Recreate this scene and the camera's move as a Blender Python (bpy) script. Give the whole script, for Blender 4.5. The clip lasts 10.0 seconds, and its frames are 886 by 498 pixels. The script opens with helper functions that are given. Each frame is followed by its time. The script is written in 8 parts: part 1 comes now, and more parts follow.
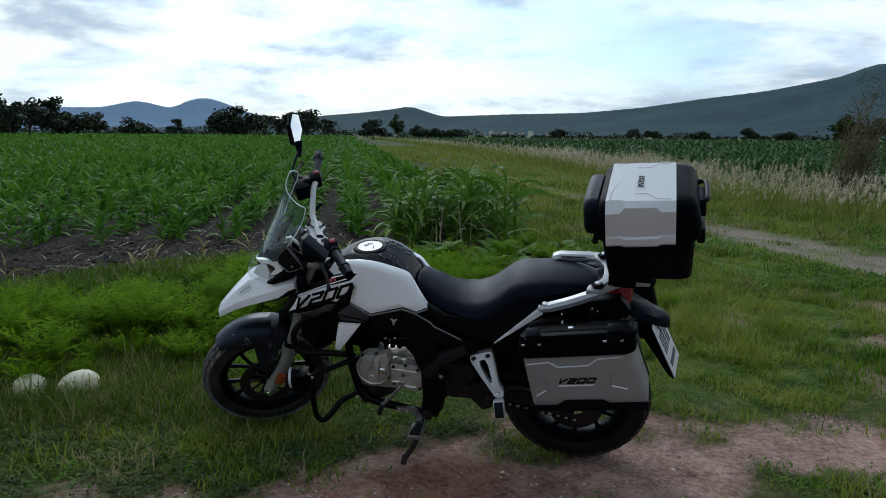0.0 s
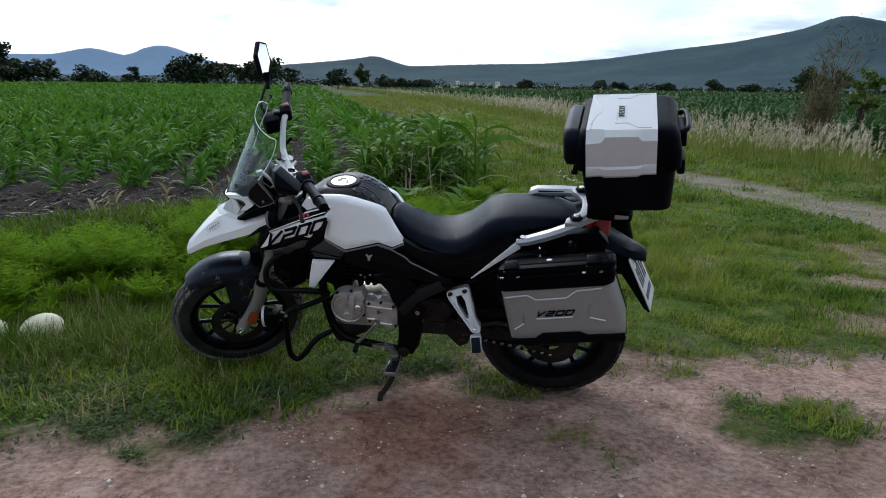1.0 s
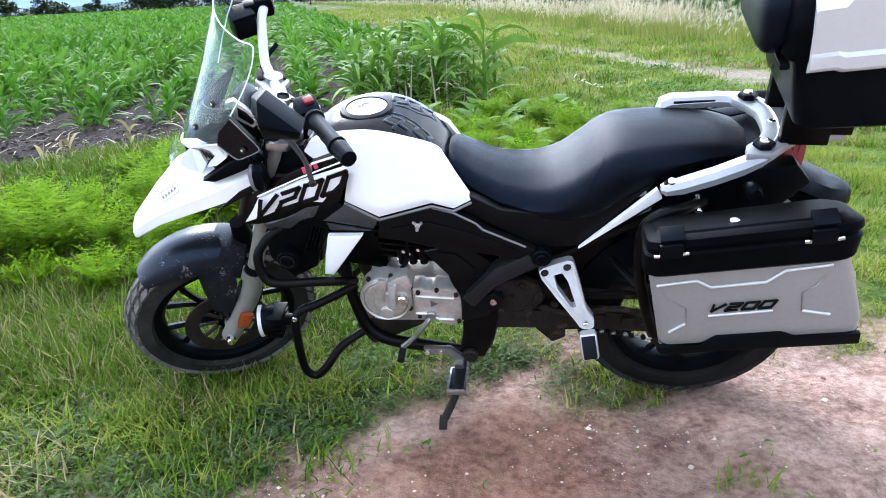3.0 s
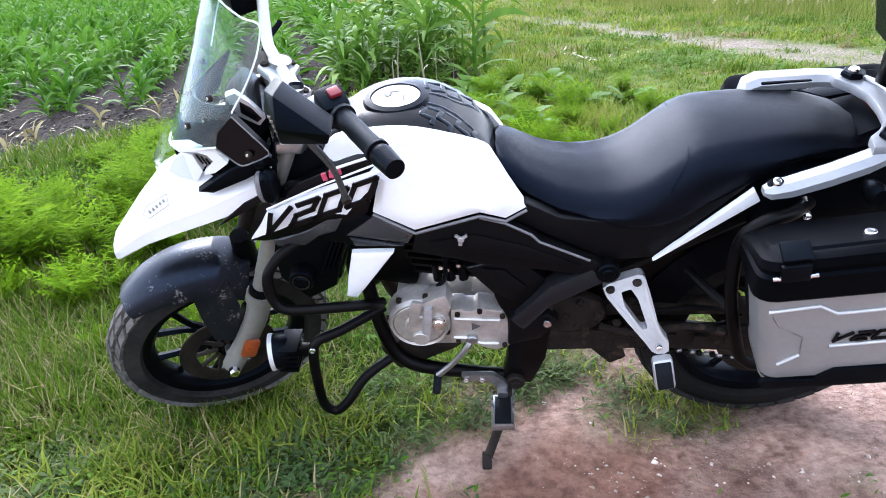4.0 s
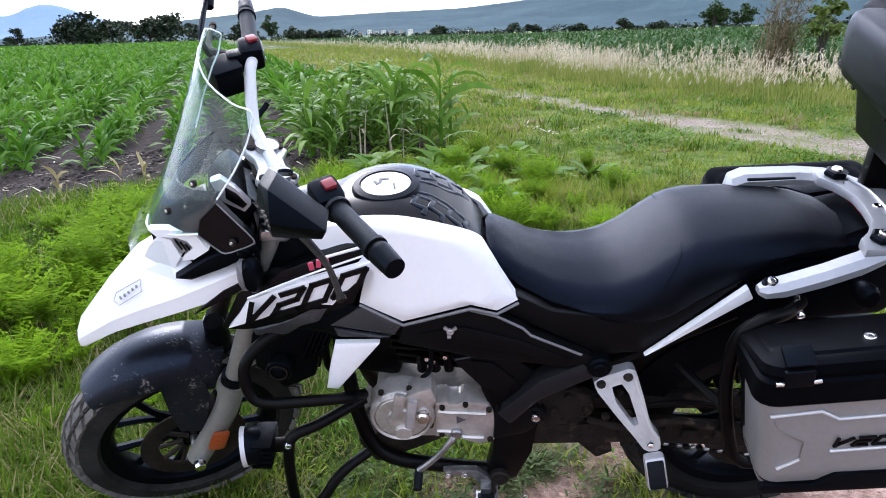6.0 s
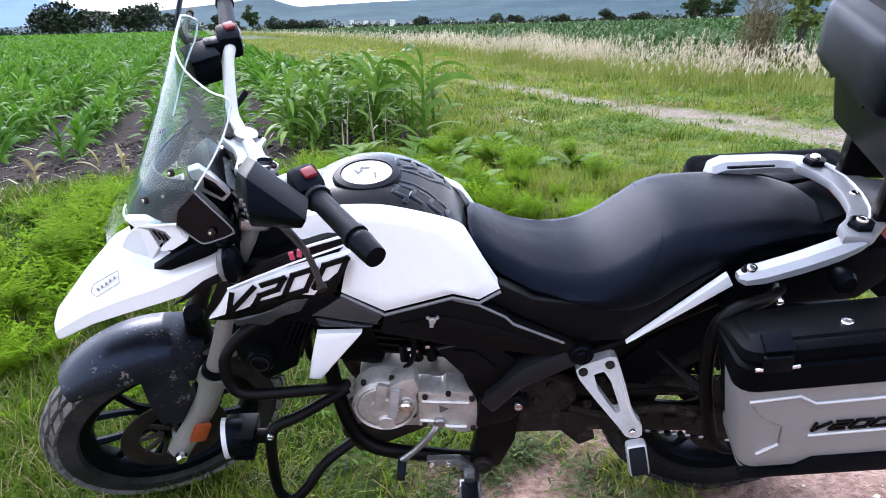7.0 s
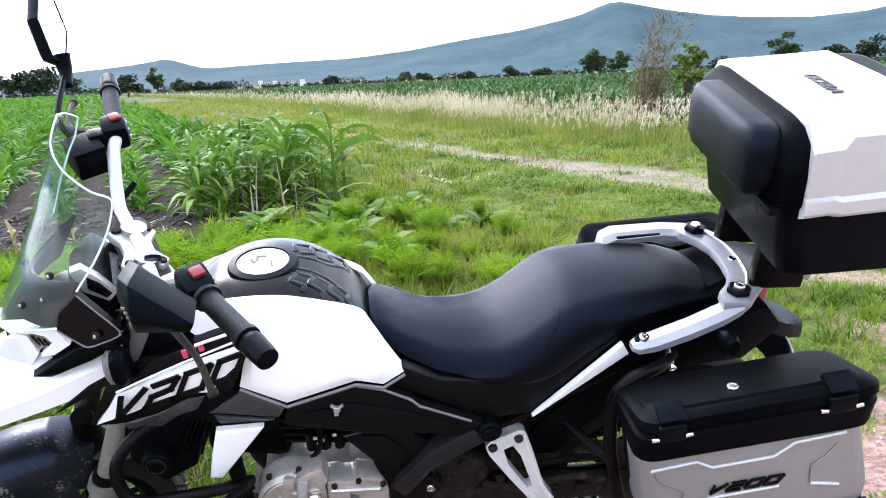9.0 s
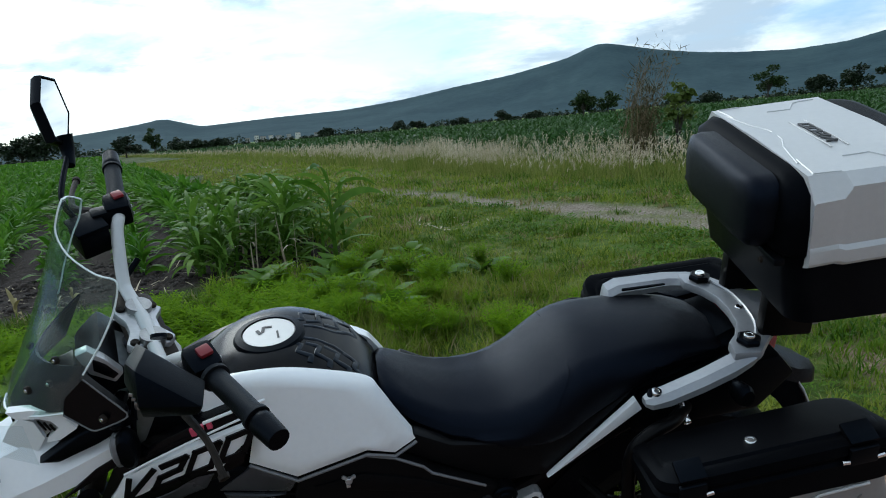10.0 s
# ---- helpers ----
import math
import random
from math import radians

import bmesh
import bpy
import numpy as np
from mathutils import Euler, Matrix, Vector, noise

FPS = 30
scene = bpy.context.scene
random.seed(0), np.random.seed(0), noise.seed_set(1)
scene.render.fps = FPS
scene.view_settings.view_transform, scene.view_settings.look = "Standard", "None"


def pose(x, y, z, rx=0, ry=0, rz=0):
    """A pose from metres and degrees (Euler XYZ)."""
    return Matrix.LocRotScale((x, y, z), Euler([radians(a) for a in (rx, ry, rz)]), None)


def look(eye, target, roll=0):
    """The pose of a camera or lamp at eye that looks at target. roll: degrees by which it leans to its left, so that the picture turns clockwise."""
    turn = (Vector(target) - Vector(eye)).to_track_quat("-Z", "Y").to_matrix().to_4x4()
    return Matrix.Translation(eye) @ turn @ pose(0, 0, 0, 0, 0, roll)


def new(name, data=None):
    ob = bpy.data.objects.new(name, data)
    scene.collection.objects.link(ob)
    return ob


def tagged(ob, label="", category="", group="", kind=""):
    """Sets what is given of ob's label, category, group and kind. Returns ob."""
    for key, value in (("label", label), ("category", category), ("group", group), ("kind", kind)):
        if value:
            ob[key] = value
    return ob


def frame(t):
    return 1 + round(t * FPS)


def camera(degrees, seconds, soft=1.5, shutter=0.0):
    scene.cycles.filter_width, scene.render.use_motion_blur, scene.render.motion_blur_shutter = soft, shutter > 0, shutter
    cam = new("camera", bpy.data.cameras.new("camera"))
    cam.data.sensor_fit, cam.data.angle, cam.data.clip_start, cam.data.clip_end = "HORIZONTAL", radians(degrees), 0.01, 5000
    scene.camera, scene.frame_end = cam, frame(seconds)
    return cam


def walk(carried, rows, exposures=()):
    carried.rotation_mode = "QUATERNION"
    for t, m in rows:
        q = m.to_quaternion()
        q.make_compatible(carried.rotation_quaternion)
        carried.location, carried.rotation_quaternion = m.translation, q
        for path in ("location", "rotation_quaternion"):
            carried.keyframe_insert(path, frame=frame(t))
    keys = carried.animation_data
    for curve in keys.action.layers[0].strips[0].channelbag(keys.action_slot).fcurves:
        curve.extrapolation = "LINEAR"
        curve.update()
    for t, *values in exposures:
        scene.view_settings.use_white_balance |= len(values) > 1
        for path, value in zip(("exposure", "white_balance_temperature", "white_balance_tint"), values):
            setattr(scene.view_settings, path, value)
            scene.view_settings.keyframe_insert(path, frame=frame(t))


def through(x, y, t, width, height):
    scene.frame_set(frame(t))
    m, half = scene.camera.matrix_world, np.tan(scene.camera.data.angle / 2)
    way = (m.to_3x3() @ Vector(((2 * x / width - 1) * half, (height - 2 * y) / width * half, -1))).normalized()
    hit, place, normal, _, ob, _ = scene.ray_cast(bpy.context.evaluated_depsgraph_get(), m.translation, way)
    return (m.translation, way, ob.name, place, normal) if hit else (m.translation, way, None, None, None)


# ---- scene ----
cam = camera(65.2, 10.0, soft=1.0)
METRES, EYE, TILT, LEAN, TURN = 1.76, 1.35, -9.3, -0.6, 0.0
PATH = [
    (0, (0.036, -0.005, 1.36), (0.018, 1.968, 1.035), 0.5),
    (0.5, (0.034, -0.001, 1.344), (0.044, 1.977, 1.053), 0.5),
    (1, (0.001, 0.032, 1.282), (0.079, 1.977, 0.823), 0.8),
    (1.5, (-0.057, 0.174, 1.234), (0.078, 2.104, 0.728), 1.5),
    (2, (-0.122, 0.529, 1.217), (-0.224, 2.44, 0.637), -1.3),
    (2.5, (-0.223, 0.8, 1.179), (-0.153, 2.708, 0.583), 1.2),
    (2.7, (-0.187, 0.892, 1.17), (-0.109, 2.784, 0.527), -1.4),
    (3.8, (-0.322, 1.328, 1.16), (-0.209, 3.185, 0.426), -4.2),
    (4, (-0.332, 1.353, 1.154), (-0.181, 3.196, 0.394), -3.9),
    (4.5, (-0.348, 1.377, 1.159), (-0.164, 3.201, 0.359), -3.4),
    (5, (-0.368, 1.406, 1.166), (-0.182, 3.256, 0.427), -2.7),
    (5.5, (-0.386, 1.421, 1.198), (-0.201, 3.335, 0.646), -1.6),
    (6, (-0.386, 1.423, 1.195), (-0.099, 3.311, 0.6), -1.6),
    (7.5, (-0.375, 1.426, 1.188), (-0.016, 3.288, 0.555), -1.3),
    (8, (-0.368, 1.426, 1.195), (0.062, 3.265, 0.537), -1.1),
    (8.5, (-0.366, 1.408, 1.2), (0.116, 3.243, 0.566), -2.1),
    (9, (-0.339, 1.429, 1.244), (0.232, 3.285, 0.765), -2.5),
    (9.5, (-0.341, 1.431, 1.261), (0.261, 3.298, 0.874), -4.0),
    (10, (-0.343, 1.439, 1.279), (0.244, 3.318, 0.926), -5.1),
]
EXPOSURES = [(0.0, 0.1, 6150, 4), (0.5, -0.15, 6150, 4), (1.0, 0.55, 6250, 8), (1.5, 1.3, 6300, 10), (2.0, 1.55, 6200, 10), (2.5, 2.36, 6020, 9), (4.5, 2.43, 6090, 17), (5.0, 2.43, 6090, 17), (5.5, 2.05, 6210, 20), (6.0, 1.98, 6190, 19), (7.5, 2.34, 6140, 20), (8.5, 2.56, 6140, 20), (9.0, 2.39, 6380, 16), (9.4, 0.65, 6200, 4), (10.0, 0.45, 6100, 1)]
walk(cam, [(t, look(eye, target, roll)) for t, eye, target, roll in PATH], EXPOSURES)

# ---- light ----
world = bpy.data.worlds.new("world")
scene.world = world
world.use_nodes = True
SUN_EL, SUN_AZ = 36.0, -14.0


def build_sky():
    t = world.node_tree
    t.nodes.clear()
    N, L = t.nodes.new, t.links.new
    out, bg = N("ShaderNodeOutputWorld"), N("ShaderNodeBackground")
    sky = N("ShaderNodeTexSky")
    sky.sky_type, sky.sun_disc = "NISHITA", False
    sky.sun_elevation, sky.sun_rotation = radians(SUN_EL), radians(SUN_AZ)
    sky.dust_density, sky.ozone_density = 2.0, 2.0
    co = N("ShaderNodeTexCoord")
    flat = N("ShaderNodeVectorMath"); flat.operation = "MULTIPLY"
    flat.inputs[1].default_value = (1.0, 1.0, 3.6)
    L(co.outputs["Generated"], flat.inputs[0])

    def cloud(scale, detail, rough, offset, lo, hi):
        add = N("ShaderNodeVectorMath"); add.operation = "ADD"
        add.inputs[1].default_value = (offset, offset * 0.37, offset * 0.11)
        L(flat.outputs[0], add.inputs[0])
        nz = N("ShaderNodeTexNoise")
        nz.inputs["Scale"].default_value, nz.inputs["Detail"].default_value = scale, detail
        nz.inputs["Roughness"].default_value = rough
        nz.inputs["Distortion"].default_value = 0.2
        L(add.outputs[0], nz.inputs["Vector"])
        mr = N("ShaderNodeMapRange")
        mr.interpolation_type = "SMOOTHSTEP"
        mr.inputs["From Min"].default_value, mr.inputs["From Max"].default_value = lo, hi
        L(nz.outputs["Fac"], mr.inputs["Value"])
        return mr.outputs["Result"]
    # the cloud layer is brightest round the hidden sun
    sd = N("ShaderNodeVectorMath"); sd.operation = "DOT_PRODUCT"
    el_, az_ = radians(SUN_EL), radians(SUN_AZ)
    sd.inputs[1].default_value = (math.sin(az_) * math.cos(el_), math.cos(az_) * math.cos(el_), math.sin(el_))
    L(co.outputs["Generated"], sd.inputs[0])
    glow = N("ShaderNodeMapRange")
    glow.inputs["From Min"].default_value, glow.inputs["From Max"].default_value = -0.6, 0.9
    glow.inputs["To Min"].default_value, glow.inputs["To Max"].default_value = 0.52, 1.0
    L(sd.outputs["Value"], glow.inputs["Value"])
    cover = cloud(2.6, 9, 0.58, 3.1, 0.30, 0.56)
    shade = cloud(5.2, 10, 0.60, 7.9, 0.42, 0.64)
    scale = N("ShaderNodeMix"); scale.data_type = "RGBA"; scale.blend_type = "MULTIPLY"
    scale.inputs["Factor"].default_value = 1.0
    L(sky.outputs[0], scale.inputs["A"]); scale.inputs["B"].default_value = (0.082, 0.104, 0.145, 1)
    tint = N("ShaderNodeMix"); tint.data_type = "RGBA"
    L(shade, tint.inputs["Factor"])
    tint.inputs["A"].default_value = (1.0, 1.05, 1.09, 1)
    tint.inputs["B"].default_value = (0.48, 0.57, 0.69, 1)
    both = N("ShaderNodeMix"); both.data_type = "RGBA"
    lit = N("ShaderNodeVectorMath"); lit.operation = "SCALE"
    L(tint.outputs["Result"], lit.inputs[0]); L(glow.outputs["Result"], lit.inputs["Scale"])
    L(cover, both.inputs["Factor"]); L(scale.outputs["Result"], both.inputs["A"]); L(lit.outputs[0], both.inputs["B"])
    L(both.outputs["Result"], bg.inputs["Color"])
    bg.inputs["Strength"].default_value = 1.0
    L(bg.outputs[0], out.inputs[0])


build_sky()
sun = new("sun", bpy.data.lights.new("sun", "SUN"))
sun.data.energy, sun.data.angle, sun.data.color = 0.7, radians(25), (1.0, 0.96, 0.9)
az, el = radians(SUN_AZ), radians(SUN_EL)
sun.matrix_world = look((0, 0, 50), (-50 * math.sin(az) * math.cos(el), -50 * math.cos(az) * math.cos(el), 50 - 50 * math.sin(el)))

# ---- materials ----


def mat(name, a, b=None, rough=0.5, metal=0.0, scale=8.0, fine=90.0, bump=0.0, bump_scale=120.0, rvar=0.08, coat=0.0, island=0.0, obj=0.0, spec=0.5, tint=None):
    """A painted, moulded or natural surface: two colours mixed at two scales, with uneven gloss and fine relief."""
    m = bpy.data.materials.new(name)
    m.use_nodes = True
    t = m.node_tree
    N, L = t.nodes.new, t.links.new
    p = t.nodes["Principled BSDF"]
    b = b or tuple(v * 0.75 for v in a)
    co = N("ShaderNodeTexCoord")
    n1, n2 = N("ShaderNodeTexNoise"), N("ShaderNodeTexNoise")
    n1.inputs["Scale"].default_value, n1.inputs["Detail"].default_value = scale, 5
    n2.inputs["Scale"].default_value, n2.inputs["Detail"].default_value = fine, 3
    for n in (n1, n2):
        L(co.outputs["Object"], n.inputs["Vector"])
    mx = N("ShaderNodeMath"); mx.operation = "MULTIPLY_ADD"
    L(n2.outputs["Fac"], mx.inputs[0]); mx.inputs[1].default_value = 0.45
    L(n1.outputs["Fac"], mx.inputs[2])
    mr = N("ShaderNodeMapRange")
    mr.inputs["From Min"].default_value, mr.inputs["From Max"].default_value = 0.5, 0.95
    L(mx.outputs[0], mr.inputs["Value"])
    fac = mr.outputs["Result"]
    if island or obj:
        src = N("ShaderNodeNewGeometry").outputs["Random Per Island"] if island else N("ShaderNodeObjectInfo").outputs["Random"]
        ad = N("ShaderNodeMath"); ad.operation = "MULTIPLY_ADD"
        L(src, ad.inputs[0]); ad.inputs[1].default_value = island or obj
        L(fac, ad.inputs[2])
        sb = N("ShaderNodeMath"); sb.operation = "SUBTRACT"; sb.use_clamp = True
        L(ad.outputs[0], sb.inputs[0]); sb.inputs[1].default_value = (island or obj) * 0.5
        fac = sb.outputs[0]
    col = N("ShaderNodeMix"); col.data_type = "RGBA"
    L(fac, col.inputs["Factor"])
    col.inputs["A"].default_value, col.inputs["B"].default_value = (*a, 1), (*b, 1)
    L(col.outputs["Result"], p.inputs["Base Color"])
    rr = N("ShaderNodeMath"); rr.operation = "MULTIPLY_ADD"; rr.use_clamp = True
    L(n1.outputs["Fac"], rr.inputs[0]); rr.inputs[1].default_value = rvar * 2
    rr.inputs[2].default_value = rough - rvar
    L(rr.outputs[0], p.inputs["Roughness"])
    p.inputs["Metallic"].default_value = metal
    p.inputs["Coat Weight"].default_value = coat
    p.inputs["Specular IOR Level"].default_value = spec
    if tint:
        p.inputs["Specular Tint"].default_value = (*tint, 1)
    if bump:
        nb, bp = N("ShaderNodeTexNoise"), N("ShaderNodeBump")
        nb.inputs["Scale"].default_value, nb.inputs["Detail"].default_value = bump_scale, 3
        L(co.outputs["Object"], nb.inputs["Vector"])
        bp.inputs["Strength"].default_value, bp.inputs["Distance"].default_value = bump, 0.004
        L(nb.outputs["Fac"], bp.inputs["Height"])
        L(bp.outputs[0], p.inputs["Normal"])
    return m


def leaf_mat(name, a, b, scale=0.6, rough=0.5, through=0.25, island=0.7, spec=0.1):
    """Leaves that let some light through; the tint changes from leaf to leaf."""
    m = mat(name, a, b, rough=rough, scale=scale, fine=6.0, island=island, spec=spec)
    t = m.node_tree
    p = t.nodes["Principled BSDF"]
    out = t.nodes["Material Output"]
    tr, mixs = t.nodes.new("ShaderNodeBsdfTranslucent"), t.nodes.new("ShaderNodeMixShader")
    src = p.inputs["Base Color"].links[0].from_socket
    t.links.new(src, tr.inputs["Color"])
    mixs.inputs[0].default_value = through
    t.links.new(p.outputs[0], mixs.inputs[1])
    t.links.new(tr.outputs[0], mixs.inputs[2])
    t.links.new(mixs.outputs[0], out.inputs["Surface"])
    return m


def glass_mat(name, colour, rough=0.02, alpha=0.25):
    """A thin clear sheet: mostly see-through, with a glossy skin."""
    m = bpy.data.materials.new(name)
    m.use_nodes = True
    t = m.node_tree
    N, L = t.nodes.new, t.links.new
    t.nodes.remove(t.nodes["Principled BSDF"])
    tr, gl, df, m1, m2 = N("ShaderNodeBsdfTransparent"), N("ShaderNodeBsdfGlossy"), N("ShaderNodeBsdfDiffuse"), N("ShaderNodeMixShader"), N("ShaderNodeMixShader")
    lw = N("ShaderNodeLayerWeight"); lw.inputs["Blend"].default_value = 0.5
    pw = N("ShaderNodeMath"); pw.operation = "POWER"; pw.inputs[1].default_value = 4.0
    L(lw.outputs["Facing"], pw.inputs[0])
    fr = N("ShaderNodeMapRange")
    fr.inputs["To Min"].default_value, fr.inputs["To Max"].default_value = 0.025, 0.6
    L(pw.outputs[0], fr.inputs["Value"])
    tr.inputs["Color"].default_value = (*colour, 1)
    gl.inputs["Roughness"].default_value = rough
    df.inputs["Color"].default_value = (0.75, 0.78, 0.78, 1)
    nz = N("ShaderNodeTexNoise"); nz.inputs["Scale"].default_value = 14.0
    mr = N("ShaderNodeMapRange")
    mr.inputs["To Min"].default_value, mr.inputs["To Max"].default_value = alpha * 0.4, alpha
    L(nz.outputs["Fac"], mr.inputs["Value"])
    L(mr.outputs["Result"], m1.inputs[0]); L(tr.outputs[0], m1.inputs[1]); L(df.outputs[0], m1.inputs[2])
    L(fr.outputs[0], m2.inputs[0]); L(m1.outputs[0], m2.inputs[1]); L(gl.outputs[0], m2.inputs[2])
    L(m2.outputs[0], t.nodes["Material Output"].inputs["Surface"])
    return m


WHITE = mat("white_paint", (0.86, 0.87, 0.88), (0.80, 0.81, 0.82), rough=0.3, coat=0.4, rvar=0.05, scale=3)
BLACK = mat("black_plastic", (0.0012, 0.0012, 0.0015), (0.003, 0.003, 0.0036), rough=0.38, spec=0.08, tint=(0.40, 0.64, 1.0), bump=0.15, bump_scale=500, scale=12)
GLOSS = mat("black_gloss_paint", (0.0013, 0.0014, 0.002), (0.003, 0.003, 0.004), rough=0.24, coat=0.03, spec=0.13, scale=5)
GREY = mat("grey_gloss_panel", (0.007, 0.0085, 0.0115), (0.004, 0.0048, 0.0065), rough=0.32, spec=0.16, tint=(0.5, 0.72, 1.0), coat=0.06, scale=6)
LID = mat("black_case_lid", (0.0012, 0.0012, 0.0015), (0.0028, 0.0028, 0.0034), rough=0.46, spec=0.03, tint=(0.40, 0.64, 1.0), bump=0.15, bump_scale=450, scale=9)
SEAT = mat("seat_vinyl", (0.0015, 0.0016, 0.0024), (0.003, 0.0032, 0.0044), rough=0.42, spec=0.14, tint=(0.42, 0.60, 1.0), bump=0.2, bump_scale=900, scale=5)
SILVER = mat("brushed_silver", (0.29, 0.286, 0.28), (0.245, 0.24, 0.235), rough=0.42, metal=0.35, scale=4, bump=0.08, bump_scale=300)
CASE_SILVER = mat("silver_case_panel", (0.55, 0.55, 0.55), (0.49, 0.49, 0.49), rough=0.4, metal=0.25, scale=3, bump=0.06, bump_scale=350)
ALLOY = mat("cast_alloy", (0.40, 0.40, 0.40), (0.22, 0.22, 0.22), rough=0.32, metal=0.9, scale=10, bump=0.2, bump_scale=250)
ENGINE = mat("engine_alloy", (0.60, 0.57, 0.53), (0.36, 0.335, 0.305), rough=0.34, metal=0.6, scale=14, bump=0.2, bump_scale=220)
RAIL = mat("white_rail_paint", (0.36, 0.37, 0.39), (0.28, 0.29, 0.31), rough=0.36, metal=0.4, scale=8)
DARK_STEEL = mat("dusty_dark_steel", (0.009, 0.008, 0.0075), (0.034, 0.026, 0.020), rough=0.65, spec=0.15, metal=0.3, scale=16, bump=0.3, bump_scale=160)
DUSTY = mat("dust_caked_steel", (0.004, 0.0035, 0.003), (0.020, 0.015, 0.012), rough=0.8, scale=22, fine=160, bump=0.5, bump_scale=110, spec=0.15)
FRAME = mat("black_frame_paint", (0.0012, 0.0012, 0.0015), (0.0036, 0.0033, 0.0033), rough=0.36, spec=0.09, scale=12)
RUBBER = mat("tyre_rubber", (0.004, 0.004, 0.004), (0.013, 0.012, 0.011), rough=0.75, spec=0.1, scale=9, bump=0.3, bump_scale=140)
DUSTY_TYRE = mat("dusty_tyre_wall", (0.010, 0.0097, 0.0095), (0.030, 0.028, 0.025), rough=0.8, spec=0.15, scale=9, fine=60, bump=0.3, bump_scale=140)
TREAD = mat("dusty_tread", (0.055, 0.052, 0.047), (0.18, 0.168, 0.15), rough=0.9, spec=0.2, scale=12, bump=0.3, bump_scale=150)
FENDER = mat("dusty_fender", (0.003, 0.0035, 0.006), (0.012, 0.012, 0.014), rough=0.34, spec=0.30, tint=(0.5, 0.68, 1.0), scale=7, bump=0.1)


def dust_on(m, colour, scale, lo, hi):
    """Pale dried specks and smears of mud over a surface."""
    t = m.node_tree
    N, L = t.nodes.new, t.links.new
    p = t.nodes["Principled BSDF"]
    src = p.inputs["Base Color"].links[0].from_socket
    co, a, b, mul, mr, mx = N("ShaderNodeTexCoord"), N("ShaderNodeTexNoise"), N("ShaderNodeTexNoise"), N("ShaderNodeMath"), N("ShaderNodeMapRange"), N("ShaderNodeMix")
    a.inputs["Scale"].default_value, a.inputs["Detail"].default_value = scale, 6
    b.inputs["Scale"].default_value = scale * 0.16
    L(co.outputs["Object"], a.inputs["Vector"]); L(co.outputs["Object"], b.inputs["Vector"])
    mul.operation = "MULTIPLY"
    L(a.outputs["Fac"], mul.inputs[0]); L(b.outputs["Fac"], mul.inputs[1])
    mr.inputs["From Min"].default_value, mr.inputs["From Max"].default_value = lo, hi
    L(mul.outputs[0], mr.inputs["Value"])
    mx.data_type = "RGBA"
    L(mr.outputs["Result"], mx.inputs["Factor"]); L(src, mx.inputs["A"])
    mx.inputs["B"].default_value = (*colour, 1)
    L(mx.outputs["Result"], p.inputs["Base Color"])


dust_on(FENDER, (0.20, 0.19, 0.18), 150.0, 0.35, 0.52)
dust_on(DUSTY, (0.075, 0.052, 0.038), 30.0, 0.31, 0.46)
FORK = mat("fork_grey", (0.30, 0.29, 0.27), (0.22, 0.21, 0.195), rough=0.45, metal=0.5, scale=10)
CHROME = mat("chrome", (0.8, 0.8, 0.8), (0.7, 0.7, 0.7), rough=0.12, metal=1.0)
GRIP = mat("grip_rubber", (0.003, 0.003, 0.0035), (0.006, 0.006, 0.0065), rough=0.55, spec=0.2, tint=(0.6, 0.78, 1.0), bump=0.2, bump_scale=420)
RED = mat("red_switch", (0.22, 0.012, 0.02), (0.17, 0.01, 0.015), rough=0.4)
TAIL = mat("red_tail_lens", (0.24, 0.006, 0.014), (0.16, 0.005, 0.010), rough=0.2, coat=0.15)
ORANGE = mat("orange_reflector", (0.34, 0.075, 0.02), (0.25, 0.05, 0.015), rough=0.3, scale=60)
PLATE = mat("plate_white", (0.62, 0.62, 0.62), (0.5, 0.5, 0.5), rough=0.5, scale=20)
INK = mat("grey_ink", (0.05, 0.05, 0.055), (0.09, 0.09, 0.09), rough=0.6)
PINK = mat("pink_decal", (0.55, 0.06, 0.12), (0.5, 0.05, 0.1), rough=0.4)
LENS = glass_mat("lamp_glass", (0.93, 0.96, 0.97), 0.03, 0.10)
SCREEN = glass_mat("screen_sheet", (0.84, 0.92, 0.90), 0.03, 0.035)
EDGE = mat("screen_edge", (0.82, 0.87, 0.86), (0.72, 0.79, 0.78), rough=0.25)
MIRROR = mat("mirror_glass", (0.85, 0.87, 0.88), (0.83, 0.85, 0.86), rough=0.03, metal=1.0, rvar=0.01)
SATIN = mat("satin_grey_plastic", (0.0125, 0.013, 0.015), (0.008, 0.0085, 0.010), rough=0.32, spec=0.32, tint=(0.75, 0.85, 1.0), scale=9, bump=0.1, bump_scale=400)
FACET_GREY = mat("grey_gloss_facet", (0.040, 0.041, 0.045), (0.028, 0.029, 0.032), rough=0.28, spec=0.45, tint=(0.85, 0.92, 1.0), scale=9)
SIDE = mat("side_panel_plastic", (0.0022, 0.0022, 0.0026), (0.0042, 0.004, 0.0042), rough=0.40, spec=0.10, tint=(0.8, 0.88, 1.0), scale=10, bump=0.15, bump_scale=420)
SEAM = mat("pale_panel_edge", (0.16, 0.16, 0.165), (0.11, 0.11, 0.115), rough=0.35, spec=0.5, scale=20)
CAST = mat("polished_cast_alloy", (0.56, 0.56, 0.57), (0.40, 0.40, 0.41), rough=0.30, metal=0.55, scale=14, bump=0.12, bump_scale=260)
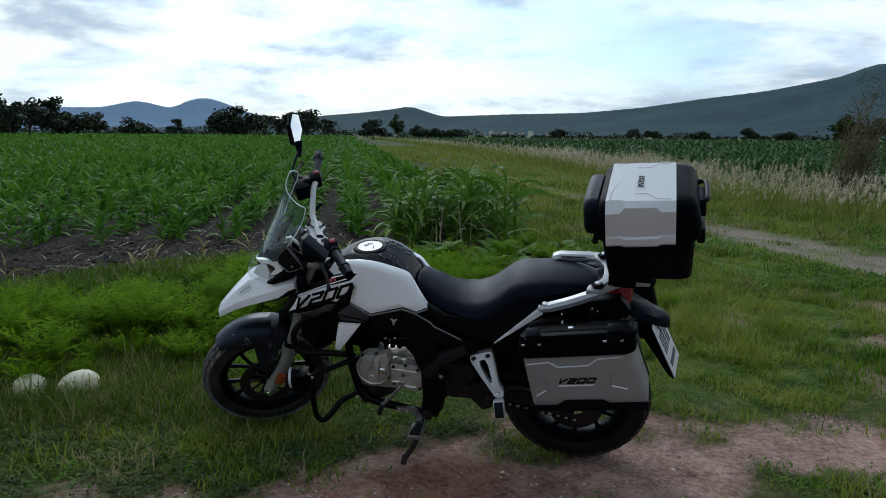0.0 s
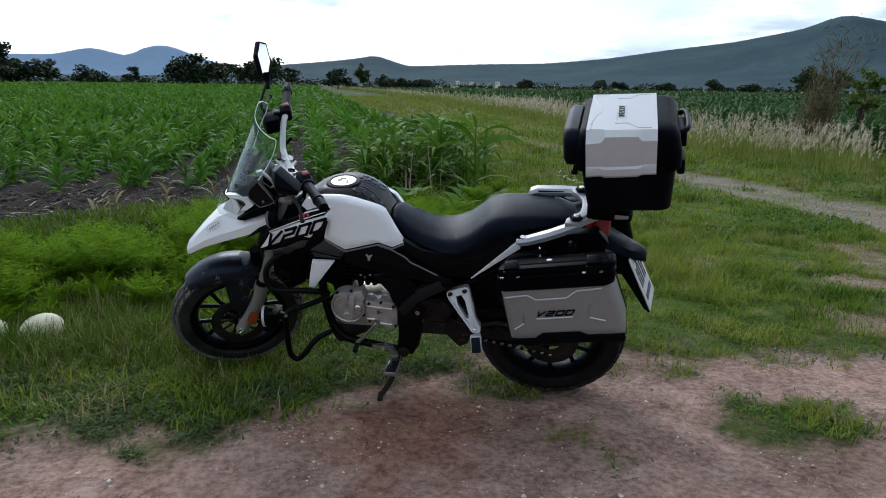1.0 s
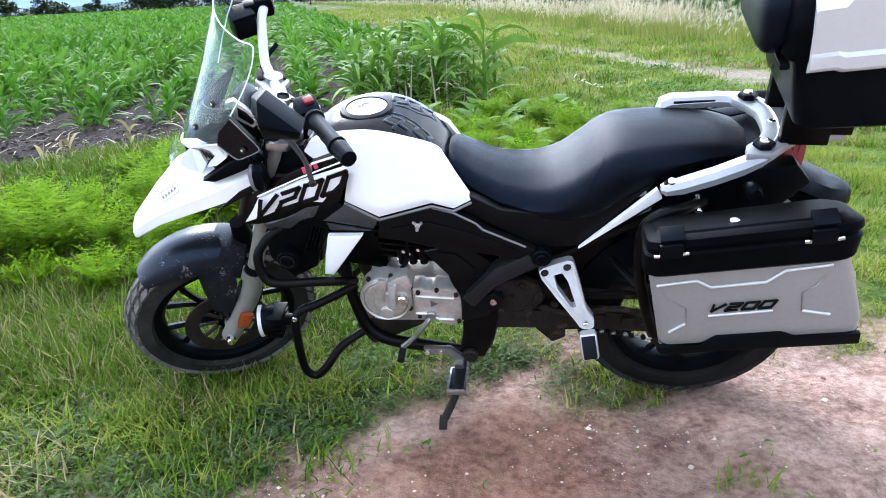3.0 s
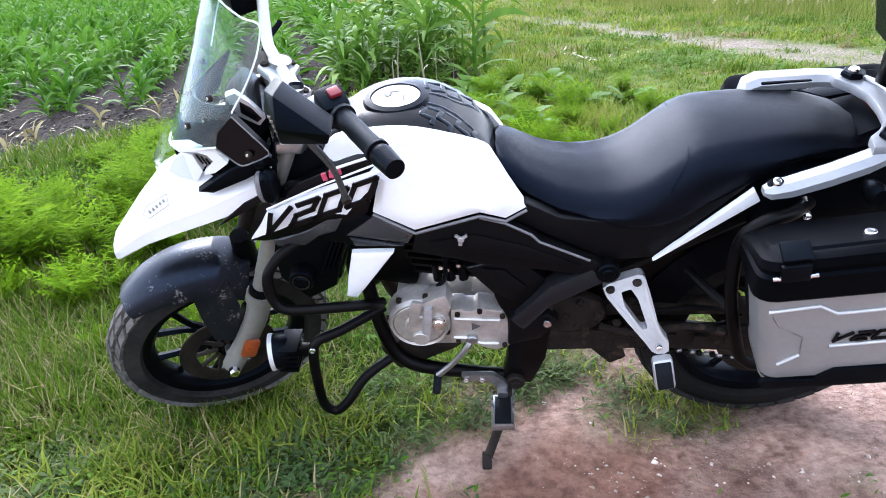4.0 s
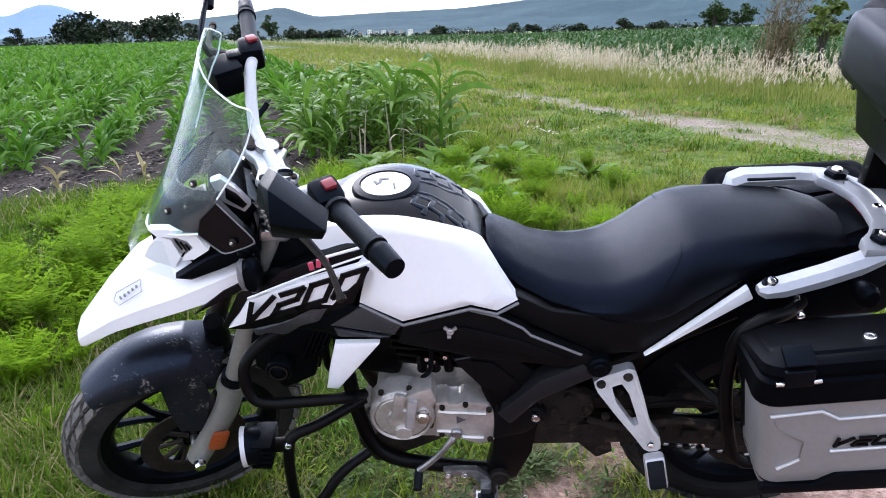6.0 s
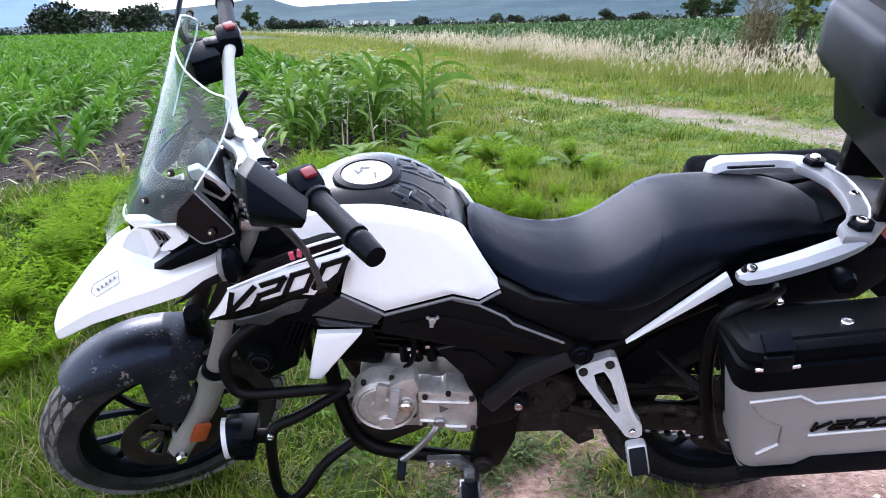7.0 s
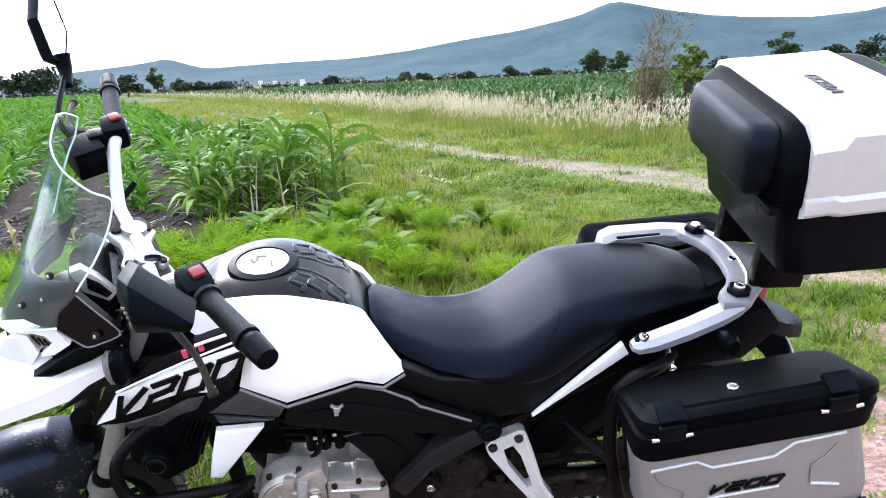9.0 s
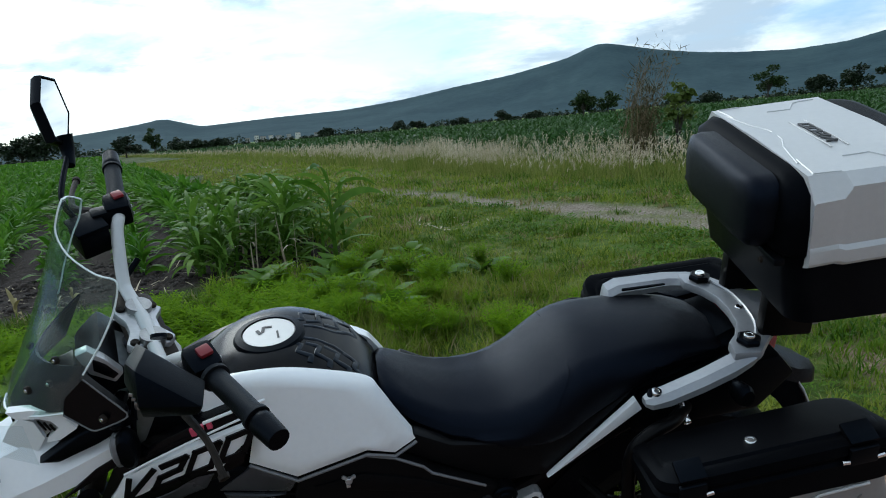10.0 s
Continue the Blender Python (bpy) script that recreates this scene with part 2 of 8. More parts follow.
DARK_TREAD = mat("dark_rear_tread", (0.007, 0.007, 0.007), (0.024, 0.021, 0.018), rough=0.9, spec=0.2, scale=12, bump=0.3, bump_scale=150)
DASH = mat("instrument_face", (0.10, 0.11, 0.12), (0.16, 0.17, 0.18), rough=0.2, scale=30)

# ---- mesh tools ----


def link(name, me, material, parent=None, label="", smooth=40):
    ob = new(name, me)
    if material:
        me.materials.append(material)
    if smooth:
        for p in me.polygons:
            p.use_smooth = True
        me.set_sharp_from_angle(angle=radians(smooth))
    if parent:
        ob.parent = parent
    if label:
        ob["label"] = label
    return ob


def part(name, bm, material, parent, label="", xf=None, smooth=40, mirror=False):
    """One mesh object from a bmesh, under a thing or a part."""
    if mirror:
        bmesh.ops.scale(bm, vec=(1, -1, 1), verts=bm.verts)
        bmesh.ops.reverse_faces(bm, faces=bm.faces)
    if xf is not None:
        bmesh.ops.transform(bm, matrix=xf, verts=bm.verts)
    me = bpy.data.meshes.new(name)
    bm.to_mesh(me)
    bm.free()
    return link(name, me, material, parent, label, smooth)


def join(*bms):
    first = bms[0]
    for b in bms[1:]:
        me = bpy.data.meshes.new("tmp")
        b.to_mesh(me)
        b.free()
        first.from_mesh(me)
        bpy.data.meshes.remove(me)
    return first


def box(c, s, bevel=0.0, rot=None, seg=2):
    bm = bmesh.new()
    bmesh.ops.create_cube(bm, size=1.0)
    bmesh.ops.scale(bm, vec=s, verts=bm.verts)
    if bevel:
        bmesh.ops.bevel(bm, geom=bm.edges[:], offset=bevel, segments=seg, affect="EDGES", profile=0.6)
    m = Matrix.Translation(c)
    if rot:
        m = m @ pose(0, 0, 0, *rot)
    bmesh.ops.transform(bm, matrix=m, verts=bm.verts)
    return bm


def loft(rings, caps=True, closed=True):
    bm = bmesh.new()
    vs = [[bm.verts.new(p) for p in ring] for ring in rings]
    n = len(vs[0])
    for a, b in zip(vs, vs[1:]):
        for i in range(n if closed else n - 1):
            j = (i + 1) % n
            bm.faces.new((a[i], a[j], b[j], b[i]))
    if caps and closed:
        bm.faces.new(vs[0][::-1])
        bm.faces.new(vs[-1])
    bmesh.ops.recalc_face_normals(bm, faces=bm.faces)
    return bm


def smooth_line(pts, res=6):
    """A Catmull-Rom curve through the points."""
    p = [Vector(q) for q in pts]
    if len(p) < 3:
        return p
    out = []
    for i in range(len(p) - 1):
        a, b, c, d = p[max(i - 1, 0)], p[i], p[i + 1], p[min(i + 2, len(p) - 1)]
        for k in range(res):
            t = k / res
            out.append(0.5 * ((2 * b) + (c - a) * t + (2 * a - 5 * b + 4 * c - d) * t * t + (3 * b - a - 3 * c + d) * t ** 3))
    return out + [p[-1]]


def tube(pts, r, seg=10, res=6):
    """A round bar along a smooth line; r is one radius or one for each end point, spread evenly."""
    line = smooth_line(pts, res)
    n = len(line)
    rr = r if isinstance(r, (list, tuple)) else [r, r]
    rings, side = [], None
    for i, p in enumerate(line):
        d = (line[min(i + 1, n - 1)] - line[max(i - 1, 0)]).normalized()
        if side is None:
            side = d.orthogonal().normalized()
        side = (side - d * side.dot(d)).normalized()
        up = d.cross(side)
        f = i / (n - 1) * (len(rr) - 1)
        k = min(int(f), len(rr) - 2)
        q = rr[k] + (rr[k + 1] - rr[k]) * (f - k)
        rings.append([p + (side * math.cos(a) + up * math.sin(a)) * q for a in (2 * math.pi * j / seg for j in range(seg))])
    return loft(rings)


def prism(outline, y0, y1, bevel=0.004, warp=None, seg=2):
    """A plate with an outline in x and z, from y0 to y1, with rounded edges; warp(x, z) adds to y."""
    bm = bmesh.new()
    f = bm.faces.new([bm.verts.new((x, y0, z)) for x, z in outline])
    r = bmesh.ops.extrude_face_region(bm, geom=[f])
    bmesh.ops.translate(bm, vec=(0, y1 - y0, 0), verts=[v for v in r["geom"] if isinstance(v, bmesh.types.BMVert)])
    bmesh.ops.recalc_face_normals(bm, faces=bm.faces)
    if bevel:
        bmesh.ops.bevel(bm, geom=bm.edges[:], offset=bevel, segments=seg, affect="EDGES", profile=0.6, clamp_overlap=True)
    if warp:
        for v in bm.verts:
            v.co.y += warp(v.co.x, v.co.z)
    bmesh.ops.triangulate(bm, faces=[g for g in bm.faces if len(g.verts) > 4])
    return bm


def skin(outline, bulge=0.01, depth=0.02, inset=0.8, rings=2):
    """A moulded cover over a loop of 3D points (outer side towards -y): raised in the middle, turned in at the rim."""
    pts = [Vector(p) for p in outline]
    c = sum(pts, Vector()) / len(pts)
    bm = bmesh.new()
    back = [bm.verts.new(p + Vector((0, depth, 0))) for p in pts]
    loops = [back, [bm.verts.new(p) for p in pts]]
    for k in range(1, rings + 1):
        s = 1 - (1 - inset) * k / rings
        h = bulge * math.sin(math.pi / 2 * k / rings)
        loops.append([bm.verts.new(c + (p - c) * s + Vector((0, -h, 0))) for p in pts])
    n = len(pts)
    for a, b in zip(loops, loops[1:]):
        for i in range(n):
            j = (i + 1) % n
            bm.faces.new((a[i], a[j], b[j], b[i]))
    bm.faces.new(loops[-1])
    bm.faces.new(back[::-1])
    bmesh.ops.recalc_face_normals(bm, faces=bm.faces)
    bmesh.ops.triangulate(bm, faces=[g for g in bm.faces if len(g.verts) > 4])
    return bm


def lathe(profile, c=(0, 0, 0), seg=48, close=True):
    """Turned about the y axis through c: profile of (radius, y)."""
    rings = []
    for k in range(seg):
        a = 2 * math.pi * k / seg
        rings.append([Vector(c) + Vector((r * math.cos(a), y, r * math.sin(a))) for r, y in profile])
    bm = bmesh.new()
    vs = [[bm.verts.new(p) for p in ring] for ring in rings]
    n = len(profile)
    for i in range(seg):
        a, b = vs[i], vs[(i + 1) % seg]
        for j in range(n if close else n - 1):
            k = (j + 1) % n
            bm.faces.new((a[j], a[k], b[k], b[j]))
    bmesh.ops.recalc_face_normals(bm, faces=bm.faces)
    return bm


def disc(c, r, y0, y1, seg=24, bevel=0.0):
    bv = bevel
    return lathe([(0.0005, y0), (r - bv, y0), (r, y0 + bv), (r, y1 - bv), (r - bv, y1), (0.0005, y1)], c, seg)


def bolt(c, r=0.008, h=0.008, d=(0, -1, 0)):
    """A round screw head with a sunk middle, facing d."""
    bm = lathe([(0.0003, -h), (r * 0.45, -h), (r * 0.5, -h * 1.15), (r * 0.85, -h * 1.1), (r, -h * 0.7), (r, 0)], (0, 0, 0), 12, close=False)
    q = Vector((0, -1, 0)).rotation_difference(Vector(d)).to_matrix().to_4x4()
    bmesh.ops.transform(bm, matrix=Matrix.Translation(c) @ q, verts=bm.verts)
    return bm


STROKES = {"V": ((0.0, 1.0), (0.22, 0.0), (1.0, 1.0)), "2": ((0.0, 1.0), (1.0, 1.0), (0.9, 0.52), (0.1, 0.48), (0.0, 0.0), (1.0, 0.0)), "0": ((0.0, 0.0), (0.0, 1.0), (1.0, 1.0), (1.0, 0.0), (0.0, 0.0))}


def stroke_letters(body, width, height, stroke, shear, depth=0.002):
    """Angular letters made of flat slanted bars, facing -y, centred on the origin."""
    n = len(body)
    cell = width / n
    bms = []
    for i, ch in enumerate(body):
        pts = [Vector((-width / 2 + cell * (i + 0.08 + 0.72 * u) + shear * (w - 0.5) * height, 0, (w - 0.5) * height)) for u, w in STROKES[ch]]
        for a, b in zip(pts, pts[1:]):
            d = (b - a).normalized()
            nrm = Vector((-d.z, 0, d.x)) * stroke / 2
            a2, b2 = a - d * stroke * 0.4, b + d * stroke * 0.4
            bm = bmesh.new()
            f = [bm.verts.new(p + Vector((0, -depth, 0))) for p in (a2 - nrm, b2 - nrm, b2 + nrm, a2 + nrm)]
            g = [bm.verts.new(p + Vector((0, depth, 0))) for p in (a2 - nrm, b2 - nrm, b2 + nrm, a2 + nrm)]
            bm.faces.new(f)
            bm.faces.new(g[::-1])
            for k in range(4):
                bm.faces.new((f[k], g[k], g[(k + 1) % 4], f[(k + 1) % 4]))
            bmesh.ops.recalc_face_normals(bm, faces=bm.faces)
            bms.append(bm)
    return join(*bms)


def raw_mesh(name, co, quads, tris=None):
    """A mesh from arrays of points, four-cornered and three-cornered faces."""
    me = bpy.data.meshes.new(name)
    nq, nt = len(quads), 0 if tris is None else len(tris)
    me.vertices.add(len(co))
    me.vertices.foreach_set("co", np.asarray(co, np.float32).ravel())
    idx = np.asarray(quads, np.int32).ravel()
    starts = np.arange(nq) * 4
    if nt:
        idx = np.concatenate([idx, np.asarray(tris, np.int32).ravel()])
        starts = np.concatenate([starts, nq * 4 + np.arange(nt) * 3])
    me.loops.add(len(idx))
    me.loops.foreach_set("vertex_index", idx)
    me.polygons.add(nq + nt)
    me.polygons.foreach_set("loop_start", starts.astype(np.int32))
    me.update(calc_edges=True)
    return me


def strips(p, az, el0, el1, length, width, nseg=3, shape="leaf", twist=0.0, roll=None):
    """Arrays of bent blades: roots p, headings az, first and last elevation, length, width."""
    n = len(p)
    s = np.linspace(0, 1, nseg + 1)
    cx = np.zeros((n, nseg + 1, 3))
    cx[:, 0] = p
    for k in range(nseg):
        e = el0 + (el1 - el0) * (k + 0.5) / nseg
        d = np.stack([np.cos(e) * np.cos(az), np.cos(e) * np.sin(az), np.sin(e)], 1)
        cx[:, k + 1] = cx[:, k] + d * (length / nseg)[:, None]
    if shape == "leaf":
        prof = np.sin(np.pi * (0.12 + 0.88 * s)) ** 0.7
    elif shape == "plume":
        prof = np.where(s < 0.55, 0.25, np.clip(np.sin(np.pi * (s - 0.5) / 0.52), 0, 1) ** 0.8 + 0.05)
    else:
        prof = (1 - s) ** 0.6
    prof[-1] = 0.04
    side_az = az + np.pi / 2 + twist
    sd = np.stack([np.cos(side_az), np.sin(side_az), np.zeros(n)], 1)
    if roll is not None:
        sd = sd * np.cos(roll)[:, None] + np.array([0, 0, 1.0]) * np.sin(roll)[:, None]
    w = prof[None, :, None] * (width / 2)[:, None, None] * sd[:, None, :]
    co = np.stack([cx - w, cx + w], 2).reshape(-1, 3)
    base = (np.arange(n) * 2 * (nseg + 1))[:, None]
    k = np.arange(nseg)[None, :] * 2
    q = np.stack([base + k, base + k + 1, base + k + 3, base + k + 2], 2).reshape(-1, 4)
    return co, q


def gather(name, pieces, material, parent=None, smooth=0):
    """Many strip arrays as one object."""
    cos, qs, off = [], [], 0
    for co, q in pieces:
        cos.append(co)
        qs.append(q + off)
        off += len(co)
    me = raw_mesh(name, np.concatenate(cos), np.concatenate(qs))
    return link(name, me, material, parent, "", smooth)

# ---- land ----
rng = np.random.default_rng(7)
ROW_DIR = np.array([-0.150, 0.9887])      # the way the crop rows run
ROW_NRM = np.array([0.9887, 0.150])


def fnoise(x, y, s, seed=0.0):
    """Cheap smooth noise in -1..1 for arrays."""
    x, y = x / s + seed * 1.7, y / s - seed * 2.3
    v = np.sin(1.7 * x + 1.3 * np.sin(1.1 * y + seed)) + np.sin(2.1 * y + 1.7 * np.sin(0.9 * x - seed))
    v += 0.6 * np.sin(3.7 * x + 2.9 * y + 1.2 * np.sin(2.3 * y)) + 0.5 * np.sin(4.9 * y - 4.1 * x + seed)
    v += 0.35 * np.sin(9.1 * x + 2.0 * np.sin(5.3 * y)) + 0.35 * np.sin(8.3 * y + 2.0 * np.sin(6.1 * x))
    return v / 3.2


def step(v, lo, hi):
    t = np.clip((v - lo) / (hi - lo), 0, 1)
    return t * t * (3 - 2 * t)


def lerp_line(x, xs, ys):
    return np.interp(x, xs, ys)


def dirt_at(x, y):
    """Bare reddish earth beside the motorcycle."""
    edge = lerp_line(x, [-6, -2.5, -1.3, -0.75, -0.42, -0.1, 0.5, 1.0, 1.6, 2.6, 5], [2.44, 2.42, 2.40, 2.42, 2.72, 3.1, 3.2, 3.2, 3.15, 3.2, 3.2])
    d = 1 - step(y - edge + 0.26 * fnoise(x, y, 0.45, 3) + 0.22 * fnoise(x, y, 0.11, 5), -0.22, 0.26)
    blob = np.exp(-(((x - 1.45) / 0.42) ** 2 + ((y - 2.5) / 0.24) ** 2) * 1.2)
    d *= 1 - step(blob + 0.45 * fnoise(x, y, 0.24, 8) + 0.25 * fnoise(x, y, 0.09, 18), 0.25, 0.75)
    clump = np.exp(-(((x - 0.34) / 0.26) ** 2 + ((y - 2.88) / 0.20) ** 2) * 1.2)
    d *= 1 - 0.8 * step(clump + 0.3 * fnoise(x, y, 0.2, 9), 0.3, 0.75)
    d *= step(y + 0.25 * fnoise(x, y, 0.6, 12), -2.6, -2.0)
    # thin patches further on, right of the machine
    for cx, cy, rx, ry in ((2.55, 3.75, 0.45, 0.35), (3.1, 4.5, 0.5, 0.45), (2.7, 3.0, 0.8, 0.4), (3.7, 5.4, 0.6, 0.6), (2.2, 5.2, 0.22, 0.3), (4.35, 5.2, 0.5, 0.7), (3.9, 4.2, 0.5, 0.6), (4.7, 6.6, 0.45, 0.8)):
        d = np.maximum(d, 0.75 * step(np.exp(-(((x - cx) / rx) ** 2 + ((y - cy) / ry) ** 2)) + 0.55 * fnoise(x, y, 0.17, cx) - 0.1, 0.3, 0.8))
    return d


def dark_red_at(x, y):
    """Redder, darker earth round the side stand's foot."""
    b = np.exp(-(((x - 0.02) / 0.62) ** 2 + ((y - 2.45) / 0.42) ** 2))
    return step(b + 0.35 * fnoise(x, y, 0.21, 31) + 0.15 * fnoise(x, y, 0.07, 32), 0.30, 0.95)


def field_edge(x):
    """Where the ploughed soil begins."""
    return lerp_line(x, [-60, -12, -5.5, -3.6, -2.2, -0.4, 0.3, 0.9], [-25, -1.0, 5.2, 6.5, 7.7, 8.2, 8.3, 8.5])


def side_of(x, y):
    """Distance to the right of the crop's right-hand border."""
    return (x - 0.9) * ROW_NRM[0] + (y - 8.5) * ROW_NRM[1]


def soil_at(x, y):
    s = step(y - field_edge(x) + 0.2 * fnoise(x, y, 0.6, 2), -0.15, 0.15)
    return s * (1 - step(side_of(x, y) + 0.2 * fnoise(x, y, 0.8, 9), -0.1, 0.35))


TRACK = np.array([(6.35, 1.0), (5.30, 5.0), (4.93, 7.4), (4.20, 10.5), (2.93, 16.4), (1.4, 27.0), (-2.5, 55.0), (-9.0, 100.0), (-30, 240.0)])
BAND = np.array([(9.8, 4.0), (7.6, 8.5), (7.0, 11.0), (6.5, 12.8), (5.8, 16.5), (5.5, 24.0), (4.7, 34.0), (1.2, 62.0), (-5.0, 105.0), (-28, 245.0)])


def dist_line(x, y, line):
    best = np.full(np.shape(x), 1e9)
    side = np.zeros(np.shape(x))
    for (ax, ay), (bx, by) in zip(line, line[1:]):
        dx, dy = bx - ax, by - ay
        t = np.clip(((x - ax) * dx + (y - ay) * dy) / (dx * dx + dy * dy), 0, 1)
        ex, ey = x - (ax + t * dx), y - (ay + t * dy)
        d = np.hypot(ex, ey)
        s = np.where(ex * dy - ey * dx > 0, 1.0, -1.0)
        side = np.where(d < best, s, side)
        best = np.minimum(best, d)
    return best, side


def track_at(x, y):
    d, s = dist_line(x, y, TRACK)
    d = d * s + 0.12 * fnoise(x, y, 0.9, 4)
    wide = 0.32 + 0.24 * step(-y, -11.5, -9.0)
    one = np.exp(-((d + 0.1) / wide) ** 4) * (1 - 0.5 * step(y + 1.5 * fnoise(x, y, 1.2, 2), 13.0, 22.0))
    one = one * (1 - 0.55 * np.exp(-((d + 0.12) / 0.17) ** 2) * step(fnoise(x, y, 0.6, 13), -0.5, 0.4))
    two = np.exp(-((d - 1.75) / 0.16) ** 2) * (0.5 + 0.5 * fnoise(x, y, 1.7, 6))
    return np.clip(one * (1.0 + 0.4 * fnoise(x, y, 0.5, 1)) + 0.7 * two, 0, 1)


def ground_z(x, y):
    near = np.exp(-(np.hypot(x, y - 5) / 30) ** 2)
    z = near * (0.012 * fnoise(x, y, 0.7, 1) + 0.006 * fnoise(x, y, 0.17, 2))
    soil = soil_at(x, y)
    row = np.cos(2 * np.pi * side_of(x, y) / 0.8)
    z = z + soil * near * (0.035 * row + 0.02 * fnoise(x, y, 0.12, 7) - 0.02)
    z = z + dirt_at(x, y) * near * (0.012 * fnoise(x, y, 0.33, 15) + 0.005 * fnoise(x, y, 0.09, 16))
    z = z - 0.05 * track_at(x, y) * near * (0.7 + 0.5 * fnoise(x, y, 0.28, 17))
    for wx, wy in ((0.60, 2.90), (-0.80, 3.10)):
        z = z - 0.040 * np.exp(-(((x - wx) / 0.40) ** 2 + ((y - wy) / 0.28) ** 2))
    return z


def graded(fine, lo, hi, d0, growth, far):
    mid = list(np.arange(lo, hi, fine))
    up, d = [hi], d0
    while up[-1] < far:
        up.append(up[-1] + d)
        d *= growth
    down, d = [lo], d0
    while down[-1] > -far:
        down.append(down[-1] - d)
        d *= growth
    return np.array(down[:0:-1] + mid + up)


def ground_material():
    m = bpy.data.materials.new("ground")
    m.use_nodes = True
    t = m.node_tree
    N, L = t.nodes.new, t.links.new
    p = t.nodes["Principled BSDF"]
    co = N("ShaderNodeTexCoord")

    def nz(scale, detail=6, rough=0.6):
        n = N("ShaderNodeTexNoise")
        n.inputs["Scale"].default_value, n.inputs["Detail"].default_value, n.inputs["Roughness"].default_value = scale, detail, rough
        L(co.outputs["Object"], n.inputs["Vector"])
        return n.outputs["Fac"]

    def ramp(fac, *stops):
        r = N("ShaderNodeValToRGB")
        e = r.color_ramp.elements
        while len(e) < len(stops):
            e.new(0.5)
        for k, (pos, c) in zip(e, stops):
            k.position, k.color = pos, (*c, 1)
        L(fac, r.inputs[0])
        return r.outputs[0]

    def mix(fac, a, b):
        x = N("ShaderNodeMix"); x.data_type = "RGBA"
        L(fac, x.inputs["Factor"]); L(a, x.inputs["A"]); L(b, x.inputs["B"])
        return x.outputs["Result"]

    def attr(name):
        a = N("ShaderNodeAttribute"); a.attribute_name = name
        return a.outputs["Fac"]
    mid_, fine, grit = nz(5.0), nz(38.0), nz(150.0, 2)
    # the dark turf stops carry the shade in gaps between the blades
    turf = ramp(mid_, (0.3, (0.012, 0.028, 0.004)), (0.5, (0.040, 0.066, 0.010)), (0.7, (0.13, 0.125, 0.040)))
    turf2 = ramp(fine, (0.35, (0.008, 0.018, 0.003)), (0.65, (0.075, 0.12, 0.018)))
    h = N("ShaderNodeValue"); h.outputs[0].default_value = 0.45
    turf = mix(h.outputs[0], turf, turf2)
    earth = ramp(mid_, (0.3, (0.148, 0.082, 0.063)), (0.5, (0.332, 0.213, 0.170)), (0.72, (0.535, 0.390, 0.325)))
    earth2 = ramp(fine, (0.35, (0.085, 0.048, 0.037)), (0.62, (0.51, 0.360, 0.298)))
    earth = mix(h.outputs[0], earth, earth2)
    peb = ramp(grit, (0.70, (0, 0, 0)), (0.78, (1, 1, 1)))
    light = N("ShaderNodeRGB"); light.outputs[0].default_value = (0.42, 0.36, 0.31, 1)
    earth = mix(peb, earth, light.outputs[0])
    wear = N("ShaderNodeMix"); wear.data_type = "RGBA"; wear.blend_type = "MULTIPLY"; wear.inputs["Factor"].default_value = 1.0
    L(earth, wear.inputs["A"])
    L(ramp(nz(1.6, 7, 0.65), (0.34, (0.68, 0.65, 0.63)), (0.5, (1.0, 1.0, 1.0)), (0.66, (1.35, 1.28, 1.24))), wear.inputs["B"])
    dark_red = N("ShaderNodeMix"); dark_red.data_type = "RGBA"; dark_red.blend_type = "MULTIPLY"
    L(attr("dark_red"), dark_red.inputs["Factor"]); L(wear.outputs["Result"], dark_red.inputs["A"])
    dark_red.inputs["B"].default_value = (0.70, 0.55, 0.48, 1)
    earth = dark_red.outputs["Result"]
    soil = ramp(fine, (0.3, (0.012, 0.010, 0.0085)), (0.55, (0.036, 0.028, 0.024)), (0.78, (0.105, 0.083, 0.070)))
    road = ramp(fine, (0.3, (0.10, 0.078, 0.060)), (0.5, (0.25, 0.205, 0.16)), (0.7, (0.44, 0.385, 0.32)))
    meadow = ramp(mid_, (0.3, (0.040, 0.075, 0.008)), (0.5, (0.085, 0.135, 0.018)), (0.7, (0.19, 0.20, 0.06)))
    turf = mix(attr("meadow"), turf, meadow)
    c = mix(attr("dirt"), turf, earth)
    c = mix(attr("soil"), c, soil)
    c = mix(attr("track"), c, road)
    crop = ramp(nz(0.9), (0.35, (0.030, 0.062, 0.014)), (0.65, (0.055, 0.105, 0.026)))
    c = mix(attr("far_crop"), c, crop)
    L(c, p.inputs["Base Color"])
    p.inputs["Roughness"].default_value = 0.95
    p.inputs["Specular IOR Level"].default_value = 0.15
    b = N("ShaderNodeBump")
    b.inputs["Strength"].default_value, b.inputs["Distance"].default_value = 0.9, 0.035
    s = N("ShaderNodeMath"); s.operation = "MULTIPLY_ADD"; s.inputs[1].default_value = 0.3
    L(grit, s.inputs[0]); L(fine, s.inputs[2])
    L(s.outputs[0], b.inputs["Height"]); L(b.outputs[0], p.inputs["Normal"])
    return m


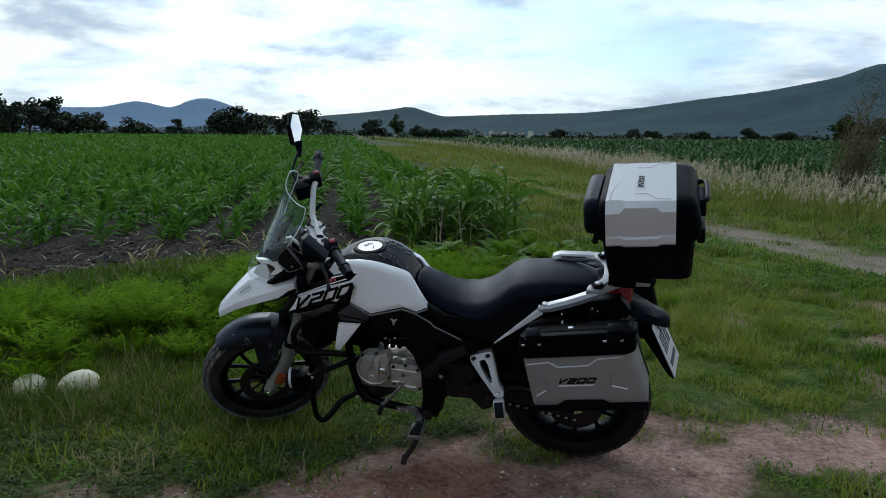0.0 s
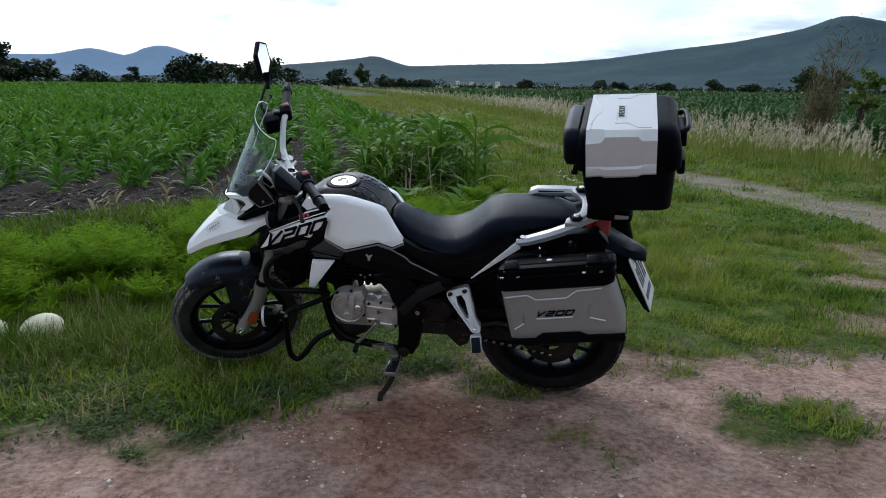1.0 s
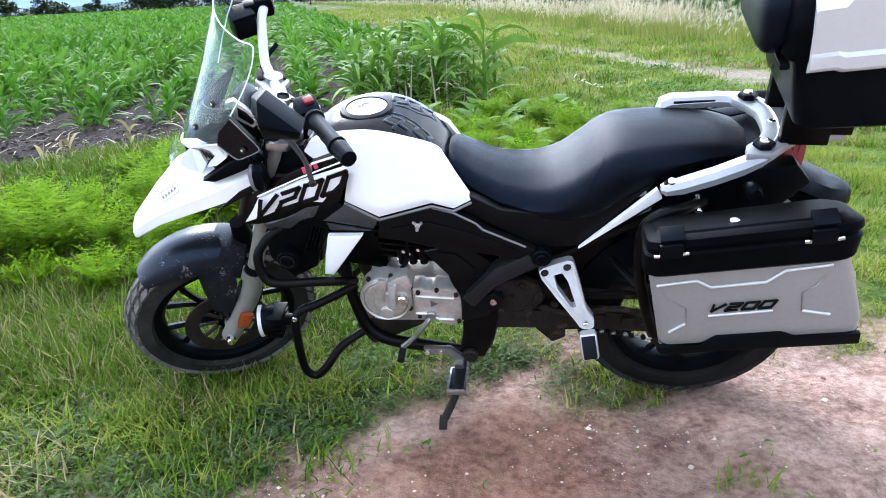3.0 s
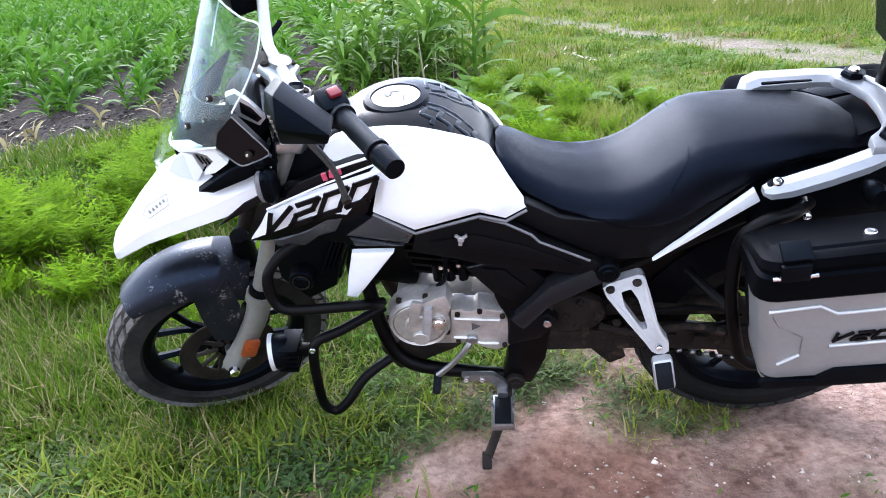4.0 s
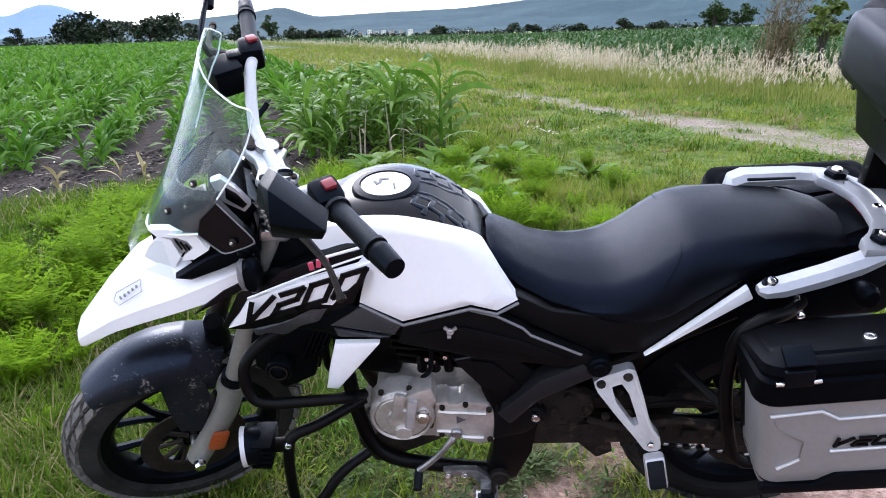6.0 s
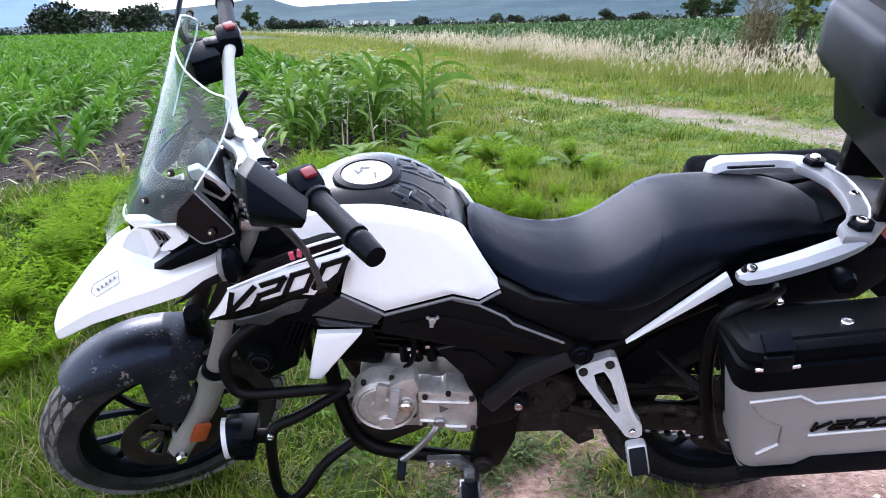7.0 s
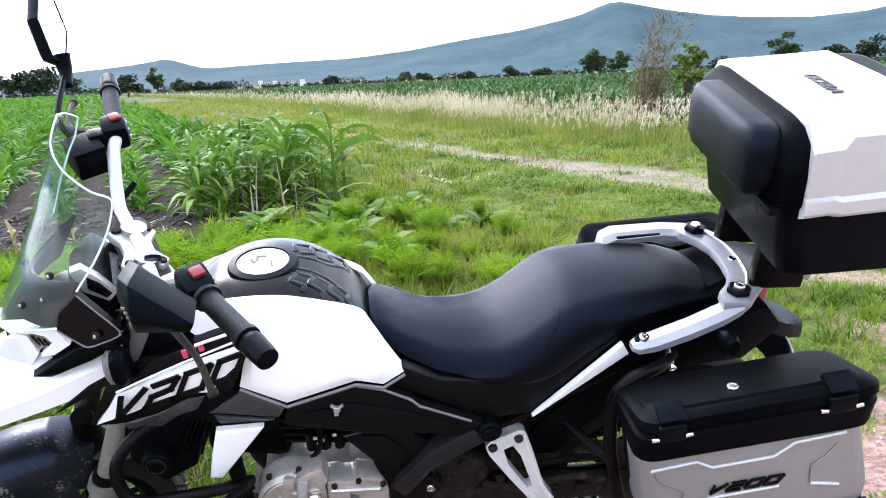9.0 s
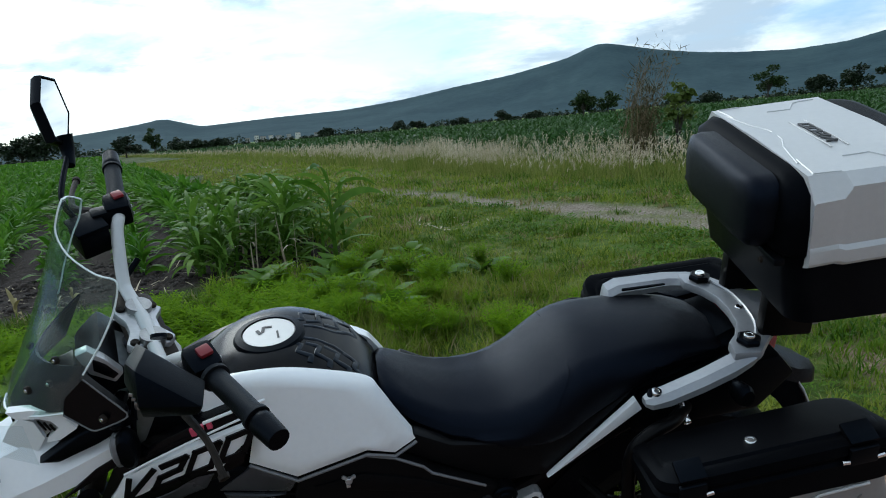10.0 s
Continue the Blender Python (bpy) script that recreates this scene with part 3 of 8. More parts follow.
def build_ground():
    xs = graded(0.055, -4.2, 5.2, 0.09, 1.13, 4200)
    ys = graded(0.06, 0.6, 11.5, 0.1, 1.12, 4200)
    X, Y = np.meshgrid(xs, ys)
    Z = ground_z(X, Y)
    nx, ny = len(xs), len(ys)
    i = np.arange(nx - 1)[None, :] + nx * np.arange(ny - 1)[:, None]
    q = np.stack([i, i + 1, i + nx + 1, i + nx], 2).reshape(-1, 4)
    me = raw_mesh("ground", np.stack([X, Y, Z], 2).reshape(-1, 3), q)
    far = step(np.hypot(X, Y), 60, 130)
    bd, bs = dist_line(X, Y, BAND)
    crop = np.maximum(soil_at(X, Y) * far, np.where(bs > 0, step(bd, 1.5, 5.0), 0) * step(Y, 2, 14))
    crop *= 1 - step(np.hypot(X, Y) + 30 * fnoise(X, Y, 90.0, 3), 330, 420)
    for name, v in (("dirt", dirt_at(X, Y)), ("soil", soil_at(X, Y)), ("track", track_at(X, Y)), ("dark_red", dark_red_at(X, Y)), ("far_crop", crop), ("meadow", step(X + 0.3 * fnoise(X, Y, 0.8, 6), 0.2, 1.0) * step(Y, 2.5, 4.5))):
        a = me.attributes.new(name, "FLOAT", "POINT")
        a.data.foreach_set("value", np.ascontiguousarray(v.ravel(), np.float32))
    tagged(link("ground", me, ground_material(), smooth=180), "dry reddish earth, green turf and dark ploughed soil", "ground", kind="structure")


build_ground()

# hills: air haze is mixed into the colours, paler and bluer on the far range
HILL = mat("hazed_wooded_hillside", (0.026, 0.052, 0.065), (0.053, 0.088, 0.096), rough=0.95, scale=0.006, fine=0.06, spec=0.05)
FAR_HILL = mat("haze_tinted_range", (0.12, 0.20, 0.30), (0.15, 0.23, 0.33), rough=0.95, scale=0.003, fine=0.02, spec=0.1)


def build_range(name, ridge, near, far, material, label):
    az_, el_ = zip(*ridge)
    az = np.arange(az_[0], az_[-1] + 0.01, 0.25)
    el = np.interp(az, az_, el_) + 0.03 * np.sin(az * 7.1) + 0.02 * np.sin(az * 17.3)
    el = np.convolve(np.pad(el, 2, "edge"), np.ones(5) / 5, "valid")
    rows = []
    for k, s in enumerate(np.linspace(0, 1.25, 26)):
        r = near + (far - near) * s
        prof = np.where(s <= 1, s ** 1.5, np.maximum(0, 1 - (s - 1) * 3))
        fold = (0.045 * fnoise(az + 0.6 * s, az * 0 + s * 1.5, 3.1, 2) + 0.02 * fnoise(az, az * 0 + s * 3, 1.1, 5)) * math.sin(math.pi * min(s, 1))
        top = far * np.tan(np.radians(el))
        z = top * np.clip(prof + fold, 0, 1) - (6 if k == 0 else 0)
        a = np.radians(az)
        rows.append(np.stack([r * np.sin(a), r * np.cos(a), z], 1))
    n = len(az)
    i = np.arange(n - 1)[None, :] + n * np.arange(25)[:, None]
    q = np.stack([i, i + 1, i + n + 1, i + n], 2).reshape(-1, 4)
    tagged(link(name, raw_mesh(name, np.concatenate(rows), q), material, smooth=180), label, "hill", kind="structure")


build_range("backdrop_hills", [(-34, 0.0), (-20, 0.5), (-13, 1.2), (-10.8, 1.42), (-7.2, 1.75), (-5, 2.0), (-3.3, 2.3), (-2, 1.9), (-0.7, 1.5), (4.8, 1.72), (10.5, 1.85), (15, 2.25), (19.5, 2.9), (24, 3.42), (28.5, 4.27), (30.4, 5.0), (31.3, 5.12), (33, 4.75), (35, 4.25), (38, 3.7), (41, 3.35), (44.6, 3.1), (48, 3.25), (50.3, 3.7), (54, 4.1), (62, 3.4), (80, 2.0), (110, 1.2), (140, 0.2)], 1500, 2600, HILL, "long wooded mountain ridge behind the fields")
build_range("backdrop_far_range", [(-95, 0.3), (-70, 1.2), (-48, 1.7), (-38, 1.5), (-33, 1.6), (-29, 1.75), (-26.4, 1.8), (-25, 2.15), (-24, 2.35), (-23, 2.15), (-21.6, 1.8), (-20.6, 2.4), (-19.3, 2.7), (-18.3, 2.5), (-17.4, 2.15), (-16, 1.6), (-13, 1.0), (-9, 0.3)], 3000, 3900, FAR_HILL, "twin-peaked mountain range with blue haze in its colour")

# trees
BARK = mat("dark_bark", (0.035, 0.028, 0.022), (0.06, 0.05, 0.04), rough=0.9, scale=2)
TREE_LEAF = leaf_mat("tree_foliage", (0.016, 0.027, 0.015), (0.034, 0.050, 0.024), scale=0.15, through=0.12)
TREE_LEAF2 = leaf_mat("tree_foliage_light", (0.022, 0.042, 0.012), (0.045, 0.075, 0.020), scale=0.15, through=0.15)


def clump_leaves(r, centres, radii, per, size):
    """Small leaf pieces scattered through a set of uneven balls."""
    pts = []
    for c, q in zip(centres, radii):
        v = r.normal(size=(per, 3))
        v /= np.linalg.norm(v, axis=1)[:, None]
        pts.append(np.array(c) + v * q * (r.random((per, 1)) ** 0.45) * np.array([1, 1, 0.68]))
    p = np.concatenate(pts)
    n = len(p)
    return strips(p, r.uniform(0, 6.28, n), r.uniform(-0.5, 1.0, n), r.uniform(-1.0, 0.6, n), size * r.uniform(0.7, 1.5, n), size * r.uniform(0.6, 1.1, n), 2, "leaf", roll=r.uniform(-1.5, 1.5, n))


def build_tree(x, y, h, w, seed, leaf, label, cat="tree", per=125, lift=0.27):
    r = np.random.default_rng(seed)
    t = new("tree")
    t.location = (x, y, 0)
    limbs = [tube([(0, 0, -0.2), (r.uniform(-.03, .03) * w, 0, h * 0.22), (r.uniform(-.06, .06) * w, r.uniform(-.05, .05) * w, h * 0.55)], [w * 0.035, w * 0.02, w * 0.01], 7, 3)]
    cs, qs = [], []
    for k in range(13):
        a = r.uniform(0, 6.28)
        d = w * 0.40 * math.sqrt(r.random())
        c = (d * math.cos(a), d * math.sin(a), h * (lift + (0.86 - lift) * r.random() * (1 - 0.5 * (d / (0.4 * w)) ** 2)))
        limbs.append(tube([(0, 0, h * 0.2), (c[0] * 0.45, c[1] * 0.45, h * 0.42), c], [w * 0.016, w * 0.010, w * 0.003], 5, 3))
        cs.append(c)
        qs.append(w * r.uniform(0.15, 0.24))
    part("trunk", join(*limbs), BARK, t)
    co, q = clump_leaves(r, cs, qs, per, max(w * 0.068, 0.10))
    gather("crown", [(co, q)], leaf, t)
    return tagged(t, label, cat, "trees along the far field edge")


def polar(az, d):
    return d * math.sin(radians(az)), d * math.cos(radians(az))


FAR_TREES = [(-34, 190, 6.5, 9), (-32.3, 180, 6.5, 7), (-31.0, 195, 6.8, 8), (-29.6, 190, 6.6, 6), (-28.1, 200, 4.5, 9), (-26.6, 205, 4.4, 5), (-24.3, 260, 4.8, 9), (-21.4, 240, 4.8, 5), (-18.0, 210, 5.4, 8), (-16.4, 205, 5.8, 9), (-14.9, 215, 4.8, 6),
             (-12.9, 225, 5.6, 9), (-11.5, 215, 6.0, 8), (-9.9, 230, 4.6, 4), (-6.3, 190, 4.0, 6.5), (-4.3, 185, 5.3, 4.5), (-2.6, 260, 3.2, 8), (-1.2, 270, 3.2, 7), (0.4, 300, 3.4, 8), (-33.2, 230, 5, 9), (-36, 210, 6, 10), (-39, 205, 6, 9), (8.6, 330, 4.0, 8), (14.5, 330, 4.4, 7), (16, 340, 4, 7), (19.5, 350, 3.6, 8),
             (22.9, 340, 5.0, 8), (25.5, 350, 3.6, 9), (29.2, 165, 4.8, 5.6), (31.1, 168, 4.6, 4.6), (36.5, 330, 5, 8), (38.8, 300, 4, 9), (42.7, 240, 8.2, 8), (46, 250, 5, 8), (48, 200, 6, 7), (50.5, 205, 7.5, 7), (53, 230, 7, 9), (57, 240, 6, 9)]
for k, (a_, d_, h_, w_) in enumerate(FAR_TREES):
    h_, w_ = h_ * (1.62 if d_ < 235 and a_ < -9 else 1.4 if d_ < 270 else 1.15), w_ * (1.35 if d_ < 235 and a_ < -9 else 1.15)
    x_, y_ = polar(a_, d_)
    lit = k in (15, 28, 29, 32)
    build_tree(x_, y_, h_, w_, 100 + k, TREE_LEAF2 if lit else TREE_LEAF, "round green field tree" if lit else "dark spreading mesquite tree at the field's far edge")

# hedge along the far edge
r_ = np.random.default_rng(5)
cs_, qs_ = [], []
for a_ in np.arange(-60, 70, 0.22):
    if a_ > 44 or r_.random() < 0.8 + 0.2 * math.sin(a_ * 1.9):
        x_, y_ = polar(a_ + r_.normal() * 0.1, (330 if a_ < -3 else 380) + r_.uniform(-25, 25))
        hh = r_.uniform(0.6, 2.0) * (2.0 if a_ < -27 else 1.6 if a_ < 0 else 1.1) * (1.1 + 0.5 * math.sin(a_ * 1.1) * math.sin(a_ * 0.37 + 1))
        cs_.append((x_, y_, hh * 0.6)); qs_.append(hh * 1.2)
co_, q_ = clump_leaves(r_, cs_, qs_, 40, 1.0)
tagged(gather("far_hedge", [(co_, q_)], TREE_LEAF), "low dark scrub along the far field edge", "bushes", kind="stuff")

# far houses
HOUSE = mat("whitewashed_wall", (0.72, 0.70, 0.66), (0.6, 0.57, 0.52), rough=0.9, scale=0.5)
HOUSE2 = mat("grey_block_wall", (0.42, 0.40, 0.38), (0.34, 0.32, 0.3), rough=0.9, scale=0.5)
ROOF = mat("flat_roof", (0.25, 0.2, 0.17), rough=0.9)
for k, (a_, d_, w_, h_, c_) in enumerate([(11.3, 400, 4.6, 2.4, HOUSE), (2.6, 620, 4, 2.2, HOUSE2), (3.3, 620, 3.5, 3.6, HOUSE), (3.8, 640, 5, 2.6, HOUSE2), (4.4, 650, 4, 3.0, HOUSE), (5.0, 640, 5, 2.4, HOUSE2), (5.8, 660, 4, 2.8, HOUSE2), (6.5, 650, 4.5, 3.4, HOUSE), (8.0, 660, 5, 2.0, HOUSE2)]):
    x_, y_ = polar(a_, d_)
    hs = new("house"); hs.location = (x_, y_, 0); hs.rotation_euler = (0, 0, -radians(a_))
    z0 = 2.0 if d_ > 500 else 0
    part("wall", box((0, 0, (h_ + z0) / 2), (w_, 5, h_ + z0), 0.03), c_, hs)
    part("roof", box((0, 0, h_ + z0 + 0.1), (w_ + 0.3, 5.3, 0.2), 0.02), ROOF, hs)
    for q in (-1, 1):
        part("window", box((q * w_ * 0.25, -2.5, h_ * 0.55 + z0), (0.6, 0.08, 0.8), 0.01), DASH, hs)
    tagged(hs, "small plain whitewashed village house far off" if c_ is HOUSE else "small grey block house far off", "house", "village houses")

# ---- the motorcycle: x towards its tail, y to its right, z up; it leans on its side stand ----
bike = new("motorcycle")
bike.matrix_world = Matrix.Translation((0.599, 2.918, 0)) @ pose(0, 0, 0, 0, 0, -10.5) @ pose(0, 0, 0, 16.5)
tagged(bike, "white and black touring motorcycle with silver cases on its side stand", "motorcycle")

HEAD, RAKE, STEER = Vector((-1.075, 0, 0.955)), radians(22), 27.0
AXIS = Vector((math.sin(RAKE), 0, math.cos(RAKE)))
AHEAD = Vector((-math.cos(RAKE), 0, math.sin(RAKE)))
TURNED = Matrix.Translation(HEAD) @ Matrix.Rotation(radians(STEER), 4, AXIS) @ Matrix.Translation(-HEAD)
FRONT = HEAD - AXIS * 0.741 + AHEAD * 0.061
FAIR = Matrix.Translation((-1.1, 0, 0)) @ Matrix.Rotation(radians(18), 4, "Z") @ Matrix.Translation((1.1, 0, 0))
REAR = Vector((0, 0, 0.270))


def along(s, y=0.0, e=0.0):
    """A point on the steering axis, s below the head, y to the right, e ahead."""
    return HEAD - AXIS * s + AHEAD * e + Vector((0, y, 0))


def tyre_mesh(c, r, w, blocks, rows):
    h = w * 0.62
    prof = []
    for k in range(15):
        a = math.pi * k / 14
        prof.append((r - h + h * math.sin(a) ** 0.8 - 0.004, -math.cos(a) * w / 2))
    prof += [(r - h - 0.012, w * 0.36), (r - h - 0.012, -w * 0.36)]
    bm = lathe(prof, c, 64)
    return bm


def tread_mesh(c, r, w, n, rows):
    """Raised blocks of the tread, in rows across the tyre."""
    bm = bmesh.new()
    h = w * 0.62
    for j in range(rows):
        f = (j + 0.5) / rows
        a = math.pi * (0.17 + 0.66 * f)
        yc, rad = -math.cos(a) * w / 2, r - h + h * math.sin(a) ** 0.8
        for k in range(n):
            b = 2 * math.pi * (k + (0.5 if j % 2 else 0)) / n
            tilt = (f - 0.5) * 2.0
            s = (2 * math.pi * r / n * 0.80, w / rows * 0.88, 0.018)
            m = Matrix.Translation(c) @ Matrix.Rotation(b, 4, "Y") @ Matrix.Translation((0, yc, rad - 0.006)) @ Matrix.Rotation(-tilt * 0.9, 4, "X")
            vs = []
            for sx, sy, sz, q in ((-1, -1, -1, 1), (1, -1, -1, 1), (1, 1, -1, 1), (-1, 1, -1, 1), (-1, -1, 1, .86), (1, -1, 1, .86), (1, 1, 1, .86), (-1, 1, 1, .86)):
                skew = 0.25 * sy * s[0] * (1 if j < rows / 2 else -1)
                vs.append(bm.verts.new(m @ Vector((sx * s[0] / 2 * q + skew, sy * s[1] / 2 * q, sz * s[2] / 2))))
            for fc in ((4, 5, 6, 7), (0, 1, 5, 4), (1, 2, 6, 5), (2, 3, 7, 6), (3, 0, 4, 7)):
                bm.faces.new([vs[i] for i in fc])
    bmesh.ops.recalc_face_normals(bm, faces=bm.faces)
    return bm


def wheel(name, c, r, w, rim_r, xf, label, tread, spokes=6):
    wh = part(name, tyre_mesh(c, r, w, 0, 0), RUBBER if tread is DARK_TREAD else DUSTY_TYRE, bike, label, xf, 60)
    part("tread", tread_mesh(c, r, w, 34, 5), tread, wh, "dusty tread blocks", xf, 30)
    rw = w * 0.33
    rim = lathe([(rim_r - 0.030, -rw * 0.5), (rim_r - 0.018, -rw), (rim_r + 0.004, -rw * 1.12), (rim_r + 0.008, -rw * 0.95), (rim_r - 0.012, -rw * 0.8), (rim_r - 0.02, 0), (rim_r - 0.012, rw * 0.8), (rim_r + 0.008, rw * 0.95), (rim_r + 0.004, rw * 1.12), (rim_r - 0.018, rw), (rim_r - 0.030, rw * 0.5)], c, 56)
    part("rim", rim, BLACK, wh, "black cast rim", xf, 40)
    part("hub", join(lathe([(0.0005, -0.05), (0.032, -0.05), (0.04, -0.035), (0.04, 0.035), (0.032, 0.05), (0.0005, 0.05)], c, 28), disc(c, 0.062, -0.02, 0.02, 28, 0.004)), GLOSS, wh, "", xf)
    for k in range(spokes):
        b = 2 * math.pi * k / spokes + 0.3
        u, v = Vector((math.cos(b), 0, math.sin(b))), Vector((-math.sin(b), 0, math.cos(b)))
        C = Vector(c)
        e = rim_r - 0.02
        pieces = []
        for q in (-1, 1):
            pieces.append(tube([C + u * 0.045 + v * 0.006 * q, C + u * e * 0.55 + v * 0.012 * q, C + u * e + v * 0.052 * q], [0.014, 0.009, 0.011], 6, 4))
        part("spoke", join(*pieces), BLACK, wh, "", xf)
    return wh


rear = wheel("rear_wheel", REAR, 0.312, 0.130, 0.214, None, "rear wheel with black tyre", DARK_TREAD)
front = wheel("front_wheel", FRONT, 0.286, 0.104, 0.208, TURNED, "front wheel turned aside, dusty block tyre", TREAD)

# brake discs with holes suggested by slots
def brake_disc(c, r, y):
    bm = lathe([(r * 0.66, y - 0.0025), (r, y - 0.0025), (r, y + 0.0025), (r * 0.66, y + 0.0025)], c, 48)
    return bm


def disc_arms(c, r, y):
    return [tube([Vector(c) + Vector((0.03 * math.cos(a), y, 0.03 * math.sin(a))), Vector(c) + Vector((r * 0.68 * math.cos(a + 0.35), y, r * 0.68 * math.sin(a + 0.35)))], 0.006, 6) for a in (2 * math.pi * k / 10 for k in range(10))]


part("brake_disc", brake_disc(FRONT, 0.125, -0.062), DARK_STEEL, front, "steel brake disc", TURNED)
part("brake_disc", brake_disc(REAR, 0.105, 0.075), DARK_STEEL, rear, "steel brake disc")
for arm in disc_arms(FRONT, 0.125, -0.062):
    part("disc_arm", arm, DARK_STEEL, front, "", TURNED)
for arm in disc_arms(REAR, 0.105, 0.075):
    part("disc_arm", arm, DARK_STEEL, rear)
part("sprocket", lathe([(0.045, -0.077), (0.112, -0.077), (0.116, -0.074), (0.112, -0.071), (0.045, -0.071)], REAR, 40), DARK_STEEL, rear, "rear sprocket")
part("caliper", join(box(tuple(FRONT + Vector((0.085, -0.066, 0.09))), (0.07, 0.05, 0.10), 0.012, (0, 30, 0)), box(tuple(FRONT + Vector((0.095, -0.09, 0.09))), (0.045, 0.02, 0.07), 0.008, (0, 30, 0))), DARK_STEEL, bike, "front brake caliper", TURNED)

# fork
for s in (-1, 1):
    leg = part("fork_leg", join(tube([along(0.50, 0.098 * s, 0.02), along(0.60, 0.098 * s, 0.02), along(0.762, 0.098 * s, 0.056)], [0.030, 0.028, 0.027], 16, 4),
                                tube([along(0.485, 0.098 * s, 0.02), along(0.515, 0.098 * s, 0.02)], 0.033, 16)), FORK, bike, "grey fork leg", TURNED)
    part("fork_tube", tube([along(-0.03, 0.098 * s, 0.02), along(0.50, 0.098 * s, 0.02)], 0.0215, 16), DARK_STEEL if s > 0 else FORK, leg, "", TURNED)
    part("dust_seal", tube([along(0.465, 0.098 * s, 0.02), along(0.49, 0.098 * s, 0.02)], 0.029, 16), BLACK, leg, "", TURNED)
    part("axle_nut", lathe([(0.0005, -0.018), (0.012, -0.018), (0.014, -0.014), (0.014, 0.0), (0.0005, 0.0)], tuple(FRONT + Vector((0, 0.128 * s, 0))), 8), CHROME, leg, "", TURNED)
part("axle", tube([FRONT + Vector((0, -0.125, 0)), FRONT + Vector((0, 0.125, 0))], 0.010, 10), ALLOY, front, "", TURNED)
for s in (-0.02, 0.17):
    part("fork_clamp", box(tuple(along(s, 0, 0.012)), (0.075, 0.25, 0.035), 0.014, (0, 26, 0)), DARK_STEEL, bike, "fork clamp", TURNED)
part("reflector", join(box(tuple(along(0.655, -0.135, 0.03)), (0.040, 0.014, 0.062), 0.010, (0, 26, 0)),), ORANGE, bike, "orange side reflector", TURNED)

# front mudguard
def mudguard():
    rings = []
    for k in range(25):
        a = radians(180 - 55 - 61 * k / 24)     # from ahead over the top
        f = k / 24
        r0 = 0.297 + 0.010 * math.sin(math.pi * f)
        hw = 0.045 + 0.030 * math.sin(math.pi * min(1, f * 0.62 + 0.12))
        drop = 0.014 + 0.085 * f ** 0.8
        prof = [(-hw - 0.004, -drop), (-hw, -drop * 0.35), (-hw * 0.72, 0.006), (0, 0.014), (hw * 0.72, 0.006), (hw, -drop * 0.35), (hw + 0.004, -drop),
                (hw, -drop), (hw - 0.004, -drop * 0.4), (hw * 0.68, 0.0), (0, 0.008), (-hw * 0.68, 0.0), (-hw + 0.004, -drop * 0.4), (-hw, -drop)]
        rings.append([FRONT + Vector((math.cos(a) * (r0 + dz), y, math.sin(a) * (r0 + dz))) for y, dz in prof])
    return loft(rings)


mg = part("front_mudguard", mudguard(), FENDER, bike, "dark scuffed front mudguard", TURNED, 50)
for s in (-1, 1):
    o = [FRONT + Vector(p) for p in ((-0.02, 0.072 * s, 0.240), (0.07, 0.074 * s, 0.270), (0.075, 0.085 * s, 0.18), (0.035, 0.090 * s, 0.06), (-0.015, 0.090 * s, 0.095), (-0.02, 0.086 * s, 0.18))]
    bm = bmesh.new()
    fr = [bm.verts.new(p) for p in o]
    bk_ = [bm.verts.new(p + Vector((0, -0.008 * s, 0))) for p in o]
    bm.faces.new(fr); bm.faces.new(bk_[::-1])
    for i in range(6):
        bm.faces.new((fr[i], bk_[i], bk_[(i + 1) % 6], fr[(i + 1) % 6]))
    bmesh.ops.recalc_face_normals(bm, faces=bm.faces)
    part("bracket", bm, FENDER, mg, "", TURNED)
part("stay", tube([along(0.37, -0.02, 0.07), along(0.42, -0.01, 0.05), along(0.46, 0, 0.04)], [0.022, 0.028, 0.034], 12), BLACK, mg, "", TURNED)

# handlebar
BARC = Vector((-1.075, 0, 1.005))
BL = [(0, 0, 0), (-0.005, -0.10, 0.0), (-0.004, -0.14, 0.012), (0.018, -0.215, 0.075), (0.036, -0.26, 0.095), (0.066, -0.43, 0.108)]


def bar_pt(k, s):
    p = BL[k]
    return BARC + Vector((p[0], p[1] * s, p[2]))


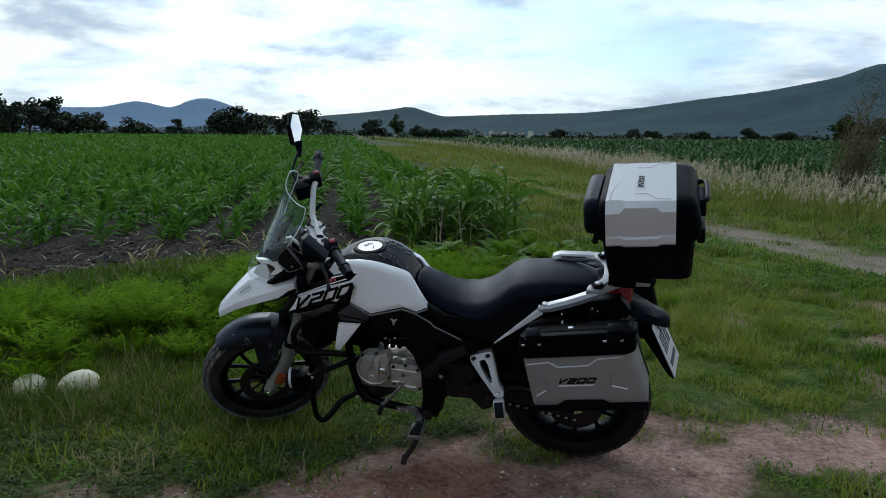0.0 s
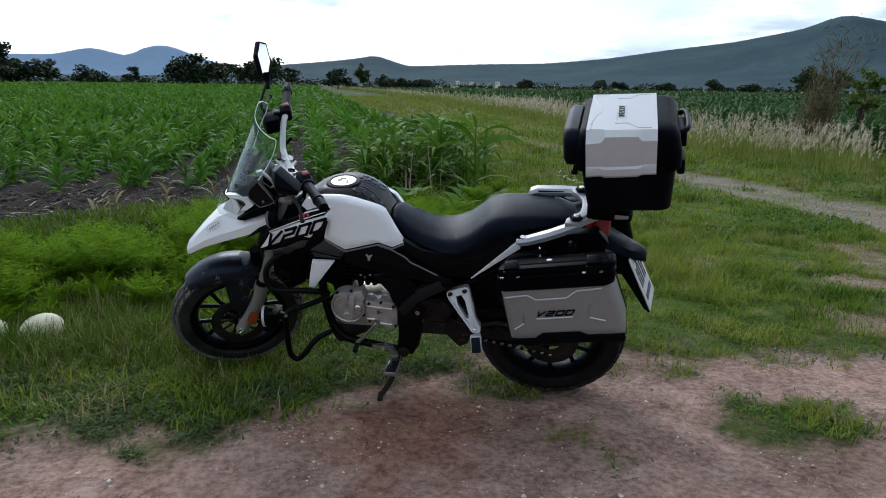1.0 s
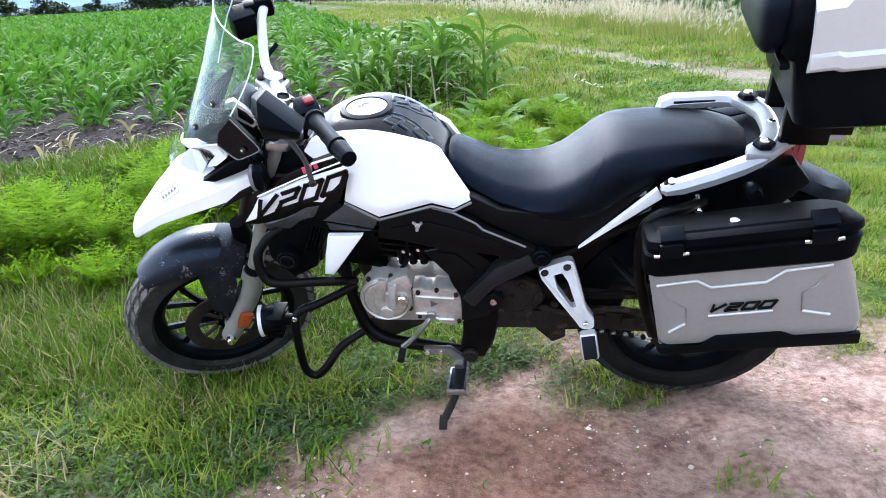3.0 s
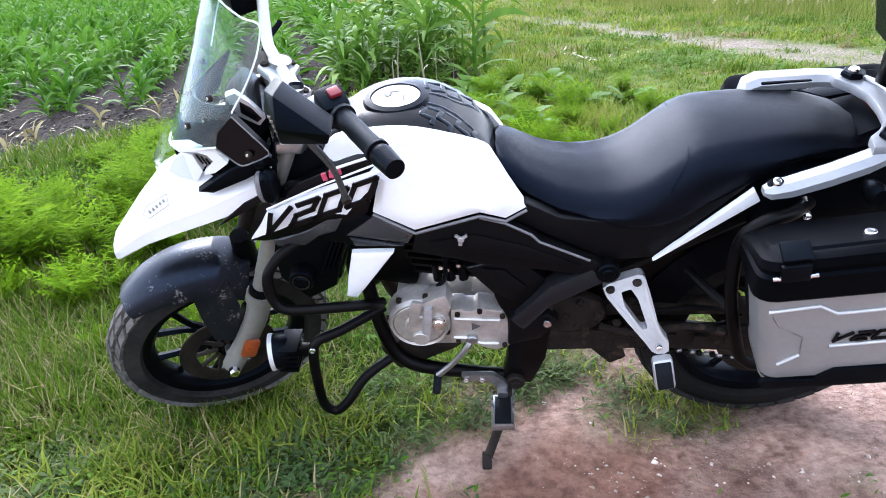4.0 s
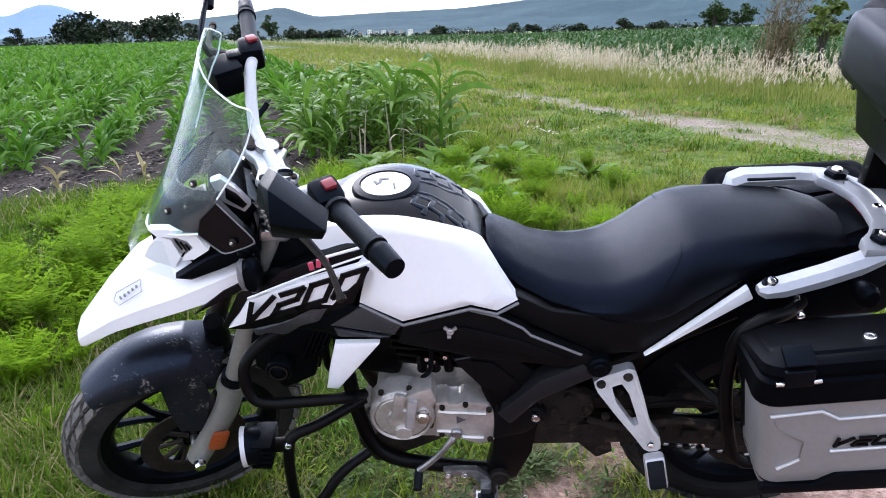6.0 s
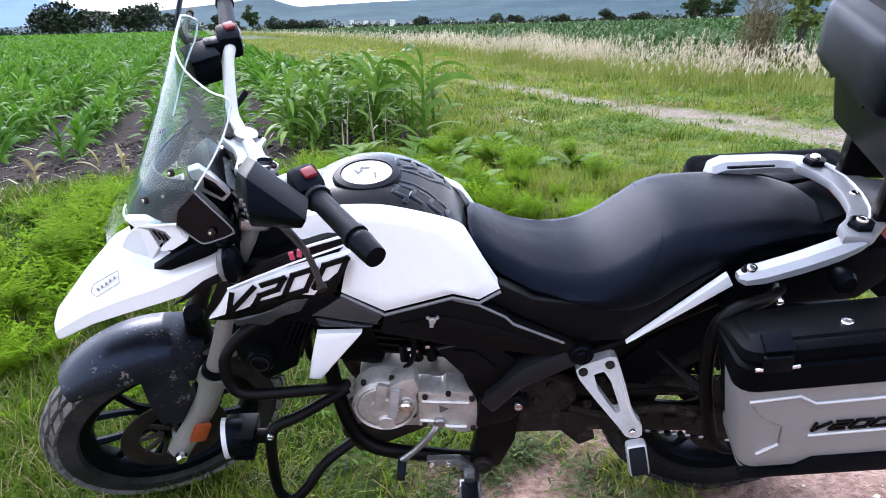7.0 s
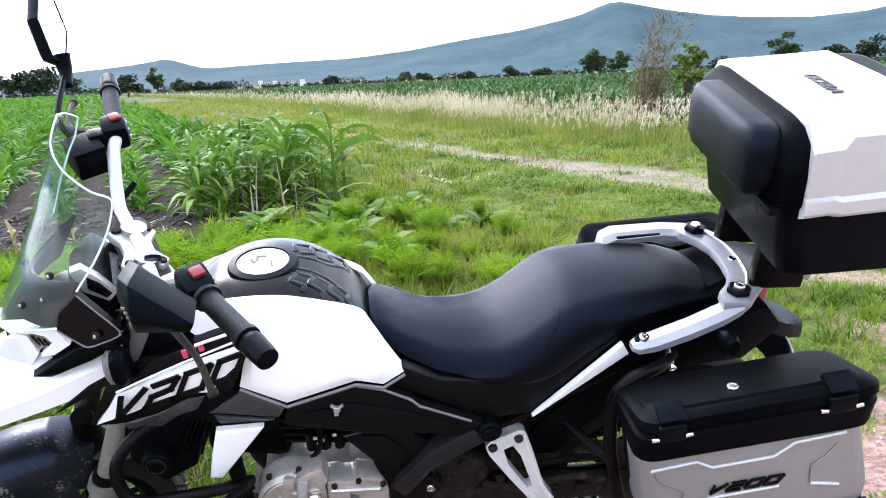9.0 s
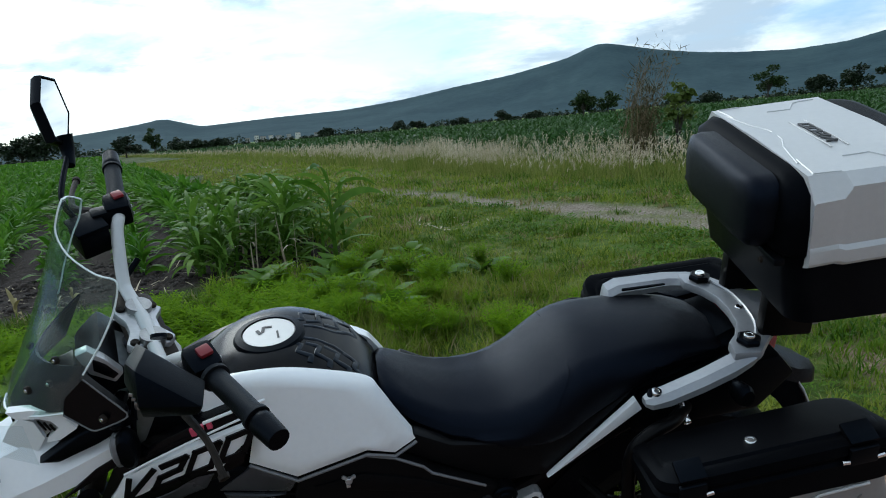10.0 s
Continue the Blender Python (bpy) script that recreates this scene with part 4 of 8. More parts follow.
line = [bar_pt(k, -1) for k in (5, 4, 3, 2, 1)] + [bar_pt(0, 1)] + [bar_pt(k, 1) for k in (1, 2, 3, 4, 5)]
handlebar = part("handlebar", tube(line, 0.0125, 14, 8), CASE_SILVER, bike, "silver tapered handlebar", TURNED)
for s in (-1, 1):
    g0, g1 = bar_pt(4, s), bar_pt(5, s)
    d = (g1 - g0).normalized()
    part("grip", join(tube([g0 + d * 0.045, g1], 0.0175, 16), tube([g0 + d * 0.045, g0 + d * 0.053], 0.023, 16), tube([g1 - d * 0.008, g1], 0.021, 16)), GRIP, handlebar, "black ribbed rubber grip", TURNED)
    part("bar_end", tube([g1, g1 + d * 0.012, g1 + d * 0.055], [0.015, 0.0195, 0.017], 16), BLACK, handlebar, "", TURNED)
    swc = g0 + d * 0.01
    part("switch_pod", join(box(tuple(swc), (0.052, 0.058, 0.056), 0.014, (10, 0, 6 * s)), box(tuple(swc + Vector((-0.03, 0.01 * s, -0.012))), (0.045, 0.035, 0.03), 0.008)), BLACK, handlebar, "", TURNED)
    part("switch_button", box(tuple(swc + Vector((0.006, -0.004 * s, 0.031))), (0.022, 0.022, 0.009), 0.004, (6, 0, 10)), RED, handlebar, "red switch", TURNED)
    for q in range(3):
        part("switch_mark", box(tuple(swc + Vector((0.027, (-0.010 + 0.010 * q) * s, 0.012 - 0.012 * q))), (0.002, 0.005, 0.005), 0), PLATE, handlebar, "small white switch mark", TURNED)
    s = -s
    piv = swc + Vector((-0.045, 0.028 * s, -0.006))
    lever_line = [(-0.982, -0.255, 1.000), (-0.948, -0.305, 1.003), (-0.908, -0.368, 1.000), (-0.884, -0.418, 0.980)]
    if s < 0:
        part("lever", tube(lever_line, [0.008, 0.007, 0.0055, 0.0055], 8), DARK_STEEL, handlebar, "hand lever")
        part("lever_tip", tube([lever_line[3], (-0.881, -0.424, 0.976)], 0.008, 8), DARK_STEEL, handlebar)
        part("lever_bracket", box((-0.985, -0.235, 1.01), (0.05, 0.04, 0.034), 0.008), BLACK, handlebar)
        continue
    part("lever", tube([piv, piv + Vector((-0.03, 0.05 * s, -0.008)), piv + Vector((-0.022, 0.12 * s, -0.012)), piv + Vector((-0.002, 0.19 * s, -0.020))], [0.009, 0.008, 0.006, 0.0065], 8), DARK_STEEL, handlebar, "hand lever", TURNED)
    part("lever_tip", tube([piv + Vector((-0.002, 0.188 * s, -0.020)), piv + Vector((0.0, 0.198 * s, -0.020))], 0.009, 8), DARK_STEEL, handlebar, "", TURNED)
    part("lever_bracket", box(tuple(swc + Vector((-0.03, -0.012 * s, 0.0))), (0.05, 0.036, 0.034), 0.008), ALLOY if s < 0 else BLACK, handlebar, "", TURNED)
part("cable_tie", tube([bar_pt(2, 1) + Vector((0.008, 0.036, 0.028)), bar_pt(2, 1) + Vector((0.010, 0.041, 0.032))], 0.0145, 12), BLACK, handlebar, "black cable tie", TURNED)
res = part("fluid_reservoir", join(box(tuple(BARC + Vector((-0.03, 0.235, 0.07))), (0.06, 0.06, 0.055), 0.006, (8, 0, 12)), box(tuple(BARC + Vector((-0.03, 0.235, 0.101))), (0.064, 0.064, 0.010), 0.004, (8, 0, 12))), BLACK, handlebar, "black brake fluid reservoir", TURNED)
# risers and top clamp
clamp = [(x * 0.85, y * 0.85) for x, y in ((-0.055, -0.062), (-0.04, -0.082), (-0.008, -0.070), (0.03, -0.080), (0.050, -0.055), (0.028, -0.02), (0.028, 0.02), (0.050, 0.055), (0.03, 0.080), (-0.008, 0.070), (-0.04, 0.082), (-0.055, 0.062), (-0.038, 0.02), (-0.038, -0.02))]


def flat_plate(outline, z0, z1, bevel=0.004):
    """A plate in x and y, from z0 to z1."""
    bm = prism([(x, y) for x, y in outline], 0, z1 - z0, bevel)
    bmesh.ops.transform(bm, matrix=Matrix(((1, 0, 0, 0), (0, 0, 1, 0), (0, 1, 0, z0), (0, 0, 0, 1))), verts=bm.verts)
    bmesh.ops.reverse_faces(bm, faces=bm.faces)
    bmesh.ops.recalc_face_normals(bm, faces=bm.faces)
    return bm


tilt = Matrix.Translation(BARC) @ Matrix.Rotation(radians(14), 4, "Y")
cp = part("bar_clamp", flat_plate(clamp, -0.020, -0.002, 0.005), CAST, handlebar, "cast alloy bar clamp", TURNED @ tilt)
for sx in (-0.032, 0.026):
    for sy in (-0.054, 0.054):
        part("clamp_bolt", bolt((sx, sy, -0.002), 0.0085, 0.005, (0, 0, 1)), DARK_STEEL, cp, "", TURNED @ tilt)
for s in (-1, 1):
    part("riser", tube([(0, 0.05 * s, 0.01), (0.0, 0.05 * s, -0.075)], [0.024, 0.026], 14), ALLOY, handlebar, "cast alloy riser", TURNED @ tilt)
part("top_yoke", join(flat_plate([(-0.05, -0.13), (0.0, -0.14), (0.05, -0.09), (0.07, 0.0), (0.05, 0.09), (0.0, 0.14), (-0.05, 0.13), (-0.04, 0.0)], -0.095, -0.07, 0.006)), ALLOY, bike, "cast alloy fork yoke", TURNED @ tilt)
part("ignition_lock", tube([(0.0, 0, -0.09), (-0.02, 0, -0.03)], 0.022, 14), BLACK, bike, "", TURNED @ tilt)


def mirror_head(c, m, label):
    """A six-sided mirror in its black housing, glass facing +x of m."""
    o = ((-0.036, 0.063), (0.014, 0.077), (0.050, 0.010), (0.029, -0.073), (-0.013, -0.078), (-0.052, -0.004))
    rings = []
    for x, s in ((0.000, 0.93), (0.003, 0.96), (0.002, 1.0), (-0.010, 1.03), (-0.022, 0.92), (-0.031, 0.66), (-0.034, 0.3)):
        rings.append([(x, y * s, z * (s + (0.06 if x < -0.02 else 0))) for y, z in o])
    hd = part("mirror", loft(rings), BLACK, bike, label, TURNED @ Matrix.Translation(c) @ m, 30)
    bm = bmesh.new()
    bm.faces.new([bm.verts.new((0.0012, y * 0.90, z * 0.90)) for y, z in o])
    part("mirror_glass", bm, MIRROR, hd, "mirror glass", TURNED @ Matrix.Translation(c) @ m, 0)
    return hd


face = Vector((0.930, -0.325, 0.174))
side = Vector((0, 0, 1)).cross(face).normalized()
aim = Matrix((face, side, face.cross(side))).transposed().to_4x4()
TO_MIRROR = (bike.matrix_world @ TURNED).to_quaternion().inverted().to_matrix().to_4x4()
mp = BARC + Vector((-0.035, 0.27, 0.085))
mc = (bike.matrix_world @ TURNED).inverted() @ Vector((-0.652, 3.126, 1.383))
up = (bike.matrix_world @ TURNED).inverted() @ Vector((-0.640, 3.120, 1.290))
rm = mirror_head(mc, TO_MIRROR @ aim @ Matrix.Rotation(radians(-20), 4, "X"), "upright mirror in a black housing")
part("mirror_stem", tube([mp, mp + Vector((-0.02, 0.03, 0.05)), up], [0.0065, 0.006, 0.006], 8), BLACK, rm, "", TURNED)
part("mirror_boot", tube([up + (mp - up).normalized() * 0.035, up, up + (mc - up) * 0.4], [0.009, 0.014, 0.020], 10), BLACK, rm, "", TURNED)

# folded mirror in front of the left grip: a faceted shell
lm_top = [(-1.002, -0.335, 1.132), (-0.980, -0.365, 1.136), (-0.900, -0.375, 1.068), (-0.912, -0.360, 1.044), (-0.994, -0.345, 1.040), (-1.010, -0.335, 1.100)]
c_ = Vector((-0.966, -0.30, 1.090))
lm = bmesh.new()
fr = [lm.verts.new(p) for p in lm_top]
mid_p = lm.verts.new((-0.980, -0.388, 1.090))
for i in range(6):
    lm.faces.new((fr[i], fr[(i + 1) % 6], mid_p))
bk2 = [lm.verts.new(c_ + (Vector(p) - c_) * 0.92 + Vector((0.0, 0.055, 0))) for p in lm_top]
for i in range(6):
    lm.faces.new((fr[i], bk2[i], bk2[(i + 1) % 6], fr[(i + 1) % 6]))
lm.faces.new(bk2[::-1])
bmesh.ops.recalc_face_normals(lm, faces=lm.faces)
bmesh.ops.bevel(lm, geom=lm.edges[:], offset=0.004, segments=2, affect="EDGES", profile=0.6)
lmo = part("mirror", lm, BLACK, bike, "folded mirror, seen from its black faceted back", None, 25)
for k in range(4):
    part("emblem_bar", box((-0.988 + 0.002 * k, -0.3795, 1.108 - 0.008 * k), (0.005, 0.003, 0.004), 0.0005, (0, 20, 0)), ALLOY, lmo, "small silver mark")
part("mirror_stem", tube([(-1.0, -0.325, 1.05), (-0.985, -0.27, 1.04), (-0.965, -0.235, 1.03)], 0.007, 8), BLACK, lmo)

# windscreen: rows from the bottom up: middle x, z; near edge x, y, z; far edge x, y, z
ROWSW = [
    (-1.340, 0.912, (-1.233, -0.140, 0.944), (-1.300, 0.140, 0.920)), (-1.318, 0.955, (-1.212, -0.148, 0.975), (-1.270, 0.125, 0.950)),
    (-1.282, 1.018, (-1.188, -0.150, 1.011), (-1.235, 0.100, 1.010)), (-1.258, 1.060, (-1.150, -0.150, 1.058), (-1.212, 0.085, 1.058)),
    (-1.230, 1.112, (-1.118, -0.150, 1.108), (-1.198, 0.078, 1.090)), (-1.218, 1.137, (-1.101, -0.150, 1.150), (-1.186, 0.075, 1.118)),
    (-1.210, 1.152, (-1.102, -0.146, 1.166), (-1.178, 0.073, 1.135)), (-1.203, 1.166, (-1.128, -0.125, 1.174), (-1.170, 0.070, 1.150)),
    (-1.187, 1.200, (-1.160, -0.088, 1.201), (-1.155, 0.065, 1.180)), (-1.175, 1.228, (-1.170, -0.060, 1.232), (-1.138, 0.060, 1.208)),
    (-1.160, 1.255, (-1.160, -0.055, 1.262), (-1.128, 0.055, 1.235)), (-1.148, 1.268, (-1.148, -0.045, 1.282), (-1.126, 0.045, 1.246))]


def screen_pt(row, v):
    xc, zc, near, far = row
    e = near if v < 0 else far
    a = abs(v)
    return Vector((xc + (e[0] - xc) * a ** 1.8, e[1] * a, zc + (e[2] - zc) * a * a))


def screen_sheet(rows, thick):
    bm = bmesh.new()
    cols = [-1, -0.9, -0.8, -0.7, -0.58, -0.45, -0.2, 0, 0.2, 0.45, 0.58, 0.7, 0.8, 0.9, 1]
    f = [[bm.verts.new(screen_pt(r, v)) for v in cols] for r in rows]
    b = [[bm.verts.new(screen_pt(r, v) + Vector((thick, 0, -thick * 0.3))) for v in cols] for r in rows]
    n, m = len(rows), len(cols)
    for i in range(n - 1):
        for j in range(m - 1):
            bm.faces.new((f[i][j], f[i][j + 1], f[i + 1][j + 1], f[i + 1][j]))
            bm.faces.new((b[i][j + 1], b[i][j], b[i + 1][j], b[i + 1][j + 1]))
    for i in range(n - 1):
        bm.faces.new((f[i][0], f[i + 1][0], b[i + 1][0], b[i][0]))
        bm.faces.new((f[i + 1][-1], f[i][-1], b[i][-1], b[i + 1][-1]))
    for j in range(m - 1):
        bm.faces.new((f[0][j + 1], f[0][j], b[0][j], b[0][j + 1]))
        bm.faces.new((f[-1][j], f[-1][j + 1], b[-1][j + 1], b[-1][j]))
    bmesh.ops.recalc_face_normals(bm, faces=bm.faces)
    return bm


def shell(points, push):
    """A thin plate over a ring of points, thickened by push."""
    return loft([points, [tuple(Vector(p) + Vector(push)) for p in points]])


screen = part("windscreen", screen_sheet(ROWSW, 0.003), SCREEN, bike, "clear curved windscreen with polished edges", FAIR, 60)
screen.visible_shadow = False
rim_line = [screen_pt(r, -1) for r in ROWSW[2:]] + [screen_pt(ROWSW[-1], v) for v in (-0.5, 0, 0.5)] + [screen_pt(r, 1) for r in ROWSW[:2:-1]]
part("edge", tube(rim_line, 0.0017, 6, 3), EDGE, screen, "bright polished edge", FAIR)
low_rim = [screen_pt(ROWSW[0], v / 10) + Vector((0, 0, -0.002)) for v in range(-10, 3)]
part("edge", tube(low_rim, 0.0022, 6, 3), EDGE, screen, "bright polished edge", FAIR)
# dark cowl behind the lower screen and its flap on the near side
cowl = [(-1.330, 0.916, (-1.234, -0.134, 0.942), (-1.234, 0.134, 0.942)), (-1.300, 0.955, (-1.208, -0.138, 0.985), (-1.208, 0.138, 0.985)), (-1.266, 1.000, (-1.186, -0.138, 1.022), (-1.186, 0.138, 1.022))]
cw = part("cowl", screen_sheet(cowl, 0.005), BLACK, bike, "dark smoked cowl behind the windscreen", FAIR, 50)
FLAP = [(-1.190, -0.154, 1.006), (-1.164, -0.172, 0.972), (-1.139, -0.190, 0.940), (-1.146, -0.188, 0.928), (-1.172, -0.174, 0.914), (-1.195, -0.163, 0.905), (-1.208, -0.155, 0.912), (-1.236, -0.143, 0.942), (-1.226, -0.143, 0.972)]
part("flap", shell(FLAP, (0.006, 0.014, 0.0)), GLOSS, cw, "glossy dark lower flap", FAIR, 30)
part("edge", tube([tuple(Vector(p) + Vector((0, -0.001, 0))) for p in FLAP[:8]], 0.0016, 6, 2), SEAM, cw, "pale flap edge", FAIR)
for p in ((-1.222, -0.112, 1.031), (-1.283, -0.073, 0.966), (-1.245, -0.094, 0.979), (-1.175, -0.176, 0.933), (-1.240, 0.105, 1.020), (-1.283, 0.080, 0.966)):
    d_ = (-0.7, 0.65 if p[1] > 0 else -0.65, 0.2)
    sc = part("screw", bolt(p, 0.0075, 0.006, d_), DARK_STEEL, screen, "dark screw with a chrome socket", FAIR)
    part("socket", bolt(tuple(Vector(p) + Vector(d_).normalized() * 0.005), 0.0038, 0.003, d_), CHROME, sc, "", FAIR)

# instruments
dash = part("instrument_pod", box((-1.165, 0.0, 0.955), (0.07, 0.20, 0.07), 0.016, (0, -38, 0)), BLACK, bike, "instrument cluster in a silver bezel", FAIR)
part("bezel", box((-1.140, -0.02, 0.965), (0.010, 0.150, 0.050), 0.004, (0, -52, 0)), ALLOY, dash, "", FAIR)
part("display", box((-1.135, -0.02, 0.970), (0.006, 0.130, 0.036), 0.003, (0, -52, 0)), DASH, dash, "dark display", FAIR)
part("bezel_side", prism([(-1.196, 1.027), (-1.176, 1.031), (-1.154, 1.006), (-1.131, 0.968), (-1.147, 0.954), (-1.183, 0.984)], -0.110, -0.086, 0.003), CAST, dash, "silver instrument frame", FAIR)
part("bezel_field", prism([(-1.172, 1.013), (-1.154, 0.996), (-1.139, 0.970), (-1.149, 0.964), (-1.175, 0.990)], -0.1125, -0.104, 0.001), GLOSS, dash, "dark sunk field", FAIR)
part("stalk", tube([(-1.16, 0, 0.94), (-1.14, 0, 0.86), (-1.10, 0, 0.80)], 0.03, 10), FRAME, dash)

# headlamp
hl = part("headlamp", loft([[(-1.335, -0.030, 0.858), (-1.335, 0.030, 0.858), (-1.332, 0.030, 0.905), (-1.332, -0.030, 0.905)],
                            [(-1.285, -0.070, 0.840), (-1.285, 0.070, 0.840), (-1.290, 0.066, 0.926), (-1.290, -0.066, 0.926)],
                            [(-1.212, -0.116, 0.868), (-1.212, 0.116, 0.868), (-1.222, 0.108, 0.920), (-1.222, -0.108, 0.920)]]), GLOSS, bike, "twin headlamp with a white side frame", FAIR, 30)
def lamp_y(x):
    return -0.130 - (x + 1.227) * 0.60


FRAME7 = [(-1.330, 0.930), (-1.290, 0.936), (-1.245, 0.935), (-1.226, 0.898), (-1.258, 0.872), (-1.281, 0.866), (-1.277, 0.876), (-1.254, 0.899), (-1.262, 0.913), (-1.280, 0.918), (-1.318, 0.916)]
BRIGHT = [(-1.312, 0.914), (-1.292, 0.909), (-1.283, 0.872), (-1.308, 0.832), (-1.330, 0.846), (-1.355, 0.862), (-1.338, 0.890)]
RIBBED = [(-1.288, 0.915), (-1.264, 0.911), (-1.258, 0.899), (-1.279, 0.878)]
part("lamp_frame", shell([(x, lamp_y(x), z) for x, z in FRAME7], (0.004, 0.018, 0)), WHITE, hl, "white angled lamp frame", FAIR, 30)
part("reflector_facet", shell([(x, lamp_y(x) + 0.004, z) for x, z in BRIGHT], (0.004, 0.014, 0)), WHITE, hl, "bright reflector facet", FAIR, 30)
part("ribbed_facet", shell([(x, lamp_y(x) + 0.006, z) for x, z in RIBBED], (0.004, 0.010, 0)), SILVER, hl, "grey ribbed facet", FAIR, 30)
for q in range(3):
    x = -1.280 + 0.008 * q
    part("lamp_rib", box((x, lamp_y(x) + 0.004, 0.901 - 0.002 * q), (0.003, 0.006, 0.024 - 0.004 * q), 0.001, (0, -20, 0)), GLOSS, hl, "", FAIR)
lens = [[(-1.300, -0.116, 0.836), (-1.372, -0.060, 0.848), (-1.382, 0, 0.846), (-1.372, 0.060, 0.848), (-1.300, 0.116, 0.836)],
        [(-1.300, -0.124, 0.885), (-1.374, -0.068, 0.880), (-1.384, 0, 0.880), (-1.374, 0.068, 0.880), (-1.300, 0.124, 0.885)],
        [(-1.300, -0.128, 0.934), (-1.350, -0.072, 0.914), (-1.358, 0, 0.912), (-1.350, 0.072, 0.914), (-1.300, 0.128, 0.934)]]
lo = part("lens", loft(lens, caps=False, closed=False), LENS, hl, "clear lamp glass", FAIR, 60)
lo.visible_shadow = False

# beak
def beak_ring(x, w, zl, zm, zt, t=0.004):
    o = [(-w, zl), (-w * 1.0, zm), (-w * 0.62, zt - 0.006), (-w * 0.2, zt), (w * 0.2, zt), (w * 0.62, zt - 0.006), (w * 1.0, zm), (w, zl)]
    i = [(y * 0.93, z - t) for y, z in o[::-1]]
    return [(x, y, z) for y, z in o + i]


beak = loft([beak_ring(-1.536, 0.022, 0.660, 0.674, 0.686), beak_ring(-1.522, 0.038, 0.668, 0.690, 0.712), beak_ring(-1.450, 0.066, 0.708, 0.736, 0.782), beak_ring(-1.380, 0.092, 0.735, 0.768, 0.838), beak_ring(-1.310, 0.112, 0.757, 0.792, 0.862), beak_ring(-1.230, 0.128, 0.780, 0.822, 0.868), beak_ring(-1.140, 0.134, 0.812, 0.850, 0.876)])
bk = part("beak", beak, WHITE, bike, "white painted pointed beak", FAIR, 28)
part("stripe", prism([(-1.285, 0.753), (-1.16, 0.806), (-1.145, 0.828), (-1.22, 0.800)], -0.138, -0.131, 0.001, lambda x, z: 0.10 * max(0, -1.16 - x)), GLOSS, bk, "black stripe", FAIR)
for k in range(5):
    part("emblem_bar", box((-1.418 + 0.009 * k, -0.066 - 0.0012 * k, 0.787 + 0.0055 * k), (0.004, 0.003, 0.014), 0.0005, (36, 10, 0)), ALLOY, bk, "small grey mark", FAIR)
part("emblem_line", tube([(-1.432, -0.064, 0.783), (-1.424, -0.072, 0.774), (-1.374, -0.080, 0.802), (-1.372, -0.066, 0.822), (-1.424, -0.058, 0.796), (-1.432, -0.064, 0.783)], 0.0008, 5, 1), ALLOY, bk, "thin grey outline", FAIR)
for mir in (False, True):
    part("lamp_surround", skin([(-1.300, -0.112, 0.838), (-1.225, -0.128, 0.884), (-1.150, -0.135, 0.902), (-1.130, -0.135, 0.880), (-1.200, -0.133, 0.856), (-1.272, -0.118, 0.832)], 0.004, 0.02), BLACK, bike, "black cover below the headlamp", FAIR, 40, mir)
# front indicators
for s in (-1, 1):
    ind = part("indicator", loft([[(-1.104 + 0.019 * math.cos(a) * q, (0.165 + dy) * s, 0.846 + 0.040 * math.sin(a) * q) for a in (2 * math.pi * k / 14 for k in range(14))] for dy, q in ((-0.022, 0.55), (-0.008, 0.95), (0.014, 1.0), (0.024, 0.75))]), BLACK, bike, "small black front indicator", None, 50)
    part("indicator_lens", loft([[(-1.120 + dx, (0.170 + 0.022 * math.cos(a) * q) * s, 0.845 + 0.036 * math.sin(a) * q) for a in (2 * math.pi * k / 14 for k in range(14))] for dx, q in ((0.004, 1.0), (-0.004, 1.0), (-0.009, 0.7))]), SEAM, ind, "smoky grey lens", None, 40)
    part("indicator_stalk", tube([(-1.12, 0.09 * s, 0.905), (-1.118, 0.14 * s, 0.896), (-1.116, 0.160 * s, 0.885)], 0.012, 8), BLACK, ind)

# tank
def tank_ring(x, hw, zt, zs, zb):
    o = [(-hw * 1.05, zb), (-hw * 1.06, zs), (-hw * 0.98, zs + (zt - zs) * 0.45), (-hw * 0.82, zt - 0.012), (-hw * 0.5, zt - 0.001), (0, zt)]
    pts = o + [(-y, z) for y, z in o[-2::-1]]
    return [(x, y, z) for y, z in pts]


tank = loft([tank_ring(-1.02, 0.06, 0.865, 0.835, 0.80), tank_ring(-0.985, 0.095, 0.905, 0.86, 0.78), tank_ring(-0.94, 0.118, 0.930, 0.885, 0.76), tank_ring(-0.88, 0.130, 0.945, 0.905, 0.75), tank_ring(-0.82, 0.135, 0.945, 0.900, 0.75), tank_ring(-0.76, 0.132, 0.928, 0.880, 0.75), tank_ring(-0.70, 0.122, 0.890, 0.845, 0.74), tank_ring(-0.665, 0.108, 0.852, 0.815, 0.74), tank_ring(-0.650, 0.095, 0.820, 0.79, 0.74)])
bmesh.ops.subdivide_edges(tank, edges=tank.edges[:], cuts=1, smooth=0.6)
tk = part("fuel_tank", tank, GLOSS, bike, "black glossy fuel tank top", None, 70)
capm = Matrix.Translation((-0.853, -0.004, 0.944)) @ Matrix.Rotation(radians(-90), 4, "X")
cap = part("filler_cap", lathe([(0.0005, -0.004), (0.050, -0.004), (0.053, -0.001), (0.053, 0.006), (0.0005, 0.006)], (0, 0, 0), 36), CASE_SILVER, bike, "round silver filler cap in a black ring", capm)
part("cap_ring", lathe([(0.053, -0.006), (0.066, -0.003), (0.070, 0.004), (0.068, 0.012), (0.053, 0.012)], (0, 0, 0), 36), BLACK, cap, "", capm)
